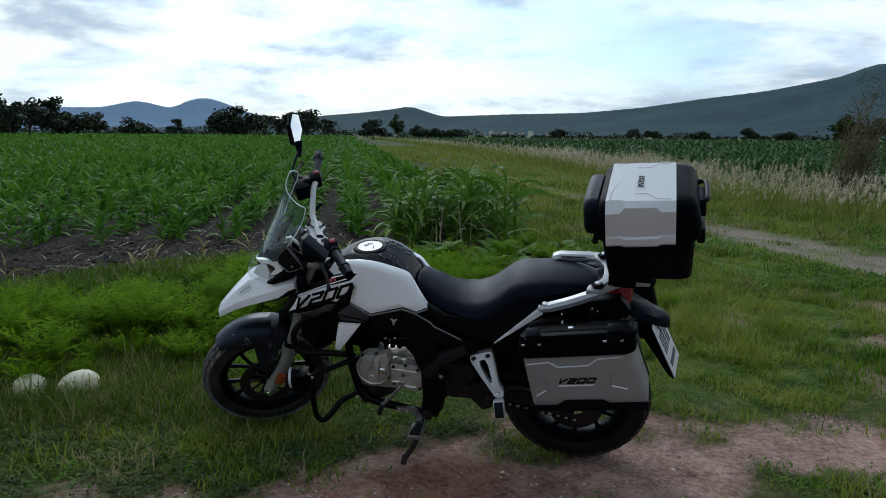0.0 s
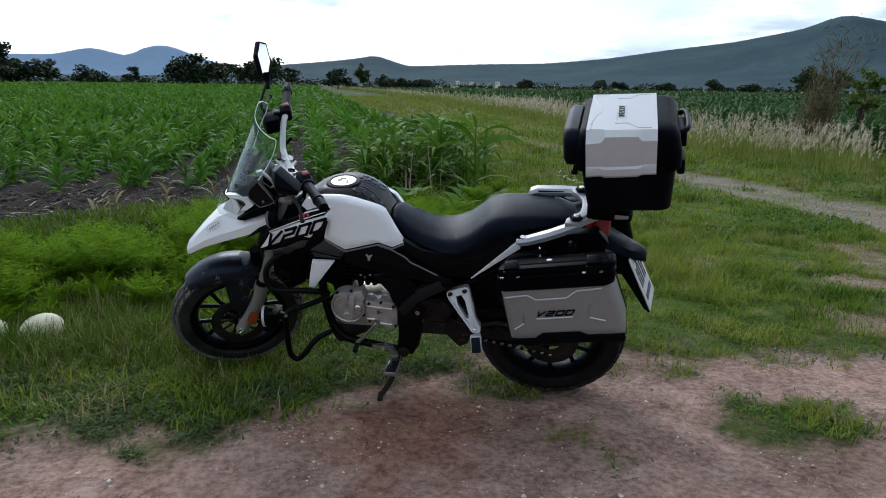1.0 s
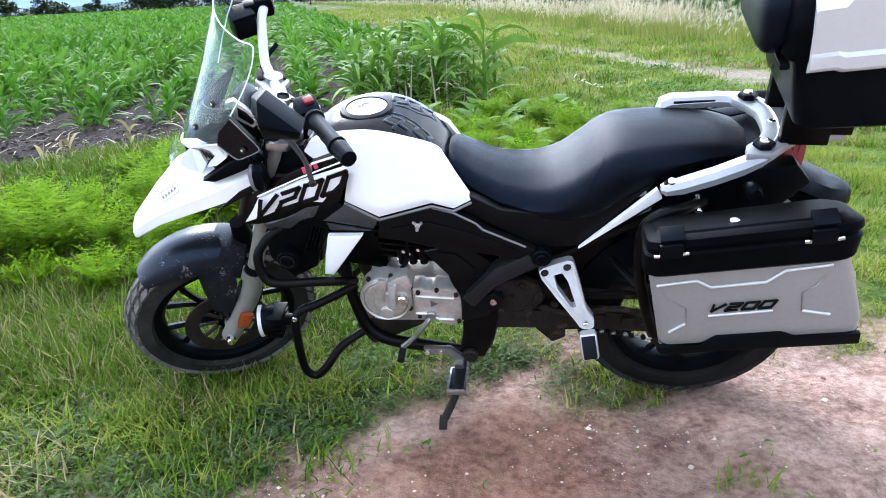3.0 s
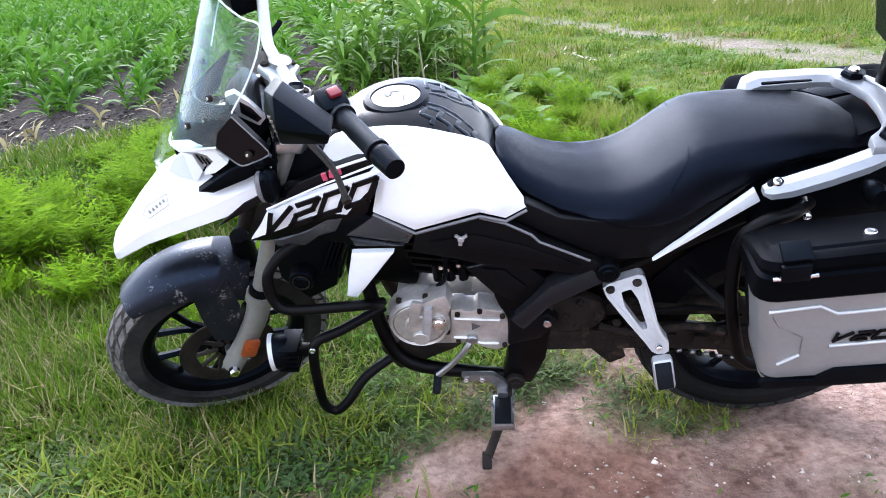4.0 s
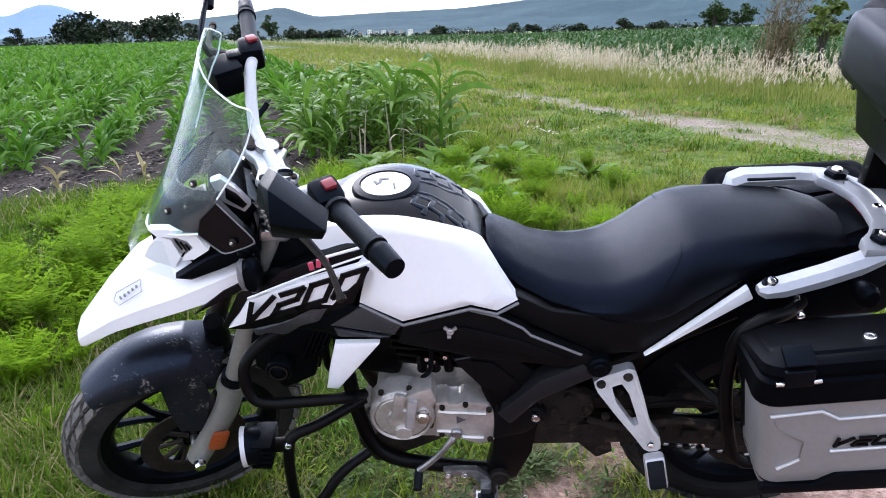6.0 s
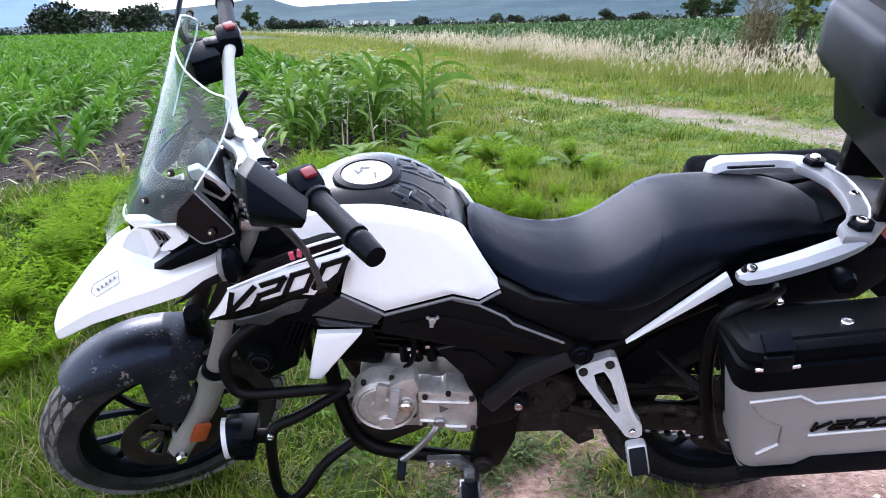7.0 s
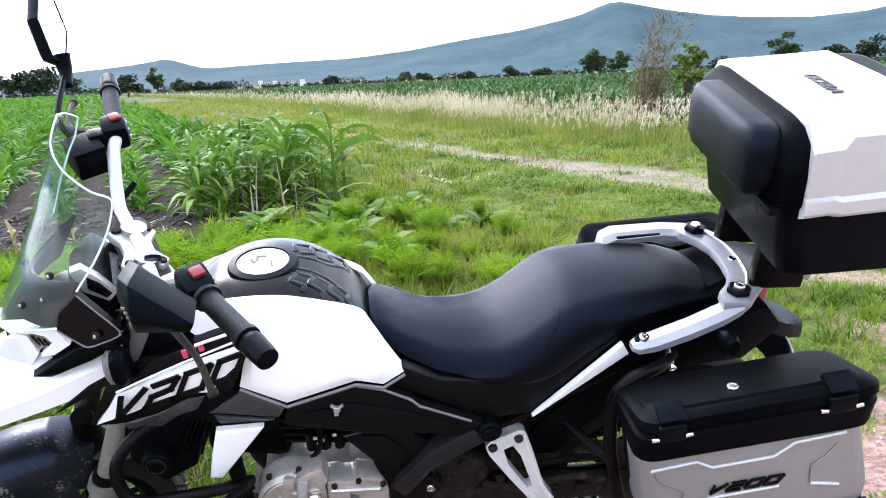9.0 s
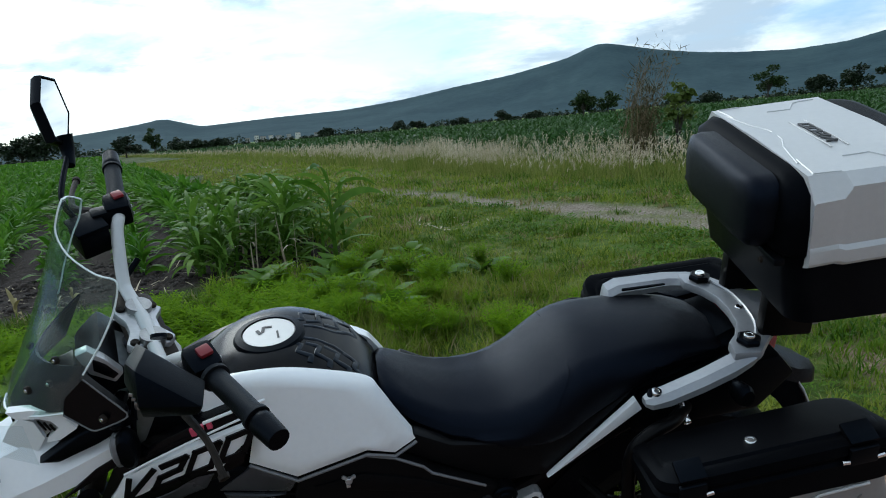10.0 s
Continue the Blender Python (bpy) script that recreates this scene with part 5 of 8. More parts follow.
for p, q, rz in (((-0.012, 0.010), (0.006, 0.020), 0), ((-0.020, 0.002), (0.006, 0.016), 30), ((0.018, -0.012), (0.004, 0.024), 10), ((-0.004, 0.018), (0.018, 0.005), 0)):
    part("cap_mark", box((-0.853 + p[0], p[1] - 0.004, 0.9488), (*q, 0.0012), 0, (0, 0, rz)), INK, cap)
# raised grip chevrons on the tank's top
TX = [-1.02, -0.985, -0.94, -0.88, -0.82, -0.76, -0.70, -0.665, -0.650]
TZ = [0.865, 0.905, 0.930, 0.945, 0.945, 0.928, 0.890, 0.852, 0.820]
TW = [0.06, 0.095, 0.118, 0.130, 0.135, 0.132, 0.122, 0.108, 0.095]


def tank_z(x, y):
    z, w = float(np.interp(x, TX, TZ)), float(np.interp(x, TX, TW))
    v = abs(y) / w
    return z - 0.001 * min(v / 0.5, 1) - 0.012 * max(0, (v - 0.5) / 0.32) ** 1.6


def chevron(pts, w):
    """A thin raised band lying on the tank along points of (x, y)."""
    p = [Vector((x, y, 0)) for x, y in pts]
    line = []
    for a, b in zip(p, p[1:]):
        line += [a.lerp(b, k / 5) for k in range(5)]
    line.append(p[-1])
    rings = []
    for k, q in enumerate(line):
        d = (line[min(k + 1, len(line) - 1)] - line[max(k - 1, 0)]).normalized()
        n = Vector((-d.y, d.x, 0)) * w / 2
        row = []
        for o, h in ((-1, -0.003), (-1, 0.0022), (-0.6, 0.0034), (0.6, 0.0034), (1, 0.0022), (1, -0.003)):
            u = q + n * o
            row.append((u.x, u.y, tank_z(u.x, u.y) + h))
        rings.append(row)
    return loft(rings)


for s in (-1, 1):
    for k in range(4):
        x0 = -0.800 + 0.034 * k
        part("tank_chevron", chevron([(x0 - 0.016, 0.040 * s), (x0 + 0.010, 0.046 * s), (x0 + 0.004, 0.070 * s), (x0 + 0.030, 0.078 * s), (x0 + 0.026, 0.094 * s)], 0.010), GREY, tk, "grey raised chevron")
    part("tank_chevron", chevron([(-0.79, 0.022 * s), (-0.73, 0.026 * s), (-0.69, 0.050 * s)], 0.008), GREY, tk, "grey raised chevron")

# white side cover of the tank
def side_cover(s):
    o = [(-0.905, -0.168, 0.772), (-0.821, -0.178, 0.730), (-0.686, -0.174, 0.766), (-0.634, -0.166, 0.744), (-0.591, -0.150, 0.758), (-0.624, -0.145, 0.815), (-0.650, -0.138, 0.862), (-0.672, -0.132, 0.890), (-0.740, -0.138, 0.918), (-0.822, -0.140, 0.938), (-0.910, -0.130, 0.932), (-0.975, -0.115, 0.912), (-1.000, -0.115, 0.885), (-0.945, -0.150, 0.860), (-0.885, -0.162, 0.845)]
    o = o[:4] + [tuple(p) for p in smooth_line(o[4:13], 4)] + o[13:]
    return skin(o, 0.016, 0.025, 0.72, 3)


part("side_cover", side_cover(1), WHITE, bike, "white tank side cover", None, 50)
part("side_cover", side_cover(1), WHITE, bike, "white tank side cover", Matrix.Translation((0, -0.034, -0.026)), 50, True)
part("trim_line", tube([(-0.905, -0.172, 0.768), (-0.821, -0.182, 0.723), (-0.686, -0.178, 0.759), (-0.634, -0.170, 0.738), (-0.590, -0.153, 0.752)], 0.0035, 6, 1), SEAM, bike, "grey seam below the cover")

# slanted decal panel between beak and tank
def shroud(s=1):
    o = [(-1.200, -0.150, 0.695), (-1.150, -0.150, 0.785), (-1.080, -0.156, 0.828), (-1.000, -0.160, 0.864), (-0.920, -0.158, 0.894), (-0.845, -0.150, 0.906), (-0.870, -0.160, 0.845), (-0.905, -0.166, 0.800), (-0.915, -0.168, 0.772), (-0.985, -0.170, 0.740), (-1.045, -0.168, 0.722), (-1.150, -0.158, 0.698)]
    return skin(o, 0.004, 0.03, 0.9, 1)


sh = part("radiator_shroud", shroud(), GLOSS, bike, "black shroud with white lettering band", None, 40)
part("radiator_shroud", shroud(), GLOSS, bike, "black shroud with white lettering band", None, 40, True)
band = [(-1.178, 0.712), (-1.149, 0.748), (-1.124, 0.786), (-1.086, 0.806), (-1.006, 0.840), (-0.951, 0.857), (-0.872, 0.882), (-0.892, 0.846), (-0.926, 0.814), (-0.954, 0.783), (-1.004, 0.789), (-1.044, 0.776), (-1.100, 0.746)]
part("band", prism(band, -0.1905, -0.1760, 0.001, lambda x, z: 0.02 * max(0, -1.05 - x) / 0.13), WHITE, sh, "white lettering band")
part("lettering", stroke_letters("V200", 0.262, 0.040, 0.0105, 1.0), GLOSS, sh, "black slanted lettering", Matrix.Translation((-1.004, -0.1925, 0.806)) @ pose(0, 0, 0, 0, -19, 0), 0)
part("band_line", tube([(-1.118, -0.186, 0.800), (-1.000, -0.188, 0.852), (-0.880, -0.184, 0.895)], 0.0022, 6, 2), WHITE, sh, "thin white line")
part("band_line", tube([(-0.965, -0.180, 0.886), (-0.900, -0.176, 0.904), (-0.855, -0.168, 0.910)], 0.003, 6, 2), WHITE, sh, "thin white line")
for k in range(3):
    part("pink_mark", box((-0.986 + 0.015 * k, -0.178, 0.868 + 0.006 * k), (0.009, 0.006, 0.016), 0.0005, (0, -8 + 16 * (k % 2), 0)), PINK, sh, "small pink mark")
# grey panel and white wing below it
LOW = [(-1.140, -0.146, 0.690), (-1.125, -0.150, 0.722), (-1.040, -0.160, 0.722), (-0.990, -0.164, 0.738), (-0.925, -0.168, 0.768), (-0.838, -0.166, 0.716), (-0.850, -0.160, 0.676), (-0.960, -0.155, 0.676), (-1.030, -0.150, 0.690)]
FACET = [(-0.970, -0.166, 0.712), (-0.902, -0.176, 0.766), (-0.822, -0.178, 0.724), (-0.842, -0.172, 0.690)]
FACET2 = [(-1.134, -0.160, 0.699), (-1.055, -0.168, 0.732), (-1.001, -0.172, 0.758), (-0.970, -0.174, 0.762), (-0.990, -0.170, 0.728), (-1.031, -0.166, 0.712), (-1.063, -0.162, 0.687), (-1.130, -0.156, 0.681)]
FACET3 = [(-0.964, -0.166, 0.704), (-0.850, -0.170, 0.682), (-0.958, -0.162, 0.680)]
wing = [(-0.966, -0.172, 0.668), (-0.873, -0.175, 0.670), (-0.974, -0.168, 0.535), (-0.999, -0.166, 0.537), (-0.985, -0.168, 0.600)]
for mir in (False, True):
    low = part("lower_shroud", skin(LOW, 0.004, 0.03), BLACK, bike, "black lower shroud with grey facets", None, 40, mir)
    for f in (FACET, FACET2, FACET3):
        part("facet", skin(f, 0.004, 0.012, 0.7, 1), FACET_GREY, low, "grey satin facet", None, 25, mir)
    part("side_wing", skin(wing, 0.004, 0.014), WHITE, bike, "white pointed side wing", None, 40, mir)

# seat
def seat_ring(x, hw, zt, zb, crown=0.016):
    o = [(-hw * 0.94, zb), (-hw, zb + (zt - zb) * 0.35), (-hw * 0.97, zt - 0.040), (-hw * 0.84, zt - 0.014), (-hw * 0.5, zt - 0.003), (0, zt + crown * 0.2)]
    return [(x, y, z) for y, z in o + [(-y, z) for y, z in o[-2::-1]]]


seat = loft([seat_ring(-0.650, 0.085, 0.836, 0.800), seat_ring(-0.630, 0.098, 0.833, 0.775), seat_ring(-0.585, 0.112, 0.803, 0.745), seat_ring(-0.520, 0.130, 0.772, 0.715), seat_ring(-0.450, 0.145, 0.760, 0.698), seat_ring(-0.390, 0.154, 0.767, 0.690), seat_ring(-0.340, 0.158, 0.792, 0.692), seat_ring(-0.290, 0.157, 0.832, 0.702), seat_ring(-0.245, 0.152, 0.862, 0.728), seat_ring(-0.180, 0.146, 0.873, 0.768), seat_ring(-0.100, 0.138, 0.877, 0.812), seat_ring(-0.020, 0.128, 0.873, 0.836), seat_ring(0.050, 0.112, 0.858, 0.834), seat_ring(0.095, 0.085, 0.838, 0.822), seat_ring(0.110, 0.05, 0.825, 0.815)])
bmesh.ops.subdivide_edges(seat, edges=seat.edges[:], cuts=1, smooth=0.8)
st = part("seat", seat, SEAT, bike, "black stitched two-level seat", None, 80)
part("seam", tube([(-0.320, -0.155, 0.725), (-0.300, -0.150, 0.800), (-0.275, -0.120, 0.838), (-0.268, -0.06, 0.846), (-0.266, 0, 0.849), (-0.268, 0.06, 0.846), (-0.275, 0.12, 0.838)], 0.0008, 5, 4), SEAT, st)

# black side plates under tank and seat
def blk(name, o, y0, y1, m, label="", bevel=0.006, warp=None):
    part(name, prism(o, y0, y1, bevel, warp), m, bike, label)
    part(name, prism(o, y0, y1, bevel, warp), m, bike, label, None, 40, True)


blk("side_plate", [(-0.838, 0.660), (-0.826, 0.710), (-0.687, 0.753), (-0.640, 0.735), (-0.581, 0.703), (-0.565, 0.683), (-0.455, 0.628), (-0.411, 0.601), (-0.430, 0.572), (-0.560, 0.600), (-0.673, 0.615), (-0.755, 0.640)], -0.168, -0.125, SIDE, "dark plastic side plate", 0.009)
blk("side_crease", [(-0.800, 0.690), (-0.700, 0.708), (-0.590, 0.672), (-0.470, 0.612), (-0.560, 0.628), (-0.690, 0.660)], -0.1735, -0.160, SIDE, "raised field of the side plate", 0.006)
blk("side_fairing", [(-0.632, 0.736), (-0.592, 0.768), (-0.520, 0.726), (-0.350, 0.700), (-0.255, 0.735), (-0.150, 0.798), (-0.325, 0.612), (-0.420, 0.610), (-0.560, 0.690)], -0.150, -0.120, SIDE, "black fairing below the seat", 0.006)
blk("side_fin", [(-0.734, 0.600), (-0.673, 0.616), (-0.601, 0.606), (-0.545, 0.556), (-0.600, 0.462), (-0.663, 0.508)], -0.148, -0.105, SIDE, "dark triangular inner cover", 0.012)
blk("fin_facet", [(-0.690, 0.598), (-0.640, 0.592), (-0.590, 0.540), (-0.612, 0.490), (-0.655, 0.520)], -0.1545, -0.140, SIDE, "sunk facet of the inner cover", 0.006)
blk("frame_strut", [(-0.452, 0.602), (-0.417, 0.566), (-0.539, 0.494), (-0.600, 0.418), (-0.632, 0.452), (-0.541, 0.554)], -0.172, -0.125, SATIN, "broad grey frame strut", 0.010)
blk("pivot_cover", [(-0.632, 0.470), (-0.585, 0.450), (-0.545, 0.470), (-0.515, 0.440), (-0.560, 0.385), (-0.640, 0.360)], -0.166, -0.120, SIDE, "black swing arm pivot cover", 0.012)
blk("tail_stripe", [(-0.327, 0.616), (-0.150, 0.790), (-0.136, 0.765)], -0.168, -0.152, WHITE, "white wedge under the seat", 0.002)
for q in (-1, 1):
    # highlights along the plate edges, laid on as thin paler bars
    part("edge_line", tube([(-0.687, 0.171 * q, 0.750), (-0.636, 0.171 * q, 0.734), (-0.581, 0.171 * q, 0.701), (-0.565, 0.171 * q, 0.682), (-0.458, 0.171 * q, 0.627)], 0.0030, 6, 1), SEAM, bike, "highlight on the moulded edge, laid on as a pale line")
    part("edge_line", tube([(-0.720, 0.156 * q, 0.604), (-0.668, 0.157 * q, 0.617), (-0.606, 0.157 * q, 0.608)], 0.0022, 6, 1), SATIN, bike, "highlight on the inner cover's edge, laid on as a line")
part("badge", join(disc((-0.728, -0.174, 0.698), 0.007, -0.005, 0.004, 12, 0.001), box((-0.735, -0.175, 0.706), (0.012, 0.006, 0.006), 0.001, (0, 40, 0)), box((-0.720, -0.175, 0.705), (0.012, 0.006, 0.006), 0.001, (0, -40, 0)), box((-0.730, -0.175, 0.686), (0.008, 0.006, 0.007), 0.001)), CAST, bike, "small silver badge")
part("pivot_cap", join(disc((-0.418, -0.168, 0.592), 0.026, -0.010, 0.02, 20, 0.004), disc((-0.418, -0.168, 0.592), 0.015, -0.014, 0.0, 16, 0.003)), BLACK, bike, "black round pivot cap")
part("frame_bolt", bolt((-0.546, -0.170, 0.447), 0.011, 0.010), CHROME, bike, "chrome bolt")

for mir in (False, True):
    part("pivot_plate", prism([(-0.668, 0.512), (-0.600, 0.560), (-0.530, 0.440), (-0.545, 0.300), (-0.580, 0.205), (-0.655, 0.215), (-0.640, 0.300), (-0.636, 0.420)], -0.150, -0.105, 0.010), FRAME, bike, "black swing arm pivot plate", None, 40, mir)
part("inner_frame", join(box((-0.36, 0, 0.53), (0.30, 0.16, 0.22), 0.03, (0, -14, 0)), box((-0.68, 0.0, 0.60), (0.20, 0.18, 0.16), 0.03), box((-0.90, 0, 0.60), (0.16, 0.14, 0.24), 0.03, (0, 12, 0))), FRAME, bike, "black parts between frame and engine")
# frame
for s in (-1, 1):
    part("frame_rail", tube([(-1.03, 0.05 * s, 0.86), (-0.90, 0.10 * s, 0.76), (-0.70, 0.115 * s, 0.68), (-0.52, 0.115 * s, 0.60), (-0.30, 0.105 * s, 0.66), (0.02, 0.10 * s, 0.79)], 0.017, 10), FRAME, bike, "black frame tube")
    part("down_tube", tube([(-1.02, 0.03 * s, 0.82), (-0.985, 0.05 * s, 0.62), (-0.955, 0.10 * s, 0.40), (-0.90, 0.125 * s, 0.275), (-0.75, 0.13 * s, 0.235), (-0.60, 0.13 * s, 0.225), (-0.56, 0.12 * s, 0.30), (-0.53, 0.11 * s, 0.45), (-0.50, 0.11 * s, 0.60)], 0.018, 10), FRAME, bike, "black cradle tube")
    part("subframe_strut", tube([(-0.46, 0.12 * s, 0.52), (-0.30, 0.12 * s, 0.60), (-0.06, 0.12 * s, 0.74)], 0.013, 8), FRAME, bike, "black rear frame strut")
part("under_plate", box((-0.86, 0, 0.29), (0.20, 0.20, 0.10), 0.02, (0, -28, 0)), DARK_STEEL, bike, "dusty black belly plate")
part("stand_pivot", join(disc((-0.622, -0.145, 0.222), 0.024, -0.02, 0.03, 18, 0.004), disc((-0.622, -0.150, 0.222), 0.014, -0.022, -0.01, 8, 0.001)), DARK_STEEL, bike, "stand pivot")

# side stand and driver's peg
peg_plate = part("peg_bracket", join(prism([(-0.757, 0.258), (-0.748, 0.236), (-0.690, 0.236), (-0.668, 0.212), (-0.662, 0.170), (-0.640, 0.175), (-0.640, 0.222), (-0.676, 0.258)], -0.168, -0.150, 0.004)), ALLOY, bike, "cast alloy peg bracket")
for x in (-0.745, -0.705):
    part("bracket_bolt", bolt((x, -0.168, 0.247), 0.008, 0.006), CHROME, peg_plate)
pegd = part("footpeg", join(box((-0.655, -0.225, 0.188), (0.056, 0.120, 0.020), 0.006, (-14, 0, 0)), box((-0.655, -0.170, 0.200), (0.026, 0.03, 0.026), 0.005)), ALLOY, bike, "silver rider's footpeg with a rubber pad")
part("pad", box((-0.655, -0.228, 0.199), (0.040, 0.100, 0.012), 0.003, (-14, 0, 0)), GRIP, pegd, "black rubber pad")
for s in (-1, 1):
    for k in range(7):
        part("tooth", box((-0.655 + 0.026 * s, -0.178 - 0.0155 * k, 0.211 - 0.0040 * k), (0.005, 0.009, 0.012), 0.001, (-14, 0, 0)), ALLOY, pegd)
part("side_stand", join(tube([(-0.635, -0.150, 0.205), (-0.665, -0.215, 0.125), (-0.695, -0.290, 0.098)], [0.013, 0.012, 0.012], 10), box((-0.698, -0.300, 0.094), (0.024, 0.044, 0.012), 0.004, (18, 0, 0))), DARK_STEEL, bike, "dark side stand propping the machine")
# gear lever
gl = part("gear_lever", tube([(-0.728, -0.155, 0.378), (-0.735, -0.170, 0.365), (-0.775, -0.178, 0.315), (-0.812, -0.180, 0.278)], [0.010, 0.008, 0.007, 0.008], 8), ALLOY, bike, "alloy gear lever")
part("lever_rubber", tube([(-0.812, -0.170, 0.275), (-0.815, -0.222, 0.262)], 0.0105, 10), GRIP, gl, "black rubber toe piece")
part("shaft_clamp", disc((-0.722, -0.150, 0.385), 0.014, -0.02, 0.01, 14, 0.003), ALLOY, gl)

# passenger peg holder
ph = [(-0.431, 0.570), (-0.420, 0.586), (-0.355, 0.616), (-0.345, 0.604), (-0.319, 0.522), (-0.293, 0.431), (-0.268, 0.390), (-0.264, 0.352), (-0.296, 0.350), (-0.318, 0.386), (-0.373, 0.467), (-0.423, 0.545)]
hole = [(-0.391, 0.556), (-0.371, 0.566), (-0.352, 0.534), (-0.319, 0.436), (-0.331, 0.432), (-0.377, 0.508)]


def ring_plate(outer, inner, y0, y1):
    """A plate with one hole: two loops bridged on both sides."""
    bm = bmesh.new()
    n = 40

    def resample(o):
        p = [Vector((x, 0, z)) for x, z in o] + [Vector((o[0][0], 0, o[0][1]))]
        d = [0]
        for a, b in zip(p, p[1:]):
            d.append(d[-1] + (b - a).length)
        out = []
        for k in range(n):
            q = d[-1] * k / n
            j = max(i for i in range(len(d)) if d[i] <= q)
            j = min(j, len(p) - 2)
            out.append(p[j].lerp(p[j + 1], (q - d[j]) / max(d[j + 1] - d[j], 1e-9)))
        return out
    a, b = resample(outer), resample(inner)
    # start both loops at the nearest corner
    k0 = min(range(n), key=lambda k: sum((a[i] - b[(i + k) % n]).length for i in range(n)))
    b = [b[(i + k0) % n] for i in range(n)]
    L = [[bm.verts.new((p.x, y, p.z)) for p in lp] for y in (y0, y1) for lp in (a, b)]
    for i in range(n):
        j = (i + 1) % n
        bm.faces.new((L[0][i], L[0][j], L[1][j], L[1][i]))
        bm.faces.new((L[2][j], L[2][i], L[3][i], L[3][j]))
        bm.faces.new((L[0][j], L[0][i], L[2][i], L[2][j]))
        bm.faces.new((L[1][i], L[1][j], L[3][j], L[3][i]))
    bmesh.ops.recalc_face_normals(bm, faces=bm.faces)
    return bm


for s in (-1, 1):
    hd = part("peg_holder", ring_plate(ph, hole, -0.195, -0.172), CAST, bike, "cast alloy passenger peg holder", None, 30, s > 0)
    for rib in ([(-0.424, 0.562), (-0.400, 0.522), (-0.312, 0.398)], [(-0.349, 0.600), (-0.326, 0.524), (-0.298, 0.436), (-0.276, 0.394)]):
        part("rib", tube([(x, 0.195 * s, z) for x, z in rib], 0.0045, 6, 3), CASE_SILVER, hd, "bright raised rib")
    for p in ((-0.416, 0.569), (-0.361, 0.590)):
        part("holder_bolt", bolt((p[0], 0.195 * s, p[1]), 0.010, 0.008, (0, s, 0)), DARK_STEEL, hd)
    part("holder_bolt", bolt((-0.290, 0.197 * s, 0.380), 0.008, 0.008, (0, s, 0)), CHROME, hd)
    pg = part("passenger_peg", box((-0.271, 0.206 * s, 0.302), (0.045, 0.022, 0.104), 0.010, (0, -12, 0)), CAST, bike, "folded passenger footpeg")
    part("pad", box((-0.271, 0.217 * s, 0.302), (0.035, 0.006, 0.088), 0.005, (0, -12, 0)), GRIP, pg, "black rubber pad")
    # the holder leans outwards to its foot
    splay = Matrix(((1, 0, 0.1158, -0.0598), (0, 1, -0.3333 * s, 0.1623 * s), (0, 0, 0.607, 0.1967), (0, 0, 0, 1)))
    for ob in (hd, *hd.children, pg, *pg.children):
        ob.data.transform(splay)

# engine
eng = part("engine", join(box((-0.80, 0, 0.39), (0.22, 0.24, 0.15), 0.03), box((-0.68, 0, 0.40), (0.18, 0.22, 0.13), 0.03), box((-0.60, -0.02, 0.40), (0.12, 0.16, 0.13), 0.03)), ENGINE, bike, "cast alloy engine block")
part("clutch_cover", lathe([(0.0005, -0.180), (0.030, -0.180), (0.034, -0.175), (0.058, -0.173), (0.066, -0.165), (0.072, -0.145), (0.076, -0.115)], (-0.842, 0, 0.446), 40, False), ENGINE, eng, "round alloy engine cover", None, 35)
part("cover_boss", lathe([(0.0005, -0.188), (0.018, -0.188), (0.021, -0.184), (0.021, -0.17)], (-0.840, 0, 0.412), 16, False), ENGINE, eng)
part("cover_plug", lathe([(0.0005, -0.186), (0.010, -0.186), (0.014, -0.182), (0.018, -0.182), (0.019, -0.17)], (-0.795, 0, 0.455), 14, False), CHROME, eng)
part("cover_lug", prism([(-0.850, 0.505), (-0.800, 0.530), (-0.772, 0.540), (-0.762, 0.500), (-0.775, 0.470), (-0.830, 0.480)], -0.176, -0.120, 0.008), ENGINE, eng)
part("cover_tab", box((-0.848, -0.178, 0.488), (0.024, 0.012, 0.075), 0.005, (0, 12, 0)), ENGINE, eng)
part("chain_cover", prism([(-0.768, 0.478), (-0.742, 0.480), (-0.735, 0.472), (-0.712, 0.472), (-0.705, 0.482), (-0.648, 0.470), (-0.636, 0.440), (-0.632, 0.356), (-0.665, 0.340), (-0.690, 0.348), (-0.720, 0.366), (-0.772, 0.368)], -0.158, -0.100, 0.008), ENGINE, eng, "alloy side cover")
part("cover_ridge", tube([(-0.760, -0.158, 0.450), (-0.735, -0.162, 0.452), (-0.655, -0.160, 0.444)], 0.005, 6, 3), ENGINE, eng)
part("cover_ridge", tube([(-0.765, -0.158, 0.388), (-0.725, -0.162, 0.388), (-0.705, -0.162, 0.372), (-0.660, -0.160, 0.366)], 0.005, 6, 3), ENGINE, eng)
part("cover_rim", lathe([(0.062, -0.1720), (0.067, -0.1755), (0.073, -0.1640), (0.066, -0.160)], (-0.842, 0, 0.446), 36), ENGINE, eng, "raised rim", None, 35)
part("cover_clip", box((-0.820, -0.182, 0.470), (0.020, 0.012, 0.082), 0.003, (0, 8, 0)), CAST, eng, "bright clip")
for k in range(7):
    a = radians(25 + 50 * k)
    part("cover_screw", bolt((-0.842 + 0.076 * math.cos(a), -0.150, 0.446 + 0.076 * math.sin(a)), 0.0065, 0.008), DARK_STEEL, eng)
for x, z in ((-0.752, 0.466), (-0.648, 0.458), (-0.645, 0.362), (-0.755, 0.380), (-0.700, 0.475)):
    part("cover_screw", bolt((x, -0.158, z), 0.0065, 0.007), DARK_STEEL, eng)
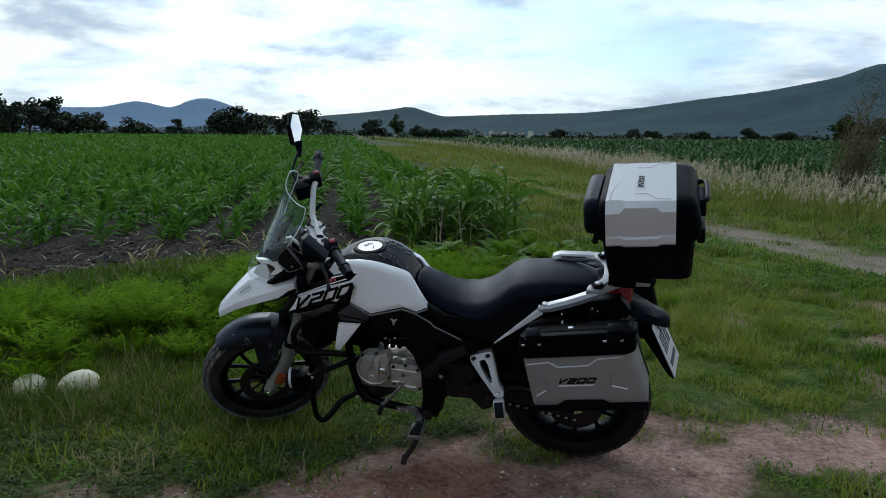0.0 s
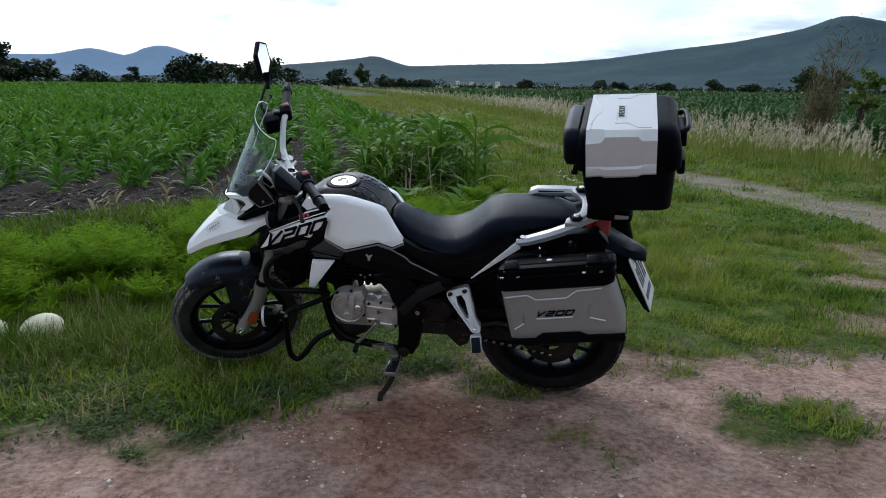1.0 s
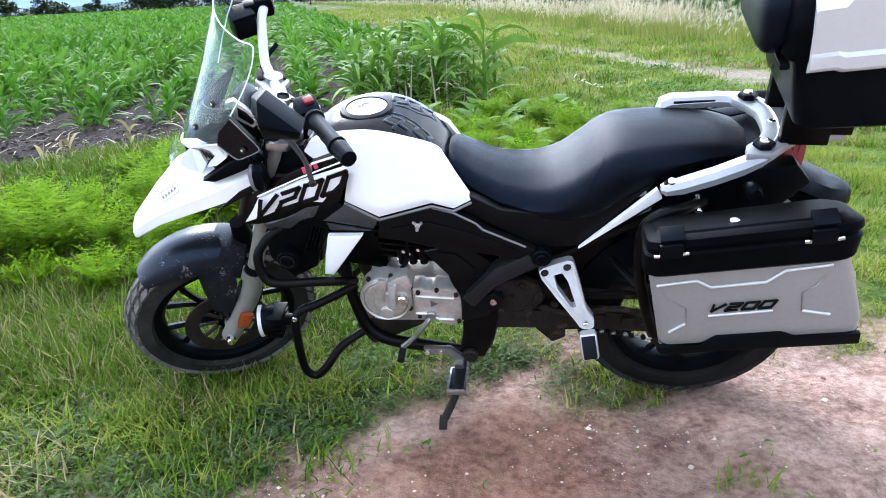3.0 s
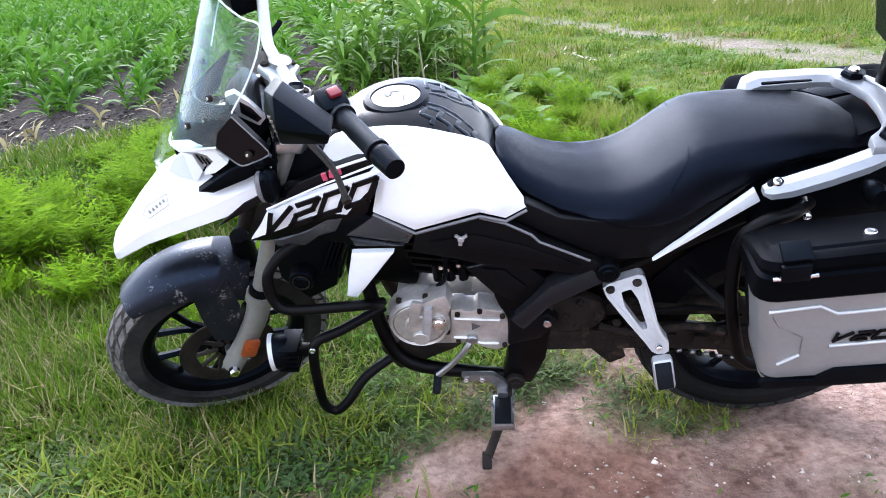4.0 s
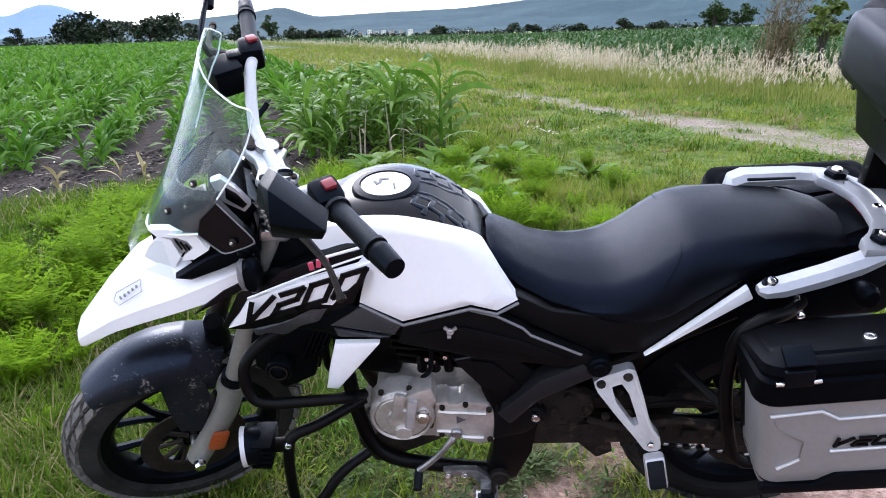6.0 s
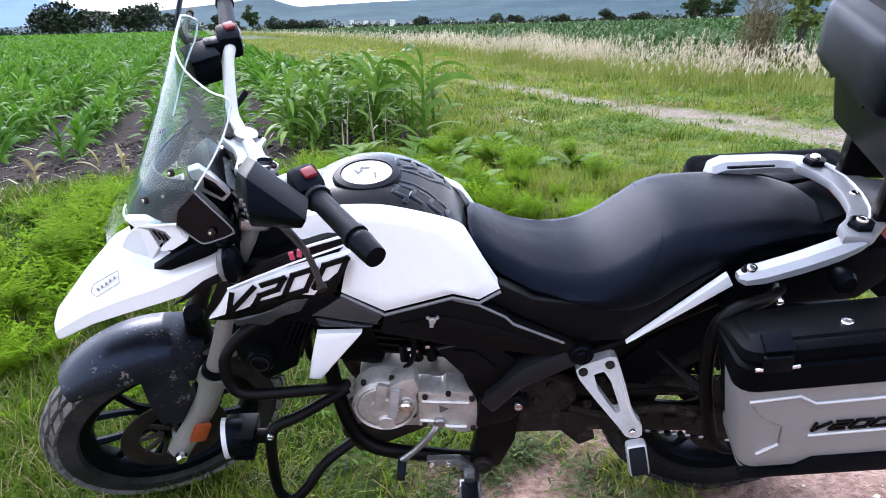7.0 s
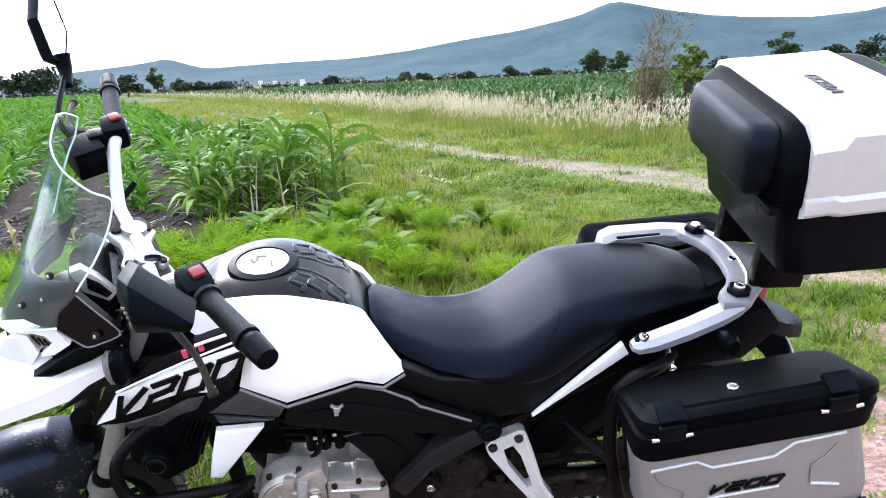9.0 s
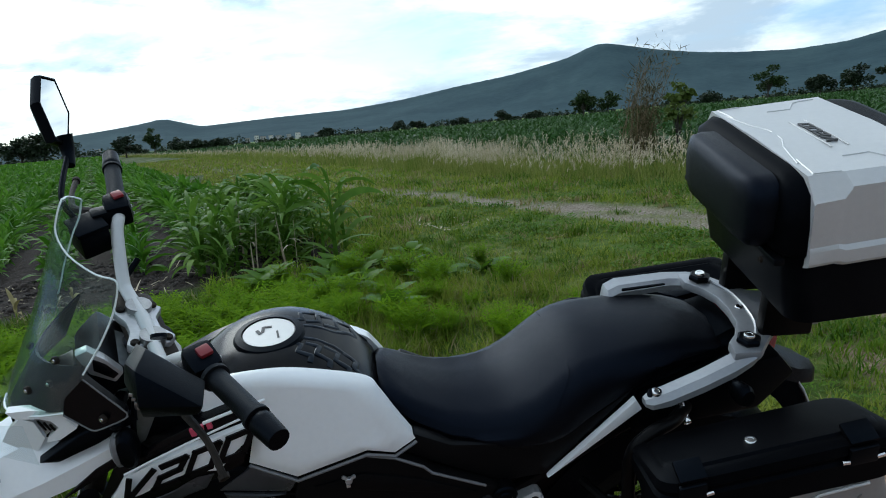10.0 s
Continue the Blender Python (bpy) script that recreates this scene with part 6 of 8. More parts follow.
part("breather_hose", tube([(-0.690, -0.10, 0.520), (-0.672, -0.118, 0.560), (-0.690, -0.112, 0.620)], 0.011, 8), BLACK, eng, "black hose")
part("wire_loom", tube([(-0.800, -0.128, 0.520), (-0.775, -0.135, 0.560), (-0.770, -0.130, 0.630)], 0.006, 6), BLACK, eng, "black wiring")
for x, z in ((-0.782, 0.588), (-0.768, 0.580), (-0.742, 0.592)):
    part("head_bolt", bolt((x, -0.128, z), 0.006, 0.008), CHROME, eng)
part("emblem", join(disc((-0.714, -0.158, 0.424), 0.014, -0.002, 0.004, 3, 0.001)), INK, eng, "small dark emblem")
for k in range(6):
    part("fin", box((-0.775 - 0.006 * k, 0, 0.535 + 0.021 * k), (0.15, 0.19, 0.008), 0.003, (0, 8, 0)), FRAME, eng, "black cooling fin")
part("cylinder", box((-0.785, 0, 0.59), (0.115, 0.14, 0.16), 0.015, (0, 8, 0)), FRAME, eng, "black cylinder")
part("cylinder_head", box((-0.80, 0, 0.675), (0.13, 0.15, 0.05), 0.015, (0, 8, 0)), FRAME, eng, "black cylinder head")
for x in (-0.795, -0.765, -0.735):
    part("head_stud", tube([(x, -0.10, 0.525), (x - 0.004, -0.10, 0.572)], [0.012, 0.009], 8), FRAME, eng)
part("carburettor", join(box((-0.66, -0.03, 0.60), (0.07, 0.10, 0.08), 0.015), tube([(-0.70, -0.03, 0.61), (-0.60, -0.03, 0.62)], 0.03, 12)), DARK_STEEL, bike, "carburettor behind the cylinder")
part("exhaust_pipe", tube([(-0.86, 0.05, 0.62), (-0.93, 0.06, 0.60), (-0.97, 0.07, 0.50), (-0.94, 0.08, 0.32), (-0.84, 0.10, 0.235), (-0.60, 0.13, 0.235), (-0.30, 0.17, 0.32)], 0.019, 12), DARK_STEEL, bike, "dark exhaust pipe")
part("silencer", tube([(-0.30, 0.17, 0.32), (-0.26, 0.18, 0.34), (0.02, 0.22, 0.46), (0.16, 0.235, 0.52)], [0.03, 0.05, 0.055, 0.048], 16), DARK_STEEL, bike, "dark exhaust silencer")
part("splash_guard", prism([(-0.60, 0.29), (-0.60, 0.68), (-0.20, 0.72), (-0.29, 0.47), (-0.335, 0.34), (-0.345, 0.27)], -0.03, 0.03, 0.008), BLACK, bike, "black splash guard before the rear wheel")
part("airbox", box((-0.50, 0, 0.64), (0.22, 0.20, 0.16), 0.03), BLACK, bike, "black airbox under the seat")
part("battery_cover", box((-0.30, 0, 0.68), (0.22, 0.18, 0.12), 0.02, (0, -15, 0)), BLACK, bike, "black cover below the seat")
part("oil_cooler", box((-1.03, 0.0, 0.60), (0.03, 0.16, 0.17), 0.006, (0, 10, 0)), BLACK, bike, "black oil cooler behind the fork")
for k in range(5):
    part("louvre", box((-1.035 + 0.012 * k, -0.11, 0.625 + 0.004 * k), (0.005, 0.05, 0.10), 0.002, (0, 24, 0)), BLACK, bike, "black louvre")
part("inner_splash_panel", prism([(-1.165, 0.690), (-1.030, 0.695), (-1.000, 0.640), (-1.035, 0.520), (-1.110, 0.480), (-1.165, 0.550)], -0.112, -0.090, 0.008), BLACK, bike, "black panel behind the horn")
part("horn", join(lathe([(0.0005, -0.150), (0.012, -0.150), (0.016, -0.146), (0.026, -0.146), (0.030, -0.14), (0.030, -0.115), (0.0005, -0.11)], (-1.105, 0, 0.565), 24)), BLACK, bike, "round black horn")
part("horn_ring", lathe([(0.018, -0.1505), (0.0205, -0.1505), (0.0205, -0.147), (0.018, -0.147)], (-1.105, 0, 0.565), 20), DARK_STEEL, bike, "pale horn ring")
part("radiator_hose", tube([(-0.985, -0.10, 0.70), (-0.965, -0.13, 0.62), (-0.985, -0.12, 0.56)], 0.010, 8), BLACK, bike, "black cable loop")
part("cable", tube([(-1.08, -0.12, 0.94), (-1.10, -0.14, 0.83), (-1.06, -0.10, 0.72)], 0.006, 6), BLACK, bike, "black control cable")
part("cable", tube([(-0.985, -0.235, 1.0), (-1.03, -0.20, 0.965), (-1.08, -0.13, 0.93), (-1.08, -0.06, 0.86)], 0.006, 6), BLACK, bike, "black control cable")
part("cable", tube([(-1.12, 0.18, 1.05), (-1.15, 0.10, 1.0), (-1.10, 0.04, 0.88)], 0.007, 6), BLACK, bike, "black control cable")
part("inner_panel", skin([(-1.12, -0.10, 0.88), (-1.0, -0.11, 0.90), (-0.98, -0.12, 0.84), (-1.10, -0.12, 0.76)], 0.003, 0.03), BLACK, bike, "black inner panel by the steering head")

# crash bars and lamps
for s in (-1, 1):
    part("crash_bar", tube([(-0.985, 0.09 * s, 0.70), (-1.10, 0.16 * s, 0.68), (-1.150, 0.20 * s, 0.64), (-1.150, 0.215 * s, 0.575), (-1.115, 0.22 * s, 0.548), (-1.00, 0.215 * s, 0.550), (-0.945, 0.19 * s, 0.532), (-0.925, 0.15 * s, 0.50)], 0.0125, 10), FRAME, bike, "black tubular crash bar")
    part("crash_bar", tube([(-0.925, 0.14 * s, 0.478), (-1.02, 0.20 * s, 0.462), (-1.075, 0.225 * s, 0.450), (-1.090, 0.235 * s, 0.40), (-1.098, 0.235 * s, 0.285), (-1.094, 0.232 * s, 0.228), (-1.070, 0.228 * s, 0.206), (-1.038, 0.220 * s, 0.232), (-0.992, 0.19 * s, 0.285), (-0.93, 0.15 * s, 0.310)], 0.0125, 10), FRAME, bike, "black tubular crash bar")
    lampm = part("fog_lamp", join(lathe([(0.0005, -0.03), (0.030, -0.03), (0.040, -0.02), (0.043, 0.0), (0.043, 0.012), (0.0005, 0.012)], (0, 0, 0), 28)), BLACK, bike, "round auxiliary lamp on the crash bar", Matrix.Translation((-1.175, 0.215 * s, 0.412)) @ pose(0, 0, 0, 0, 0, 0) @ pose(0, 0, 0, 0, 0, -78) @ pose(0, 0, 0, 0, 0, 180))
    part("lamp_ring", lathe([(0.037, 0.010), (0.044, 0.010), (0.045, 0.020), (0.037, 0.020)], (0, 0, 0), 28), CASE_SILVER, lampm, "pale lamp ring", Matrix.Translation((-1.175, 0.215 * s, 0.412)) @ pose(0, 0, 0, 0, 0, 102))
    part("lamp_glass", lathe([(0.0005, 0.018), (0.025, 0.016), (0.037, 0.012)], (0, 0, 0), 24, False), LENS, lampm, "", Matrix.Translation((-1.175, 0.215 * s, 0.412)) @ pose(0, 0, 0, 0, 0, 102))
    for k in range(5):
        part("cooling_rib", box((-1.150 + 0.002 * k, 0.215 * s, 0.38 + 0.016 * k), (0.045, 0.074, 0.005), 0.001), BLACK, lampm)
    part("lamp_bracket", box((-1.115, 0.225 * s, 0.425), (0.06, 0.02, 0.03), 0.004), FRAME, lampm)
    part("bar_bolt", bolt((-1.085, 0.238 * s, 0.438), 0.008, 0.006, (0, s, 0)), CHROME, bike, "chrome crash bar bolt")

# swing arm and chain
for s in (-1, 1):
    part("swing_arm", loft([[(-0.56, (0.115 + dy) * s, 0.345 + dz) for dy, dz in ((-.02, -.03), (.02, -.03), (.02, .03), (-.02, .03))], [(-0.30, (0.105 + dy) * s, 0.335 + dz) for dy, dz in ((-.017, -.032), (.017, -.032), (.017, .032), (-.017, .032))], [(0.0, (0.110 + dy) * s, 0.308 + dz) for dy, dz in ((-.013, -.026), (.013, -.026), (.013, .026), (-.013, .026))], [(0.06, (0.110 + dy) * s, 0.303 + dz) for dy, dz in ((-.012, -.018), (.012, -.018), (.012, .018), (-.012, .018))]]), DUSTY, bike, "dusty swing arm")
part("sprocket_cover", prism([(-0.560, 0.480), (-0.470, 0.492), (-0.420, 0.470), (-0.405, 0.420), (-0.440, 0.380), (-0.530, 0.370), (-0.575, 0.410)], -0.136, -0.105, 0.010), DUSTY, bike, "mud-caked sprocket cover")
for x, z in ((-0.540, 0.462), (-0.470, 0.474), (-0.425, 0.432), (-0.455, 0.392), (-0.530, 0.386), (-0.500, 0.430)):
    part("cover_bolt", bolt((x, -0.136, z), 0.010, 0.010), DARK_STEEL, bike, "dusty bolt")
part("brake_hose", tube([(-0.420, -0.125, 0.385), (-0.330, -0.140, 0.372), (-0.220, -0.140, 0.392), (-0.130, -0.130, 0.360)], 0.009, 8), DUSTY, bike, "dusty hose")
part("brake_hose", tube([(-0.300, -0.128, 0.430), (-0.200, -0.134, 0.445), (-0.120, -0.128, 0.420), (-0.090, -0.120, 0.350)], 0.007, 8), FRAME, bike, "black hose")
part("linkage", prism([(-0.480, 0.372), (-0.420, 0.378), (-0.380, 0.330), (-0.345, 0.262), (-0.385, 0.240), (-0.430, 0.290)], -0.118, -0.080, 0.008), DUSTY, bike, "dusty suspension linkage")
for k in range(5):
    part("arm_bracket", box((-0.330 + 0.075 * k, -0.128, 0.352 - 0.008 * k), (0.034, 0.014, 0.030), 0.005, (0, 8, 0)), DUSTY, bike, "dusty cable bracket")
part("chain_guard", prism([(-0.50, 0.44), (-0.30, 0.425), (-0.10, 0.418), (0.02, 0.40), (0.02, 0.385), (-0.10, 0.392), (-0.30, 0.395), (-0.48, 0.40)], -0.105, -0.062, 0.006), DUSTY, bike, "dusty chain guard")
chain = part("chain", tube([(-0.60, -0.074, 0.345), (-0.60, -0.074, 0.340)], 0.03, 8), DARK_STEEL, bike, "dusty drive chain")
for z0, z1 in ((0.372, 0.412), (0.318, 0.198)):
    for k in range(36):
        f = k / 35
        x, z = -0.60 + 0.60 * f, z0 + (z1 - z0) * f
        part("link", box((x, -0.074, z), (0.0145, 0.012 if k % 2 else 0.018, 0.011), 0.003, None, 1), ALLOY if k % 2 else FRAME, chain)
part("rear_shock", join(tube([(-0.42, 0.0, 0.62), (-0.36, 0, 0.40)], 0.016, 10), tube([(-0.42 + 0.002 * k * 0.75 + 0.028 * math.cos(k * 0.9), 0.028 * math.sin(k * 0.9), 0.60 - 0.0047 * k) for k in range(42)], 0.006, 6, 2)), DARK_STEEL, bike, "rear shock absorber")
MG = [(-0.094, 0.270), (-0.086, 0.355), (0.0, 0.362), (0.086, 0.355), (0.094, 0.270), (0.090, 0.270), (0.080, 0.348), (0.0, 0.354), (-0.080, 0.348), (-0.090, 0.270)]
part("inner_mudguard", loft([[(r * math.cos(a), y, 0.300 + r * math.sin(a)) for y, r in MG] for a in (radians(186 - 10 * k) for k in range(15))]), BLACK, bike, "black inner rear mudguard", None, 50)
blk("tail_side", [(-0.150, 0.700), (-0.130, 0.775), (0.020, 0.830), (0.150, 0.850), (0.190, 0.800), (0.120, 0.720)], -0.165, -0.115, BLACK, "black tail side panel", 0.010)
for k in range(4):
    part("grease_fitting", bolt((-0.48 + 0.05 * k, -0.128, 0.40 + 0.01 * (k % 2)), 0.010, 0.008), DARK_STEEL, bike, "small dusty bolt")

# luggage carrier
for s in (-1, 1):
    part("pannier_rack", tube([(-0.045, 0.17 * s, 0.760), (-0.095, 0.22 * s, 0.772), (-0.155, 0.245 * s, 0.770), (-0.190, 0.250 * s, 0.725), (-0.185, 0.252 * s, 0.60), (-0.150, 0.256 * s, 0.455), (-0.125, 0.256 * s, 0.405), (-0.07, 0.256 * s, 0.395), (0.12, 0.250 * s, 0.47), (0.22, 0.24 * s, 0.62)], 0.0135, 12), FRAME, bike, "black pannier rack")
    part("rack_stay", tube([(-0.168, 0.250 * s, 0.545), (-0.200, 0.20 * s, 0.550), (-0.240, 0.13 * s, 0.560)], 0.010, 8), FRAME, bike, "black rack stay")
    if s < 0:
        part("rack_bolt", join(tube([(-0.062, -0.180, 0.780), (-0.062, -0.204, 0.762)], 0.006, 8), bolt((-0.062, -0.206, 0.760), 0.009, 0.009, (0, -1, -0.4))), CHROME, bike, "chrome rack bolt")
RT = Matrix.Translation((0.080, -0.055, 0)) @ Matrix.Rotation(radians(-6), 4, "Z") @ Matrix.Translation((-0.080, 0, 0))


def rail_loft(stations):
    """A cast rail: a broad top face, a sloping outer flank and a thin underside."""
    return loft([[(x, y - w, z - t), (x, y + w * 0.7, z - t), (x, y + w, z + t * 0.4), (x, y + w * 0.8, z + t), (x, y - w * 0.5, z + t), (x, y - w * 1.1, z + t * 0.15)] for x, y, z, w, t in stations])


gr = part("grab_rail", rail_loft([(-0.152, -0.203, 0.815, 0.009, 0.006), (-0.140, -0.204, 0.816, 0.016, 0.011), (-0.105, -0.204, 0.824, 0.018, 0.014), (-0.040, -0.203, 0.846, 0.018, 0.015), (0.020, -0.200, 0.870, 0.019, 0.015), (0.056, -0.192, 0.886, 0.022, 0.013), (0.084, -0.178, 0.895, 0.022, 0.009)]), RAIL, bike, "white cast grab rail", None, 28)
part("rail_boss", disc((0, 0, 0), 0.017, -0.008, 0.0, 20, 0.003), BLACK, gr, "", Matrix.Translation((-0.128, -0.200, 0.821)) @ Matrix.Rotation(radians(-78), 4, "X"), 40)
part("rail_bolt", bolt((-0.128, -0.202, 0.830), 0.011, 0.006, (0, -0.2, 1)), CHROME, gr)
gf = part("grab_rail", rail_loft([(-0.122, 0.112, 0.850, 0.014, 0.010), (-0.112, 0.116, 0.868, 0.024, 0.014), (-0.085, 0.120, 0.878, 0.026, 0.013), (0.030, 0.118, 0.882, 0.024, 0.012), (0.080, 0.095, 0.888, 0.026, 0.012), (0.105, 0.072, 0.895, 0.024, 0.010)]), RAIL, bike, "white cast grab rail", None, 28)
part("rail_slot", box((-0.030, 0.098, 0.880), (0.105, 0.010, 0.014), 0.004, (0, -1, 0)), BLACK, gf, "dark slot")
rk = part("luggage_rack", flat_plate([(0.036, -0.158), (0.040, -0.118), (0.066, -0.088), (0.084, -0.050), (0.088, 0.0), (0.084, 0.050), (0.066, 0.088), (0.040, 0.118), (0.036, 0.158), (0.088, 0.158), (0.124, 0.112), (0.160, 0.070), (0.260, 0.050), (0.260, -0.050), (0.160, -0.070), (0.124, -0.112), (0.088, -0.158)], 0.882, 0.903, 0.006), RAIL, bike, "silver cast luggage plate", RT)
for y in (-0.125, 0.125):
    part("mount", disc((0, 0, 0), 0.024, -0.014, 0.0, 6, 0.004), BLACK, rk, "", RT @ Matrix.Translation((0.075, y, 0.903)) @ Matrix.Rotation(radians(-90), 4, "X"))
    part("mount_bolt", bolt((0.075, y, 0.916), 0.011, 0.006, (0, 0, 1)), CHROME, rk, "", RT)
part("centre_bolt", bolt((0.112, 0.0, 0.902), 0.009, 0.004, (0, 0, 1)), CHROME, rk, "", RT)
for y in (-0.060, 0.060):
    part("web_rib", tube([(0.095, y * 1.9, 0.904), (0.118, y, 0.905), (0.124, 0, 0.905)], 0.0035, 6, 3), RAIL, rk, "raised rib", RT)
part("case_foot", join(box((0.16, -0.09, 0.942), (0.10, 0.03, 0.09), 0.006), box((0.16, 0.09, 0.942), (0.10, 0.03, 0.09), 0.006), box((0.235, 0.0, 0.935), (0.06, 0.14, 0.06), 0.006)), FRAME, bike, "black mounting plate below the top case", RT)

# tail
part("tail_cover", loft([[(x, y, z) for y, z in ((-w, zl), (-w * 1.05, zm), (-w * 0.7, zt), (w * 0.7, zt), (w * 1.05, zm), (w, zl))] for x, w, zl, zm, zt in ((-0.15, 0.13, 0.70, 0.75, 0.78), (0.0, 0.12, 0.73, 0.79, 0.83), (0.105, 0.098, 0.725, 0.785, 0.865), (0.185, 0.085, 0.720, 0.745, 0.778))]), BLACK, bike, "black tail cover", None, 40)
lamp = part("tail_lamp", loft([[(x, y, z) for y, z in ((-w, zl), (-w * 1.04, (zl + zt) / 2), (-w * 0.94, zt), (w * 0.94, zt), (w * 1.04, (zl + zt) / 2), (w, zl))] for x, w, zl, zt in ((0.092, 0.103, 0.780, 0.806), (0.122, 0.105, 0.772, 0.868), (0.165, 0.098, 0.776, 0.877), (0.190, 0.086, 0.785, 0.877), (0.198, 0.070, 0.796, 0.870))]), TAIL, bike, "red tail lamp", None, 30)
part("lamp_rib", join(*[tube([(0.118 + 0.016 * k, -0.1095 + 0.003 * k, 0.790 + 0.002 * k), (0.128 + 0.016 * k, -0.103 + 0.003 * k, 0.866 + 0.003 * k)], 0.0012, 5, 1) for k in range(4)]), RED, lamp, "thin ribs in the lens")
part("rear_mudguard", loft([[(x, y, z + dz) for y, dz in ((-w, -0.03), (-w * 0.8, 0.0), (0, 0.008), (w * 0.8, 0), (w, -0.03), (w * 0.85, -0.036), (0, -0.014), (-w * 0.85, -0.036))] for x, w, z in ((0.12, 0.085, 0.735), (0.19, 0.086, 0.765), (0.235, 0.080, 0.742), (0.285, 0.068, 0.715), (0.330, 0.050, 0.698), (0.352, 0.030, 0.686))]), BLACK, bike, "black rear mudguard", None, 50)
part("plate_hanger", loft([[(x, y, z) for x, y, z in ((cx - t, -w, cz), (cx + t, -w, cz), (cx + t, w, cz), (cx - t, w, cz))] for cx, cz, w, t in ((0.265, 0.70, 0.045, 0.03), (0.31, 0.63, 0.03, 0.012), (0.345, 0.56, 0.02, 0.008))]), BLACK, bike, "black plate hanger")
pm = Matrix.Translation((0.345, -0.02, 0.583)) @ pose(0, 0, 0, 0, 0, -11) @ pose(0, 0, 0, 0, -26, 0)
part("plate_holder", loft([[(x0, -w, z), (x1, -w, z), (x1, w, z), (x0, w, z)] for z, x0, x1, w in ((0.15, -0.085, -0.012, 0.055), (0.10, -0.060, -0.006, 0.065), (-0.02, -0.034, -0.005, 0.080), (-0.10, -0.020, -0.005, 0.085), (-0.124, -0.010, -0.004, 0.080))]), BLACK, bike, "black plate holder below the tail", pm, 40)
pl = part("number_plate", box((0, 0, 0), (0.004, 0.17, 0.235), 0.0015), PLATE, bike, "white number plate with plain bars", pm)
for k, y in enumerate((-0.055, -0.030, -0.005, 0.025, 0.05)):
    part("plate_bar", box((0.003, y, 0.02), (0.002, 0.013, 0.085), 0.0005), INK, pl, "", pm)
part("plate_bar", box((0.003, 0, -0.07), (0.002, 0.12, 0.022), 0.0005), INK, pl, "", pm)
for s in (-1, 1):
    ri = part("rear_indicator", loft([[(0.050 + 0.018 * math.cos(a) * q + d_ * 0.2, (0.200 + d_) * s, 0.800 + 0.026 * math.sin(a) * q) for a in (2 * math.pi * k / 12 for k in range(12))] for d_, q in ((-0.03, 0.4), (-0.008, 0.9), (0.012, 1.0), (0.022, 0.7))]), BLACK, bike, "small black rear indicator", None, 50)
    part("indicator_stalk", tube([(0.06, 0.08 * s, 0.81), (0.055, 0.15 * s, 0.806), (0.050, 0.185 * s, 0.802)], 0.009, 8), BLACK, ri)
    part("lens", disc((0, 0, 0), 0.013, -0.004, 0.0, 16, 0.0015), EDGE, ri, "clear indicator lens", Matrix.Translation((0.064, 0.200 * s, 0.800)) @ Matrix.Rotation(radians(90), 4, "Z"))

# panniers: body, lid, catches, raised lines
def rounded_loop(x0, x1, y0, y1, r, n=4):
    pts = []
    for cx, cy, a0 in ((x1 - r, y1 - r, 0), (x0 + r, y1 - r, 90), (x0 + r, y0 + r, 180), (x1 - r, y0 + r, 270)):
        for k in range(n + 1):
            a = radians(a0 + 90 * k / n)
            pts.append((cx + r * math.cos(a), cy + r * math.sin(a)))
    return pts


def case_rings(levels, r=0.028):
    """Rings of a case: height, x and y limits, rise towards the tail, and a rise towards its outer side."""
    out = []
    for z, x0, x1, y0, y1, lean, *tip in levels:
        t = tip[0] if tip else 0.0
        out.append([(x, y, z + lean * (x - x0) - t * (y + 0.25)) for x, y in rounded_loop(x0, x1, y0, y1, r)])
    return loft(out)


PX = 0.115       # the pannier rises towards the tail by this slope


CLIMB = Matrix(((1, 0, 0, 0), (0, 1, 0, 0), (0.078, 0, 1, 0.0156), (0, 0, 0, 1)))


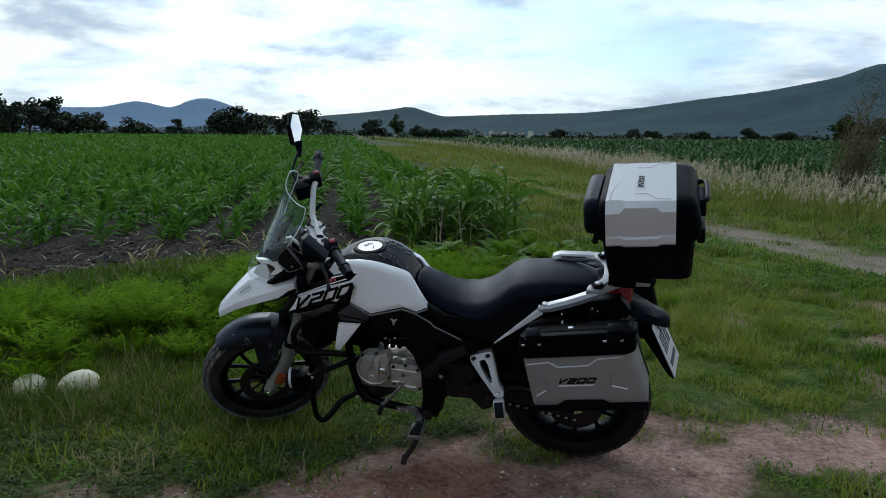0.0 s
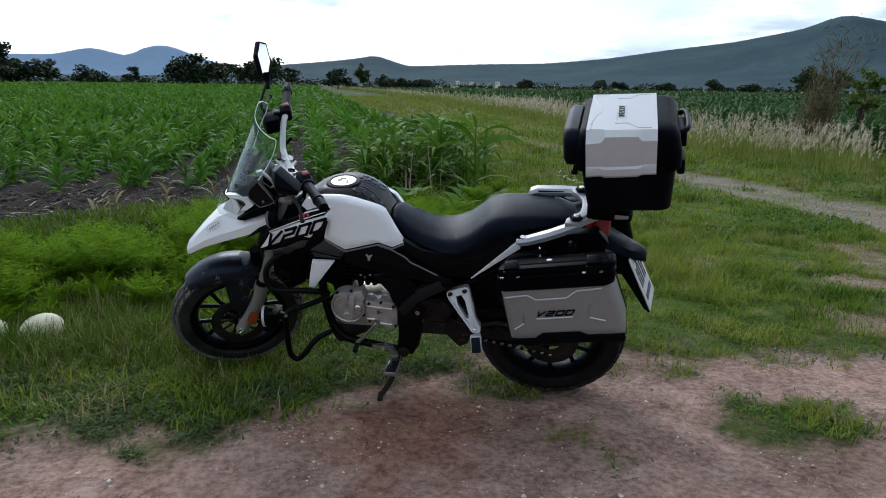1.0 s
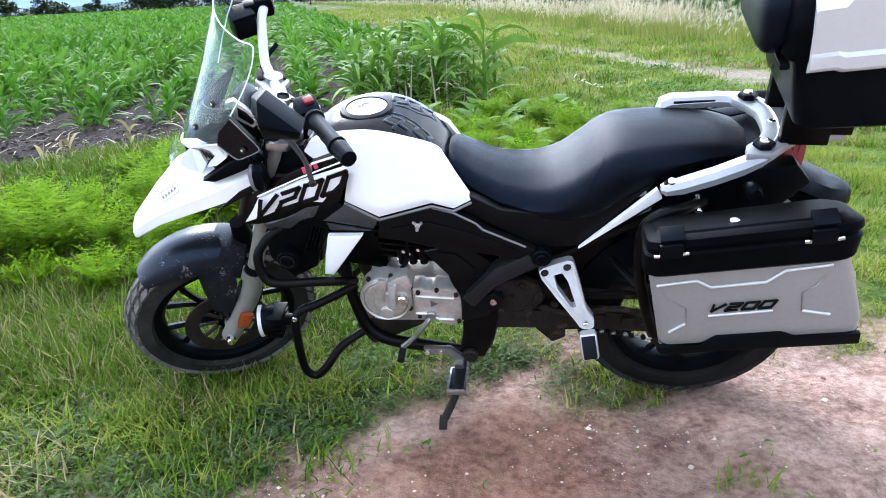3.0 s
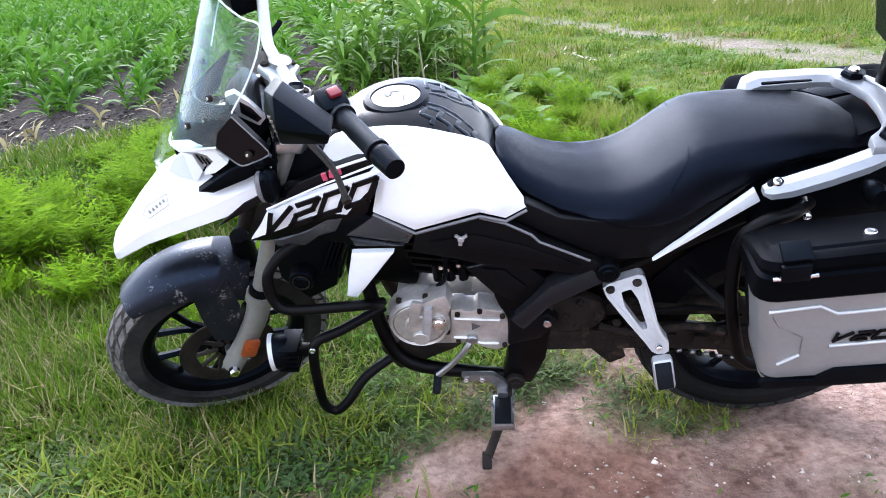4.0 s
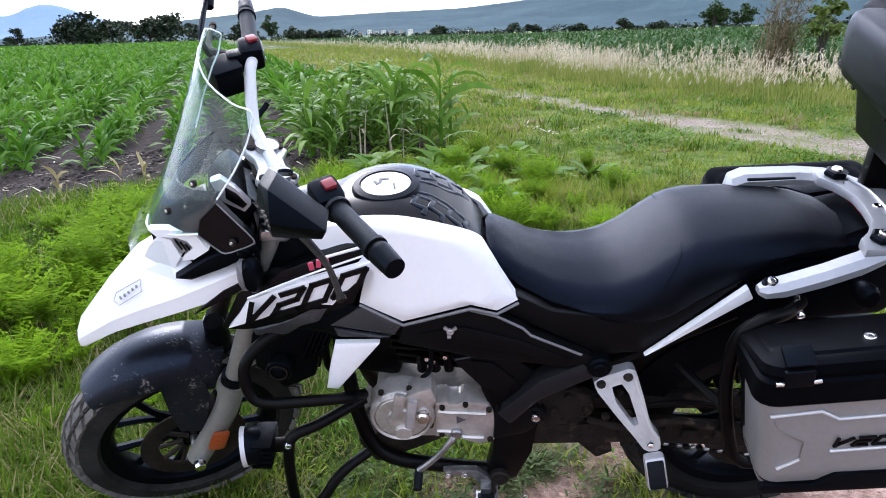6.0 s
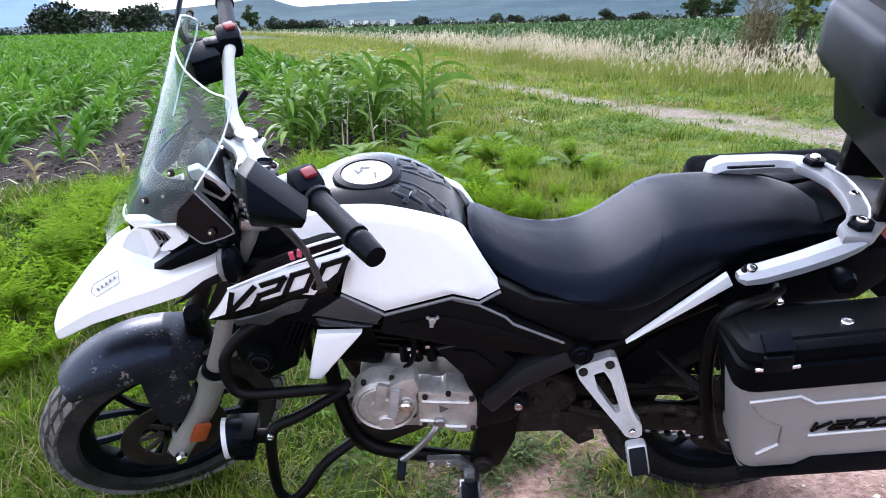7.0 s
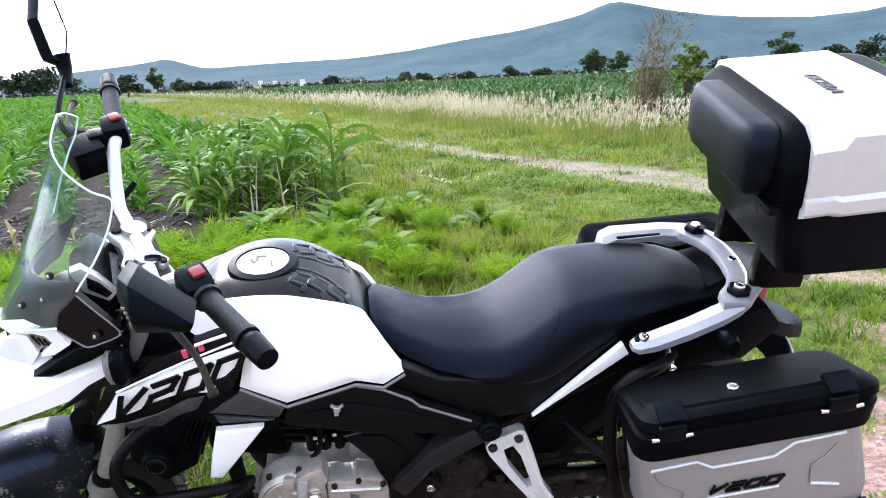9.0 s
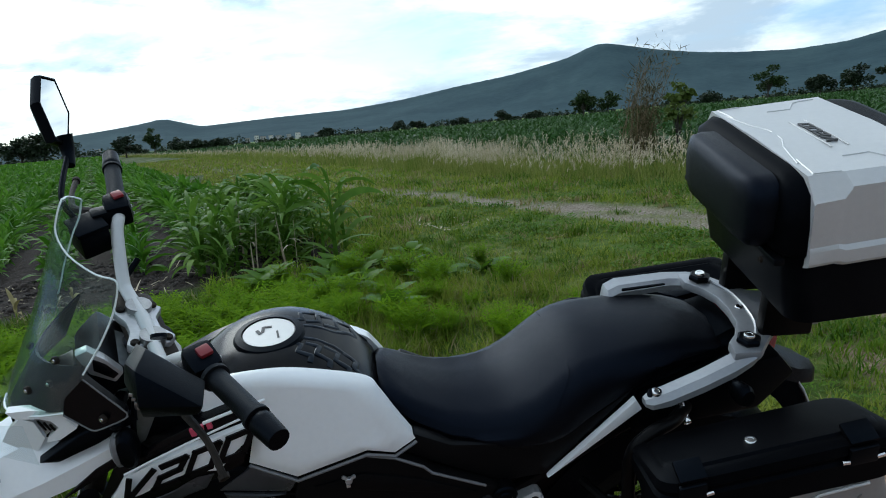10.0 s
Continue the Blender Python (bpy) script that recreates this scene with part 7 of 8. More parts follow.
def pannier(s):
    mir = s > 0
    body = case_rings([(0.488, -0.150, 0.238, -0.415, -0.265, PX), (0.495, -0.160, 0.243, -0.420, -0.272, PX), (0.545, -0.170, 0.238, -0.425, -0.268, PX), (0.722, -0.205, 0.176, -0.425, -0.268, PX)])
    pn = part("pannier", body, SILVER, bike, "silver side case with a black lid and raised lines", None, 30, mir)
    lid = case_rings([(0.716, -0.211, 0.180, -0.433, -0.266, PX), (0.722, -0.217, 0.186, -0.438, -0.262, PX), (0.733, -0.217, 0.186, -0.438, -0.262, PX, 0.20), (0.736, -0.212, 0.181, -0.433, -0.264, PX, 0.22), (0.740, -0.212, 0.181, -0.433, -0.264, PX, 0.24), (0.743, -0.216, 0.185, -0.437, -0.262, PX, 0.25), (0.742, -0.213, 0.182, -0.432, -0.263, PX, 0.35), (0.747, -0.203, 0.173, -0.418, -0.266, PX, 0.37), (0.748, -0.195, 0.165, -0.406, -0.270, PX, 0.37), (0.753, -0.191, 0.161, -0.400, -0.272, PX, 0.37), (0.755, -0.179, 0.151, -0.386, -0.282, PX, 0.37)], 0.034)
    part("lid", lid, LID, pn, "black moulded lid", None, 35, mir)
    shell = case_rings([(0.489, -0.152, 0.240, -0.330, -0.275, PX), (0.545, -0.173, 0.241, -0.330, -0.270, PX), (0.720, -0.208, 0.179, -0.330, -0.266, PX)])
    part("inner_shell", shell, BLACK, pn, "black inner shell", None, 30, mir)
    base = case_rings([(0.472, -0.140, 0.216, -0.405, -0.270, PX), (0.480, -0.153, 0.231, -0.418, -0.260, PX), (0.508, -0.163, 0.243, -0.424, -0.256, PX)], 0.03)
    part("base", base, BLACK, pn, "black base", None, 30, mir)
    part("base_lip", prism([(-0.168, 0.503), (-0.160, 0.510), (-0.075, 0.514), (-0.045, 0.544), (0.085, 0.559), (0.115, 0.546), (0.240, 0.560), (0.243, 0.530), (-0.155, 0.485)], -0.430, -0.418, 0.003), BLACK, pn, "", None, 40, mir)

    def strip(p, y=-0.4275, r=0.0032):
        part("raised_line", tube([(-0.185 + (x + 0.19) * 0.88, y, z) for x, z in p], r, 6, 1), CASE_SILVER, pn, "bright raised line", None, 40, mir)
    strip([(-0.190, 0.690), (-0.100, 0.704), (-0.065, 0.686), (0.055, 0.700), (0.090, 0.730), (0.185, 0.744)])
    strip([(-0.145, 0.555), (-0.108, 0.582)])
    strip([(0.150, 0.622), (0.212, 0.612)])
    strip([(-0.058, 0.605), (0.085, 0.622)])
    for p in ([(-0.108, 0.582), (-0.112, 0.625), (-0.160, 0.650), (-0.178, 0.676)], [(0.150, 0.622), (0.140, 0.668), (0.165, 0.690), (0.178, 0.716)]):
        part("crease", tube([(-0.185 + (x + 0.19) * 0.88, -0.4262, z) for x, z in p], 0.0016, 5, 1), ALLOY, pn, "", None, 40, mir)
    place = Matrix.Translation((-0.003, 0.428, 0.634)) @ pose(0, 0, 0, 0, 6.6, 180) if mir else Matrix.Translation((-0.003, -0.428, 0.634)) @ pose(0, 0, 0, 0, -6.6, 0)
    part("lettering", stroke_letters("V200", 0.132, 0.018, 0.0042, 0.6), GLOSS, pn, "small black lettering", place, 0)
    for x in () if mir else (-0.166, 0.110):
        z = 0.789 + PX * (x + 0.22)
        part("catch", join(box((x, -0.416, z + 0.023), (0.046, 0.040, 0.010), 0.003, (16, -6.5, 0)), box((x, -0.438, z - 0.004), (0.046, 0.010, 0.034), 0.003, (0, -6.5, 0))), BLACK, pn, "black lid catch")
        for q in (-1, 1):
            part("catch_pin", tube([(x + 0.022 * q, -0.441, z - 0.012 + 0.0025 * q), (x + 0.034 * q, -0.441, z - 0.011 + 0.004 * q)], 0.0038, 8), CHROME, pn)
    if not mir:
        part("lock", bolt((-0.040, -0.366, 0.812), 0.011, 0.005, (0, 0.18, 1)), CHROME, pn, "chrome lock")
    if mir:
        pn.matrix_local = Matrix.Translation((0.128, -0.070, -0.030)) @ Matrix.Translation((-0.2, 0, 0.75)) @ Matrix.Rotation(radians(4.5), 4, "Y") @ Matrix.Translation((0.2, 0, -0.75))
    else:
        # the near case climbs towards the tail and stands a little askew on its rack
        for ob in (pn, *pn.children):
            ob.data.transform(CLIMB)
        pn.matrix_local = Matrix.Translation((0.006, 0.020, 0.008)) @ Matrix.Translation((-0.22, -0.43, 0)) @ Matrix.Rotation(radians(-5), 4, "Z") @ Matrix.Translation((0.22, 0.43, 0))


pannier(-1)
pannier(1)

# top case
TC = Matrix.Translation((0.230, -0.062, 1.13)) @ Matrix.Rotation(radians(-6), 4, "Z") @ Matrix.Rotation(radians(-4.5), 4, "Y") @ Matrix.Translation((0, 0, -1.10))


def tc_rings(levels, r=0.04):
    return loft([[(x, y, z) for x, y in rounded_loop(x0, x1, y0, y1, r, 5)] for z, x0, x1, y0, y1 in levels])


W = 0.208
case = tc_rings([(0.955, -0.120, 0.140, -W + 0.015, W - 0.015), (0.962, -0.130, 0.150, -W + 0.006, W - 0.006), (1.05, -0.143, 0.156, -W, W), (1.112, -0.150, 0.160, -W, W)])
tc = part("top_case", case, BLACK, bike, "black top case with a silver lid panel and a back pad", TC, 35)
lidm = tc_rings([(1.106, -0.164, 0.170, -W - 0.010, W + 0.010), (1.114, -0.170, 0.176, -W - 0.014, W + 0.014), (1.165, -0.170, 0.176, -W - 0.014, W + 0.014), (1.218, -0.164, 0.168, -W - 0.006, W + 0.006), (1.240, -0.150, 0.155, -W + 0.016, W - 0.016), (1.247, -0.132, 0.135, -W + 0.04, W - 0.04)], 0.045)
part("lid", lidm, LID, tc, "black lid", TC, 40)
# the silver band over side, top and side
def panel_section(step_z, sunk, lip):
    """The panel's outline across the case: lower lip, ledge, side, bevel and top."""
    side = [(-W - 0.021, 1.094 + lip), (-W - 0.024, 1.100 + lip), (-W - 0.023, 1.122 + lip), (-W - 0.0195 + sunk, 1.129 + lip), (-W - 0.0195 + sunk, step_z - 0.004), (-W - 0.015, step_z), (-W + 0.012, 1.247)]
    outer = side + [(0, 1.252)] + [(-y, z) for y, z in side[::-1]]
    return outer + [(y * 0.93, z - 0.008) for y, z in outer[::-1]]


bandm = loft([[(x, y, z) for y, z in panel_section(*q)] for x, *q in ((-0.130, 1.211, 0.0, 0.0), (-0.127, 1.214, 0.0, 0.0), (-0.082, 1.217, 0.0, 0.003), (-0.069, 1.231, 0.004, -0.002), (0.038, 1.232, 0.004, 0.002), (0.050, 1.222, 0.0, 0.009), (0.093, 1.224, 0.0, 0.010), (0.096, 1.221, 0.0, 0.010))])
bd = part("silver_panel", bandm, CASE_SILVER, tc, "silver lid panel with a sunk field", TC, 24)
for s in (-1, 1):
    for line in ([(-0.120, 0.145), (-0.105, 0.065), (-0.090, 0.030), (-0.089, 0.012)], [(-0.113, 0.128), (-0.118, 0.192), (-0.074, 0.194)], [(-0.040, 0.137), (0.005, 0.135), (0.030, 0.174), (0.046, 0.180), (0.078, 0.182)]):
        part("raised_line", tube([(x, y * s, 1.2512 - 0.021 * y) for x, y in line], 0.0020, 6, 1), CASE_SILVER, bd, "", TC)
for a in ([(-0.036, -0.096), (-0.036, 0.056)], [(-0.006, -0.096), (-0.006, 0.056)]):
    part("badge_edge", tube([(x, y, 1.2515) for x, y in a], 0.0013, 5, 1), CASE_SILVER, bd, "", TC)
part("lettering", stroke_letters("V200", 0.108, 0.016, 0.0034, 0.4), INK, bd, "small dark grey lettering", TC @ Matrix.Translation((-0.021, -0.020, 1.2525)) @ pose(0, 0, 0, 0, 0, 90) @ pose(0, 0, 0, -90, 0, 0), 0)
# back pad
padm = loft([[(x, y * s, 1.172 + (z - 1.172) * s) for y, z in rounded_loop(-0.185, 0.140, 1.105, 1.238, 0.045, 5)] for x, s in ((-0.160, 0.98), (-0.185, 1.0), (-0.200, 0.97), (-0.210, 0.84), (-0.214, 0.6))])
part("back_pad", padm, SEAT, tc, "black padded backrest", TC, 50)
part("front_lip", box((-0.168, 0, 1.100), (0.020, 0.42, 0.014), 0.005), BLACK, tc, "", TC)
for y in (-0.17, -0.05, 0.10):
    part("lip_screw", bolt((-0.180, y, 1.088), 0.006, 0.004, (-1, 0, 0)), DARK_STEEL, tc, "", TC)
for z in (1.175, 1.075):
    part("rear_catch", box((0.180, -0.02, z), (0.028, 0.16, 0.055), 0.010), BLACK, tc, "black rear catch", TC)
part("rear_handle", tube([(0.170, -0.10, 1.20), (0.196, -0.08, 1.21), (0.196, 0.08, 1.21), (0.170, 0.10, 1.20)], 0.009, 8), BLACK, tc, "black carrying handle", TC)

# ---- crops, weeds and grass ----
CORN = leaf_mat("corn_leaf", (0.037, 0.118, 0.007), (0.114, 0.248, 0.026), scale=0.5, rough=0.5, through=0.35, spec=0.08)
SORGHUM = leaf_mat("sorghum_leaf", (0.055, 0.135, 0.012), (0.165, 0.280, 0.045), scale=0.7, rough=0.5, through=0.35, spec=0.12)
FIELD = leaf_mat("far_crop_leaf", (0.022, 0.062, 0.012), (0.055, 0.115, 0.030), scale=0.5, rough=0.5, through=0.25)
# uneven light is put into colour: turf blades darker, meadow blades brighter
GRASS = leaf_mat("turf_blade", (0.038, 0.098, 0.004), (0.110, 0.172, 0.014), scale=0.9, rough=0.55, through=0.3)
VERGE = leaf_mat("verge_blade", (0.115, 0.185, 0.020), (0.31, 0.31, 0.095), scale=0.9, rough=0.7, through=0.25)
MEADOW = leaf_mat("meadow_blade", (0.098, 0.180, 0.010), (0.270, 0.305, 0.048), scale=0.9, rough=0.6, through=0.35)
DRY = leaf_mat("dry_blade", (0.20, 0.17, 0.07), (0.34, 0.29, 0.15), scale=0.9, rough=0.7, through=0.2)
WEED = leaf_mat("ferny_weed_leaf", (0.086, 0.190, 0.003), (0.195, 0.325, 0.010), scale=0.8, rough=0.8, through=0.4, spec=0.03)
LOW_LEAF = leaf_mat("dusty_low_leaf", (0.040, 0.078, 0.022), (0.125, 0.160, 0.062), scale=0.8, rough=0.6, through=0.25)
BROAD = leaf_mat("broad_weed_leaf", (0.050, 0.125, 0.008), (0.11, 0.20, 0.018), scale=0.8, rough=0.5, through=0.3)
PLUME = leaf_mat("pale_grass_plume", (0.40, 0.33, 0.22), (0.64, 0.56, 0.43), scale=0.7, rough=0.8, through=0.3)
STRAW = mat("dry_straw", (0.33, 0.27, 0.17), (0.45, 0.39, 0.28), rough=0.85, island=0.8)
TWIG = mat("dry_twig", (0.14, 0.095, 0.055), (0.21, 0.15, 0.09), rough=0.9, island=0.6)


def ground_points(x, y, lift=-0.01):
    return np.stack([x, y, ground_z(x, y) + lift], 1)


def corn_pieces(r, p, h, leaves, nseg, wide=1.0, droop=1.0, long=1.0):
    """Leaves of crop plants rooted at p with heights h, and their stalks."""
    n = len(p)
    k = np.repeat(np.arange(n), leaves)
    m = len(k)
    f = np.tile(np.arange(leaves) / max(leaves - 1, 1), n)
    hh = h[k]
    root = p[k] + np.stack([np.zeros(m), np.zeros(m), hh * (0.04 + 0.58 * f)], 1)
    az = np.tile(np.arange(leaves) * np.pi, n) + np.repeat(r.uniform(0, 6.28, n), leaves) + r.normal(0, 0.35, m)
    el0 = np.radians(48 + 30 * f + r.normal(0, 9, m))
    el1 = np.radians(-48 + droop * 60 * f ** 1.5 + r.normal(0, 18, m))
    ln = hh * long * r.uniform(0.7, 1.05, m) * (0.75 + 0.4 * np.sin(np.pi * np.clip(f + 0.15, 0, 1)))
    out = [strips(root, az, el0, el1, ln, hh * 0.098 * wide * r.uniform(0.75, 1.25, m), nseg, "leaf", roll=r.normal(0, 0.45, m))]
    st = strips(p, r.uniform(0, 6.28, n), np.full(n, 1.5), np.full(n, 1.4), h * 0.75, h * 0.04, 2, "blade")
    return out + [st]


def crop_rows(u_lo, u_hi, v_lo, v_hi, du, dv, r, jitter=0.06):
    """Planting places: u across the rows to the left of the border, v along them."""
    u = np.arange(u_lo, u_hi, du)
    v = np.arange(v_lo, v_hi, dv)
    U, V = np.meshgrid(u, v)
    U = U.ravel() + r.normal(0, jitter, U.size)
    V = V.ravel() + r.uniform(-0.4, 0.4, U.size) * dv
    x = 0.9 - U * ROW_NRM[0] + V * ROW_DIR[0]
    y = 8.5 - U * ROW_NRM[1] + V * ROW_DIR[1]
    return x, y, V


def corn_edge(x):
    """Where the crop begins, past a strip of bare soil."""
    return lerp_line(x, [-60, -12, -5.2, -4.5, -3.6, -2.8, -1.2, -0.2, 0.9], [-23, 1.5, 7.9, 8.3, 8.7, 8.8, 9.3, 9.6, 9.4])


def build_corn():
    r = np.random.default_rng(21)
    # nearest plants, one by one
    x, y, v = crop_rows(0.4, 12, -6, 40, 0.8, 0.17, r)
    inside = (soil_at(x, y) > 0.9) & (y > corn_edge(x)) & (x > -16) & (r.random(len(x)) > 0.08)
    x, y, v = x[inside], y[inside], v[inside]
    depth = y - field_edge(x)
    order = np.argsort(np.hypot(x + 1.2, y - 4))
    x, y = x[order], y[order]
    h = (0.34 + 0.10 * step(y - corn_edge(x), 0.5, 7)) * (1 + 0.16 * fnoise(x, y, 3.0, 1) + r.normal(0, 0.12, len(x))) + 0.12 * step(y, 9, 16)
    near = 110
    for k in range(near):
        one = corn_pieces(r, np.zeros((1, 3)), h[k:k + 1], 12, 6, 1.3, 1.25, 0.86)
        g = gather("corn_plant", one, CORN)
        g.location = (x[k], y[k], float(ground_z(x[k], y[k])) - 0.01)
        tagged(g, "young green corn plant with arching leaves", "corn plant", "corn plants at the field's edge")
    p = ground_points(x[near:], y[near:])
    pieces = corn_pieces(r, p, h[near:], 9, 3, 1.35, 1.2, 0.88)
    # further rows
    x, y, v = crop_rows(0.4, 75, 31, 105, 0.8, 0.5, r)
    az = np.degrees(np.arctan2(x, y))
    ok = (az > -60) & (y > 0) & (np.hypot(x, y) > 38)
    x2, y2, v2 = crop_rows(12, 60, -25, 31, 0.8, 0.3, r)
    ok2 = (soil_at(x2, y2) > 0.9) & (np.degrees(np.arctan2(x2, y2)) > -55) & (y2 > field_edge(x2) + 0.5)
    x, y = np.concatenate([x[ok], x2[ok2]]), np.concatenate([y[ok], y2[ok2]])
    p = np.stack([x, y, np.full(len(x), -0.01)], 1)
    pieces += corn_pieces(r, p, r.uniform(0.45, 0.72, len(x)), 4, 2, 2.2)
    x, y, v = crop_rows(0.4, 170, 105, 320, 1.6, 2.0, r)
    ok = np.degrees(np.arctan2(x, y)) > -50
    p = np.stack([x[ok], y[ok], np.full(ok.sum(), -0.01)], 1)
    pieces += corn_pieces(r, p, r.uniform(0.6, 0.9, ok.sum()), 4, 2, 7.0)
    tagged(gather("corn_field", pieces, CORN), "long rows of young green corn on dark soil", "crop", kind="stuff")
    # pale withered seedlings along the soil's edge
    for k in range(11):
        x0 = r.uniform(-4.2, -1.6)
        y0 = float(field_edge(x0)) + r.uniform(-0.25, 0.45)
        g = gather("withered_seedling", corn_pieces(r, np.zeros((1, 3)), np.array([r.uniform(0.16, 0.30)]), 5, 5, 1.3), DRY)
        g.location = (x0, y0, float(ground_z(x0, y0)) - 0.01)
        tagged(g, "pale withered corn seedling on bare soil", "seedling", "withered seedlings")
    # the field beyond the pale grass
    d = rng.random((12500, 2))
    rr = 16 + 290 * d[:, 0] ** 1.6
    aa = np.radians(-8 + 76 * d[:, 1])
    x, y = rr * np.sin(aa), rr * np.cos(aa)
    bd, bs = dist_line(x, y, BAND)
    ok = (bs > 0) & (bd > 1.6 + 0.02 * rr)
    x, y, rr = x[ok], y[ok], rr[ok]
    p = np.stack([x, y, np.full(len(x), -0.02)], 1)
    hf = r.uniform(0.5, 0.8, len(x))
    cl = rr < 55
    pieces = corn_pieces(r, p[cl], hf[cl], 6, 2, 1.35) + corn_pieces(r, p[~cl], hf[~cl], 5, 2, 3.0)
    tagged(gather("far_corn_field", pieces, FIELD), "green corn field beyond the pale grass", "crop", kind="stuff")


def build_sorghum():
    """The taller clump at the corner of the field."""
    r = np.random.default_rng(31)
    spots = []
    for k in range(135):
        v = r.uniform(0.1, 5.0)
        u = r.uniform(-0.25, 1.5) * (1 - 0.1 * v)
        x = 0.75 - u * ROW_NRM[0] + v * ROW_DIR[0]
        y = 8.6 - u * ROW_NRM[1] + v * ROW_DIR[1]
        spots.append((x, y, v, u))
    for x, y, v, u in spots:
        h = r.uniform(0.85, 1.2) * (1.08 if u < 0.5 else 0.85) * (1 - 0.05 * v)
        one = corn_pieces(r, np.zeros((1, 3)), np.array([h]), 13, 7, 0.58, 0.45, 0.62)
        g = gather("sorghum_plant", one, SORGHUM)
        g.location = (x, y, float(ground_z(x, y)) - 0.01)
        tagged(g, "tall green fodder plant with long drooping leaves", "sorghum plant", "fodder plants at the field corner")


def scatter(r, n, x0, x1, y0, y1):
    return r.uniform(x0, x1, n), r.uniform(y0, y1, n)


def build_grass():
    r = np.random.default_rng(41)
    pieces, dry, meadow = [], [], []

    def sow(n, x0, x1, y0, y1, hfun, dens, w, seg=2, share=0.12):
        x, y = scatter(r, n, x0, x1, y0, y1)
        keep = r.random(n) < dens(x, y)
        x, y = x[keep], y[keep]
        h = hfun(x, y) * r.uniform(0.5, 1.3, len(x))
        p = ground_points(x, y)
        az = r.uniform(0, 6.28, len(x))
        el0, el1 = np.radians(r.uniform(55, 88, len(x))), np.radians(r.uniform(-15, 70, len(x)))
        isdry = r.random(len(x)) < share
        for sel, out in ((~isdry, meadow if x0 > -1 or y0 > 30 else pieces), (isdry, dry)):
            if sel.any():
                out.append(strips(p[sel], az[sel], el0[sel], el1[sel], h[sel], w * r.uniform(0.6, 1.4, sel.sum()) * (0.6 + h[sel] * 2), seg, "blade"))

    def turf(x, y):
        d = (1 - dirt_at(x, y)) * (1 - soil_at(x, y)) * (1 - track_at(x, y)) ** 2
        return d

    def clumps(x, y):
        return step(fnoise(x, y, 0.19, 21) + 0.6 * fnoise(x, y, 0.55, 22), -0.55, 0.55)

    def left_h(x, y):
        return np.maximum(0.026 + 0.12 * step(y, 2.7, 3.25) * step(-x, 0.3, 1.0) + 0.03 * fnoise(x, y, 0.30, 2), 0.014)

    def dens_left(x, y):
        return turf(x, y) * np.clip(0.22 + 0.65 * step(y, 2.55, 3.1) + 0.35 * fnoise(x, y, 0.3, 4), 0.05, 1)
    sow(100000, -3.6, -0.2, 2.1, 4.6, left_h, dens_left, 0.007, share=0.22)
    sow(26000, -4.5, 0.0, 4.4, 7.6, lambda x, y: 0.13 + 0.03 * fnoise(x, y, 0.5, 2), turf, 0.014)
    sow(120000, -0.3, 4.8, 2.0, 6.5, lambda x, y: 0.030 + 0.055 * clumps(x, y) + 0.09 * step(y, 3.6, 4.5) * step(-x, -2.6, -1.5), lambda x, y: turf(x, y) * np.clip(0.12 + 0.95 * clumps(x, y), 0.05, 1), 0.0085)
    sow(60000, -0.6, 6.5, 6.0, 13.0, lambda x, y: 0.055 + 0.03 * fnoise(x, y, 0.9, 2) + 0.09 * step(-x, -2.2, -0.8), lambda x, y: turf(x, y) * np.clip(0.6 + 0.5 * fnoise(x, y, 1.0, 4), 0.05, 1), 0.016)
    sow(42000, -0.9, 9, 12.0, 34.0, lambda x, y: 0.12 + 0.05 * fnoise(x, y, 1.4, 2), lambda x, y: turf(x, y) * (side_of(x, y) > -0.2), 0.035, share=0.25)
    sow(26000, -9.0, 6, 34.0, 80.0, lambda x, y: 0.18 + 0.05 * fnoise(x, y, 2.0, 2), lambda x, y: turf(x, y) * (side_of(x, y) > -0.2) * (dist_line(x, y, BAND)[1] < 0), 0.09, seg=1, share=0.3)
    sow(9000, -1.8, 3.2, 1.8, 3.5, lambda x, y: 0.022 + 0 * x, lambda x, y: np.clip(2.2 * fnoise(x, y, 0.20, 11) - 0.95, 0, 1), 0.010, share=0.25)
    # low leafy cover between the blades
    x, y = scatter(r, 120000, -3.6, 4.6, 2.0, 7.0)
    keep = (r.random(len(x)) < turf(x, y) * np.clip(0.35 + 0.9 * fnoise(x, y, 0.28, 14), 0, 1)) & (y < field_edge(x))
    x, y = x[keep], y[keep]
    n = len(x)
    cover = strips(ground_points(x, y, 0.004 + 0.03 * r.random(n)), r.uniform(0, 6.28, n), np.radians(r.uniform(5, 60, n)), np.radians(r.uniform(-30, 25, n)), r.uniform(0.012, 0.034, n), r.uniform(0.005, 0.012, n), 2, "leaf", roll=r.normal(0, 0.4, n))
    x, y = scatter(r, 90000, -3.4, 0.4, 2.0, 3.15)
    keep = r.random(len(x)) < np.clip(1.25 - dirt_at(x, y) * 1.5, 0, 1) * np.clip(0.30 + 1.2 * fnoise(x, y, 0.16, 44) + 0.6 * fnoise(x, y, 0.05, 45), 0, 1)
    x, y = x[keep], y[keep]
    n = len(x)
    low = strips(ground_points(x, y, 0.002 + 0.03 * r.random(n) ** 2), r.uniform(0, 6.28, n), np.radians(r.uniform(10, 65, n)), np.radians(r.uniform(-30, 30, n)), r.uniform(0.012, 0.040, n), r.uniform(0.004, 0.010, n), 2, "leaf", roll=r.normal(0, 0.5, n))
    tagged(gather("low_weeds", [low], LOW_LEAF), "short dusty grey-green leaves on the verge", "ground cover", kind="stuff")
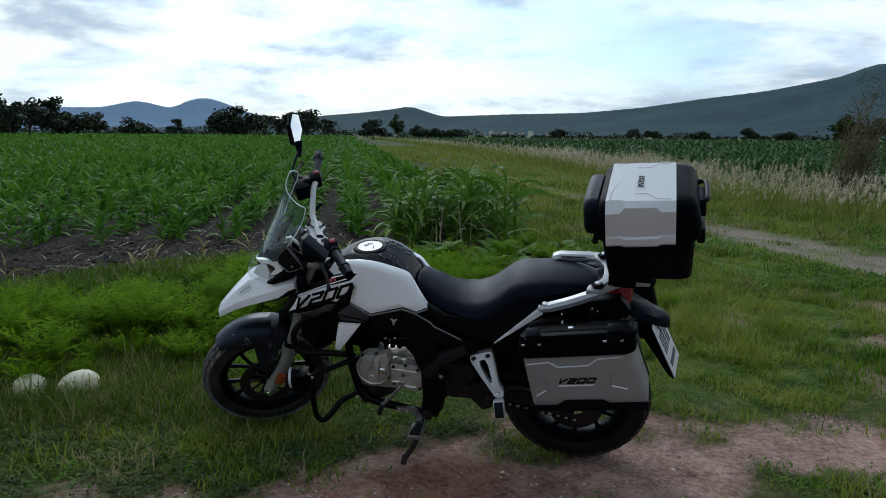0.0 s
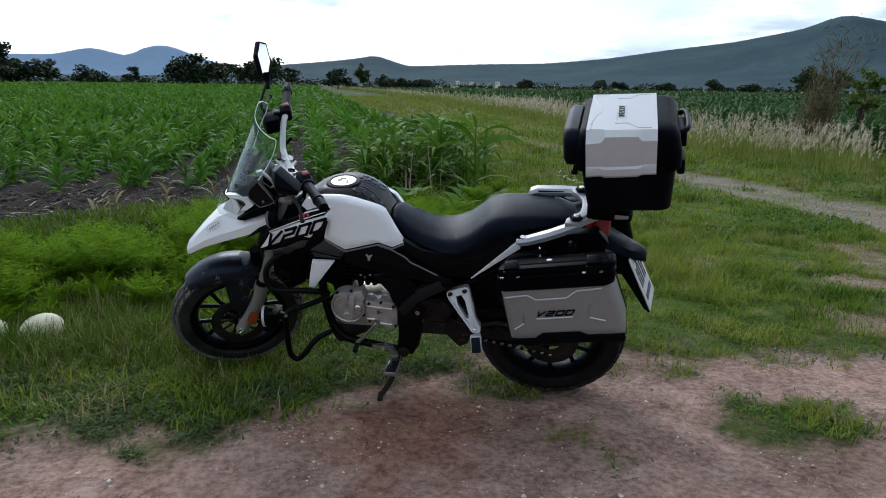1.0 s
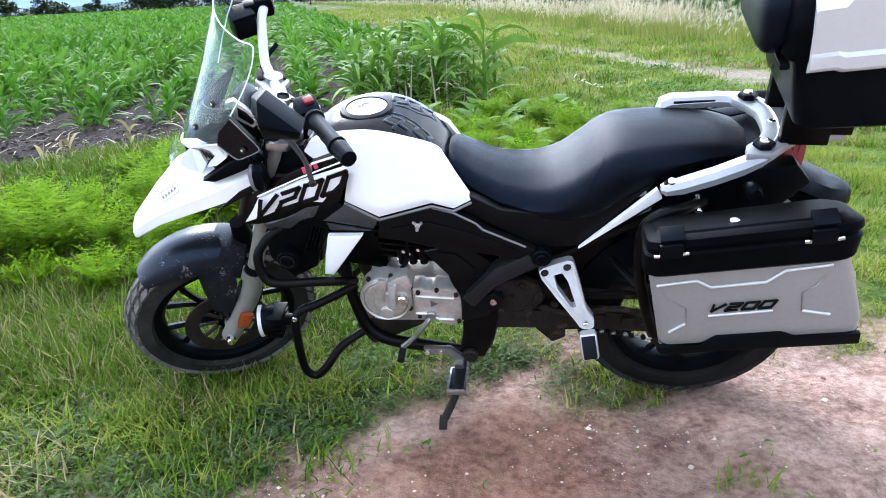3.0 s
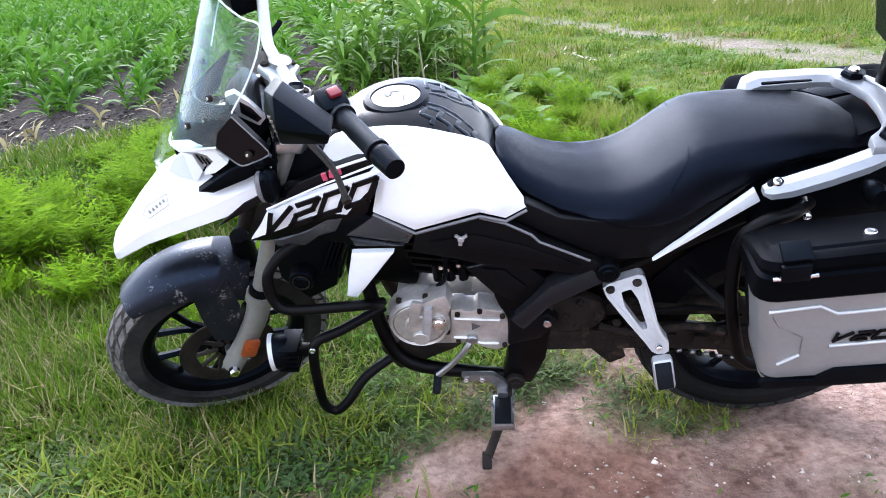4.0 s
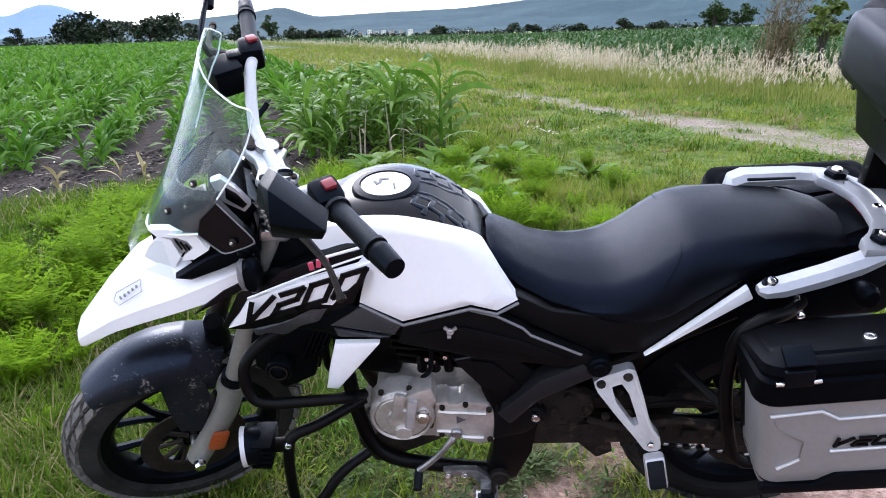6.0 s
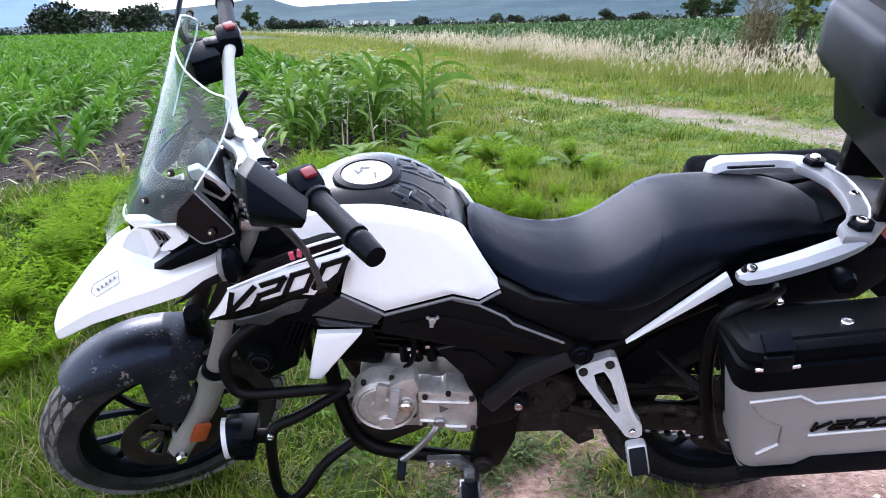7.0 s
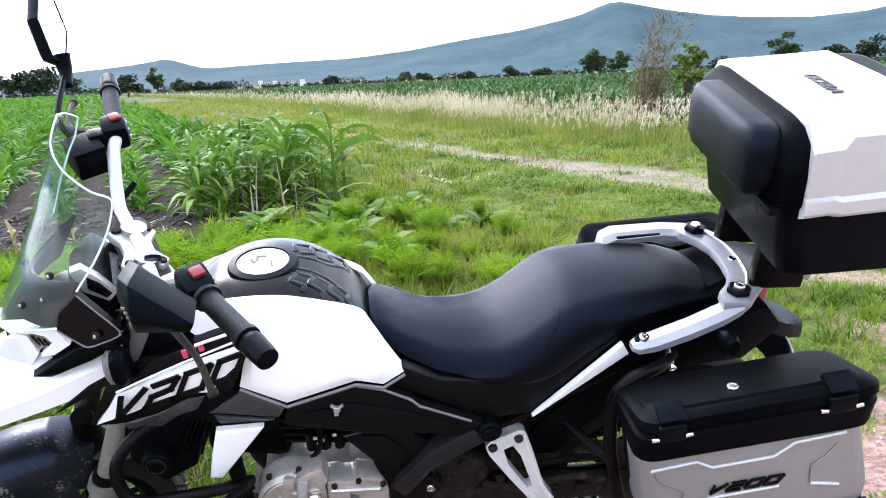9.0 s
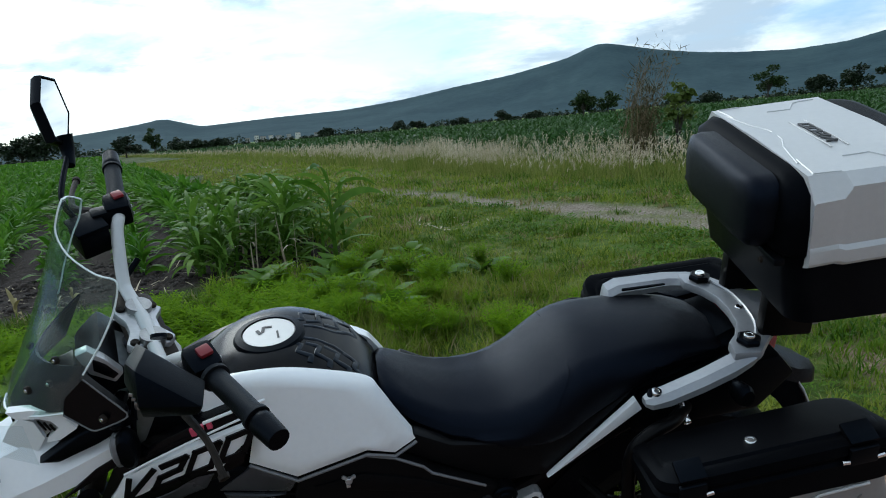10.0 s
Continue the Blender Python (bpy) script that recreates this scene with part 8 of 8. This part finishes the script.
    tagged(gather("ground_cover", [cover], BROAD), "low leafy green ground cover", "ground cover", kind="stuff")
    # uneven tufts of taller blades over the meadow
    for n, x0, x1, y0, y1, hh, ww, rad in ((520, 0.3, 6.5, 3.6, 9.0, 0.12, 0.010, 0.07), (520, -0.2, 9.0, 8.0, 20.0, 0.17, 0.018, 0.14), (260, -3.2, -0.4, 2.5, 3.6, 0.09, 0.007, 0.06), (46, -1.20, -0.42, 2.86, 3.10, 0.10, 0.007, 0.05)):
        cx, cy = scatter(r, n, x0, x1, y0, y1)
        ok = (r.random(n) < turf(cx, cy)) & (side_of(cx, cy) > -0.1) | (y1 < 4)
        cx, cy = cx[ok], cy[ok]
        m = 46
        size = np.repeat(r.uniform(0.45, 1.25, len(cx)), m)
        x = np.repeat(cx, m) + r.normal(0, 1, len(cx) * m) * rad * size
        y = np.repeat(cy, m) + r.normal(0, 1, len(cx) * m) * rad * 0.8 * size
        k = len(x)
        st = strips(ground_points(x, y), r.uniform(0, 6.28, k), np.radians(r.uniform(50, 88, k)), np.radians(r.uniform(-25, 60, k)), hh * size * r.uniform(0.5, 1.2, k), ww * r.uniform(0.6, 1.3, k), 2, "blade")
        which = np.repeat(r.random(len(cx)), m)
        q = st[1].reshape(k, -1, 4)
        co = st[0].reshape(k, -1, 3)
        for sel, out in ((which < 0.42, pieces), ((which >= 0.42) & (which < 0.86), meadow), (which >= 0.86, dry)):
            if sel.any():
                c2 = co[sel]
                q2 = (q[:1] + (np.arange(sel.sum()) * co.shape[1])[:, None, None]).reshape(-1, 4)
                out.append((c2.reshape(-1, 3), q2))
    # low dark leaves in patches further on
    x, y = scatter(r, 60000, -0.4, 7.0, 6.0, 13.0)
    keep = (r.random(len(x)) < turf(x, y) * np.clip(1.1 * fnoise(x, y, 0.75, 24) + 0.05, 0, 1)) & (side_of(x, y) > -0.1)
    x, y = x[keep], y[keep]
    n = len(x)
    patch = strips(ground_points(x, y, 0.004 + 0.05 * r.random(n)), r.uniform(0, 6.28, n), np.radians(r.uniform(5, 60, n)), np.radians(r.uniform(-30, 25, n)), r.uniform(0.03, 0.07, n), r.uniform(0.012, 0.028, n), 2, "leaf", roll=r.normal(0, 0.4, n))
    tagged(gather("ground_cover", [patch], BROAD), "patches of low dark leaves in the meadow", "ground cover", kind="stuff")
    # low tufts on the earth's edge
    tufts = []
    for k in range(420):
        x, y = r.uniform(-2.4, 3.4), r.uniform(1.75, 3.5)
        bare = dirt_at(np.array([x]), np.array([y]))[0]
        if bare < 0.12 or r.random() < (bare - 0.55) * 2.2 or (abs(x + 0.1) < 1.3 and abs(y - 3.0) < 0.35) or (r.random() > 0.35 and y < 2.2):
            continue
        n = int(r.integers(25, 70))
        rad = r.uniform(0.04, 0.11)
        q = np.stack([r.normal(0, rad, n), r.normal(0, rad * 0.7, n), np.full(n, -0.004)], 1)
        st = strips(q, r.uniform(0, 6.28, n), np.radians(r.uniform(20, 75, n)), np.radians(r.uniform(-30, 40, n)), r.uniform(0.012, 0.042, n), r.uniform(0.004, 0.010, n), 2, "leaf")
        tufts.append((st[0] + np.array([x, y, float(ground_z(np.array([x]), np.array([y]))[0])]), st[1]))
    tagged(gather("grass_tufts", tufts, LOW_LEAF), "low tufts of green leaves on bare earth", "grass", kind="stuff")
    # pale dead stalks at the corner of the field
    for k in range(9):
        x, y = r.normal(0.15, 0.25), r.normal(8.75, 0.25)
        st = strips(np.zeros((1, 3)), r.uniform(0, 6.28, 1), np.radians(r.uniform(78, 90, 1)), np.radians(r.uniform(70, 95, 1)), r.uniform(0.35, 0.8, 1), np.full(1, 0.022), 4, "blade")
        sb = strips(np.array([[0, 0, 0.25]]), r.uniform(0, 6.28, 1), np.radians(r.uniform(30, 60, 1)), np.radians(r.uniform(-70, -30, 1)), r.uniform(0.15, 0.3, 1), np.full(1, 0.02), 4, "leaf")
        g = gather("dead_stalk", [st, sb], STRAW)
        g.location = (x, y, float(ground_z(x, y)) - 0.01)
        tagged(g, "thin pale dead stalk at the field corner", "stalk", "dead stalks")
    tagged(gather("meadow_grass", meadow, MEADOW), "sunlit yellow-green meadow grass beside the track", "grass", kind="stuff")
    tagged(gather("grass", pieces, GRASS), "short patchy green meadow grass", "grass", kind="stuff")
    tagged(gather("dry_grass", dry, DRY), "dry yellowed blades among the grass", "grass", kind="stuff")


def build_weeds():
    """Ferny bright weeds between the verge and the soil, as single bushes."""
    r = np.random.default_rng(51)
    spots = []
    tries = 0
    while len(spots) < 215 and tries < 9000:
        tries += 1
        x, y = r.uniform(-4.6, 0.2), r.uniform(3.05, 7.2)
        lim = lerp_line(x, [-4.6, -2.2, -1.2, -0.5, 0.2], [3.1, 3.25, 3.5, 4.0, 4.8])
        if y < lim or y > field_edge(x) - 0.7:
            continue
        if any((x - a) ** 2 + (y - b) ** 2 < 0.17 ** 2 for a, b, *_ in spots):
            continue
        sight = lerp_line(x / y, [-0.75, -0.65, -0.54, -0.41, -0.30, -0.15], [5.8, 6.06, 6.21, 6.6, 8.1, 8.3])
        h = min(r.uniform(0.28, 0.46) * (1.0 if y > lim + 0.6 else 0.72 if y > lim + 0.3 else 0.5), 1.3 * (1 - y / sight)) * r.uniform(0.75, 1.25)
        if h < 0.1:
            continue
        spots.append((x, y, h))
    for k in range(70):
        x, y = r.normal(0.45, 0.55), r.normal(6.3, 0.8)
        if y < field_edge(x) - 0.2 and y > 4.7:
            spots.append((x, y, r.uniform(0.16, 0.32)))
    base = []
    for k in range(7):
        pts, azs, e0, e1, ls, ws = [], [], [], [], [], []
        for s in range(34):
            a, lean = r.uniform(0, 6.28), r.uniform(0.15, 0.75)
            L_ = r.uniform(0.6, 1.05)
            for j in range(14):
                f = 0.2 + 0.8 * j / 13
                q = np.array([math.cos(a) * lean * f * f * 0.75, math.sin(a) * lean * f * f * 0.75, L_ * f * (1 - 0.25 * lean * f)])
                for side in (-1, 1):
                    pts.append(q)
                    azs.append(a + side * r.uniform(0.6, 1.5))
                    e0.append(r.uniform(0.1, 0.8)); e1.append(r.uniform(-0.6, 0.4))
                    ls.append(r.uniform(0.13, 0.27) * (1.1 - 0.6 * f)); ws.append(r.uniform(0.018, 0.038))
        st = strips(np.array(pts), np.array(azs), np.array(e0), np.array(e1), np.array(ls), np.array(ws), 2, "leaf")
        base.append(raw_mesh("ferny_weed", st[0], st[1]))
        base[-1].materials.append(WEED)
    for k, (x, y, h) in enumerate(spots):
        ob = new("ferny_weed", base[k % 7])
        ob.matrix_world = Matrix.Translation((x, y, float(ground_z(x, y)) - 0.02)) @ Matrix.Rotation(r.uniform(0, 6.28), 4, "Z") @ Matrix.Diagonal((h * 1.15, h * 1.15, h, 1))
        tagged(ob, "feathery bright green weed bush", "weed", "weeds along the verge")
    # broad leaves by the corner of the field
    for k in range(26):
        x, y = r.normal(0.55, 0.5), r.normal(7.4, 0.5)
        n = 9
        ob = new("broadleaf_weed")
        for q in range(n):
            st = strips(np.array([[0, 0, 0.02]]), r.uniform(0, 6.28, 1), np.radians(r.uniform(35, 80, 1)), np.radians(r.uniform(-40, 10, 1)), r.uniform(0.18, 0.36, 1), r.uniform(0.08, 0.15, 1), 4, "leaf")
            gather("leaf", [st], BROAD, ob)
        ob.location = (x, y, float(ground_z(x, y)) - 0.01)
        tagged(ob, "broad-leaved green weed at the field corner", "weed", "broad weeds")


def build_band():
    """The strip of tall pale grass along the track."""
    r = np.random.default_rng(61)
    seg = BAND[:-1]
    pts = []
    lens = np.hypot(*np.diff(BAND, axis=0).T)
    for (a, b, ln) in zip(BAND, BAND[1:], lens):
        n = int(min(ln, 60) * 430 / (1 + max(a[1] - 20, 0) / 30))
        t = r.random(n)
        q = a + (b - a) * t[:, None]
        nrm = np.array([b[1] - a[1], a[0] - b[0]]) / ln
        pts.append(q + nrm * r.normal(0.35, 0.55, n)[:, None])
    p = np.concatenate(pts)
    x, y = p[:, 0], p[:, 1]
    keep = fnoise(x, y, 1.6, 3) > -0.45
    x, y = x[keep], y[keep]
    n = len(x)
    base = np.stack([x, y, np.full(n, -0.02)], 1)
    h = r.uniform(0.35, 0.75, n) * (1 + 0.25 * fnoise(x, y, 2.0, 4))
    far = 1 + np.maximum(y - 18, 0) / 14
    green = strips(base, r.uniform(0, 6.28, n), np.radians(r.uniform(65, 89, n)), np.radians(r.uniform(10, 75, n)), h * r.uniform(0.6, 1.05, n), 0.010 * far, 2, "blade")
    sel = r.random(n) < np.clip(0.52 + 0.45 * fnoise(x, y, 1.3, 7), 0.05, 0.9) * np.where(y > 40, 0.12, np.where(y > 24, 0.45, 1.0))
    b, m, hs = base[sel], sel.sum(), h[sel] * r.uniform(0.85, 1.3, sel.sum())
    az, fs = r.uniform(0, 6.28, m), far[sel]
    stalk = strips(b, az, np.radians(np.full(m, 86.0)), np.radians(np.full(m, 80.0)), hs, 0.006 * fs, 2, "blade")
    top = b + np.stack([np.cos(az) * 0.10 * hs, np.sin(az) * 0.10 * hs, hs * 0.80], 1)
    tall = []
    for k in range(6):
        a2 = 0.3 + r.normal(0, 0.8, m)
        tall.append(strips(top + np.stack([np.zeros(m), np.zeros(m), hs * 0.03 * k], 1), a2, np.radians(r.uniform(55, 85, m)), np.radians(r.uniform(-25, 50, m)), r.uniform(0.045, 0.115, m), 0.010 * fs * r.uniform(0.6, 1.3, m), 2, "leaf", roll=r.normal(0, 0.8, m)))
    tagged(gather("verge_grass", [green, stalk], VERGE), "tall yellow-green verge grass", "grass", kind="stuff")
    tagged(gather("pale_plume_grass", tall, PLUME), "tall grass with pale feathery plumes", "grass", kind="stuff")


def build_shrub():
    """The brownish shrub by the track and the sapling behind it."""
    r = np.random.default_rng(71)
    t = new("dry_shrub")
    t.location = (8.0, 14.1, 0)
    limbs, tips = [], []
    for k in range(34):
        a, lean = r.uniform(0, 6.28), abs(r.normal(0.07, 0.07))
        h = r.uniform(0.7, 2.6) * (1 - lean)
        p = [(0.15 * math.cos(a), 0.15 * math.sin(a), -0.05)]
        for f in (0.3, 0.65, 1.0):
            p.append((math.cos(a) * (0.15 + lean * h * f) + r.normal(0, 0.06) + 0.62 * f * f * h / 2.5, math.sin(a) * (0.15 + lean * h * f) + r.normal(0, 0.06), h * f))
        limbs.append(tube(p, [0.014, 0.008, 0.003], 5, 3))
        for q in np.linspace(0.25, 1, 7):
            f = q * 3
            m = min(int(f), 2)
            tips.append(np.array(p[m]) + (np.array(p[m + 1]) - np.array(p[m])) * (f - m))
    for limb in limbs:
        part("branch", limb, TWIG, t)
    n = 2600
    pick = np.array(tips)[r.integers(0, len(tips), n)] + r.normal(0, 0.11, (n, 3))
    pick[:, 2] = np.maximum(pick[:, 2], 0.02)
    gather("leaves", [strips(pick, r.uniform(0, 6.28, n), r.uniform(0.1, 1.5, n), r.uniform(-0.2, 1.3, n), r.uniform(0.08, 0.24, n), r.uniform(0.009, 0.022, n), 2, "leaf", roll=r.uniform(-1.5, 1.5, n))], leaf_mat("shrub_leaf", (0.060, 0.056, 0.022), (0.135, 0.108, 0.055), 0.6), t)
    tagged(t, "wispy brownish shrub beside the dirt track", "shrub")
    sap = leaf_mat("sapling_leaf", (0.075, 0.115, 0.022), (0.14, 0.185, 0.045), 0.6)
    build_tree(8.95, 13.95, 2.2, 0.72, 903, sap, "slender light green sapling beside the track", per=30, lift=0.4)


def build_litter():
    """Pebbles, straw and clods."""
    r = np.random.default_rng(81)
    x, y = scatter(r, 26000, -2.4, 3.4, 1.6, 3.6)
    k = r.random(len(x)) < dirt_at(x, y) ** 2 * np.clip(0.32 + 1.1 * fnoise(x, y, 0.22, 41) + 0.5 * fnoise(x, y, 0.9, 42), 0.03, 1)
    x, y = x[k], y[k]
    s = 0.0014 + 0.0055 * r.random(len(x)) ** 5 + 0.009 * (r.random(len(x)) < 0.014)
    oct_ = np.array([(1, 0, 0), (0, 1, 0), (-1, 0, 0), (0, -1, 0), (0, 0, 0.75), (0, 0, -0.4)], float)
    co = (oct_[None] * s[:, None, None] * r.uniform(0.6, 1.4, (len(x), 6, 1))) + ground_points(x, y, 0.001)[:, None, :]
    b = (np.arange(len(x)) * 6)[:, None, None]
    tri = (np.array([(0, 1, 4), (1, 2, 4), (2, 3, 4), (3, 0, 4), (1, 0, 5), (2, 1, 5), (3, 2, 5), (0, 3, 5)])[None] + b).reshape(-1, 3)
    me = raw_mesh("pebbles", co.reshape(-1, 3), np.zeros((0, 4), int), tri)
    PEB = mat("pale_pebble", (0.24, 0.155, 0.12), (0.74, 0.66, 0.57), rough=0.9, island=1.0)
    tagged(link("pebbles", me, PEB, smooth=0), "small pale pebbles on bare earth", "pebbles", kind="stuff")
    n = 420
    x, y = scatter(r, n, -4.5, 0.9, 5.6, 9.5)
    k = soil_at(x, y) > 0.5
    p = ground_points(x[k], y[k], 0.012)
    st = strips(p, r.uniform(0, 6.28, len(p)), r.uniform(-0.05, 0.5, len(p)), r.uniform(-0.2, 0.2, len(p)), r.uniform(0.06, 0.3, len(p)), r.uniform(0.008, 0.02, len(p)), 2, "blade")
    n = 40
    x, y = scatter(r, n, 1.7, 3.0, 9.2, 10.6)
    p = ground_points(x, y, 0.02)
    st2 = strips(p, r.uniform(0, 6.28, n), r.uniform(-0.05, 0.4, n), r.uniform(-0.2, 0.2, n), r.uniform(0.05, 0.22, n), r.uniform(0.01, 0.03, n), 2, "leaf")
    tagged(gather("straw_litter", [st, st2], STRAW), "dry stalks and straw lying on the soil", "straw", kind="stuff")
    # clods of soil
    n = 5000
    x, y = scatter(r, n, -5, 1.2, 5.3, 11)
    k = (soil_at(x, y) > 0.6) & (y < field_edge(x) + 2.5)
    x, y = x[k], y[k]
    s = 0.012 + 0.035 * r.random(len(x)) ** 3
    co = (oct_[None] * s[:, None, None] * r.uniform(0.6, 1.4, (len(x), 6, 1))) + ground_points(x, y, 0.0)[:, None, :]
    b = (np.arange(len(x)) * 6)[:, None, None]
    tri = (np.array([(0, 1, 4), (1, 2, 4), (2, 3, 4), (3, 0, 4), (1, 0, 5), (2, 1, 5), (3, 2, 5), (0, 3, 5)])[None] + b).reshape(-1, 3)
    CLOD = mat("soil_clod", (0.012, 0.0095, 0.008), (0.055, 0.042, 0.035), rough=0.95, island=0.8)
    tagged(link("soil_clods", raw_mesh("soil_clods", co.reshape(-1, 3), np.zeros((0, 4), int), tri), CLOD, smooth=0), "dark crumbled clods of ploughed soil", "soil", kind="stuff")


def build_stones():
    PALE = mat("pale_gourd_skin", (0.66, 0.62, 0.46), (0.55, 0.50, 0.34), rough=0.55, scale=9, bump=0.15, bump_scale=60)
    for k, (x, y, z, s, rz) in enumerate([(-1.89, 3.43, 0.048, 0.088, 20), (-2.12, 3.38, 0.050, 0.080, -25)]):
        bm = bmesh.new()
        bmesh.ops.create_icosphere(bm, subdivisions=3, radius=1.0)
        for v in bm.verts:
            n_ = noise.noise(v.co * 1.3 + Vector((k * 7, 0, 0)))
            v.co *= 1 + 0.06 * n_
        bmesh.ops.scale(bm, vec=(s * 1.25, s, s * 0.95), verts=bm.verts)
        ob = part("pale_gourd", bm, PALE, None)
        ob.matrix_world = pose(x, y, z, 0, -18, rz)
        tagged(ob, "smooth pale yellowish rounded gourd lying in the grass", "gourd", "gourds in the grass")


build_corn()
build_sorghum()
build_grass()
build_weeds()
build_band()
build_shrub()
build_litter()
build_stones()
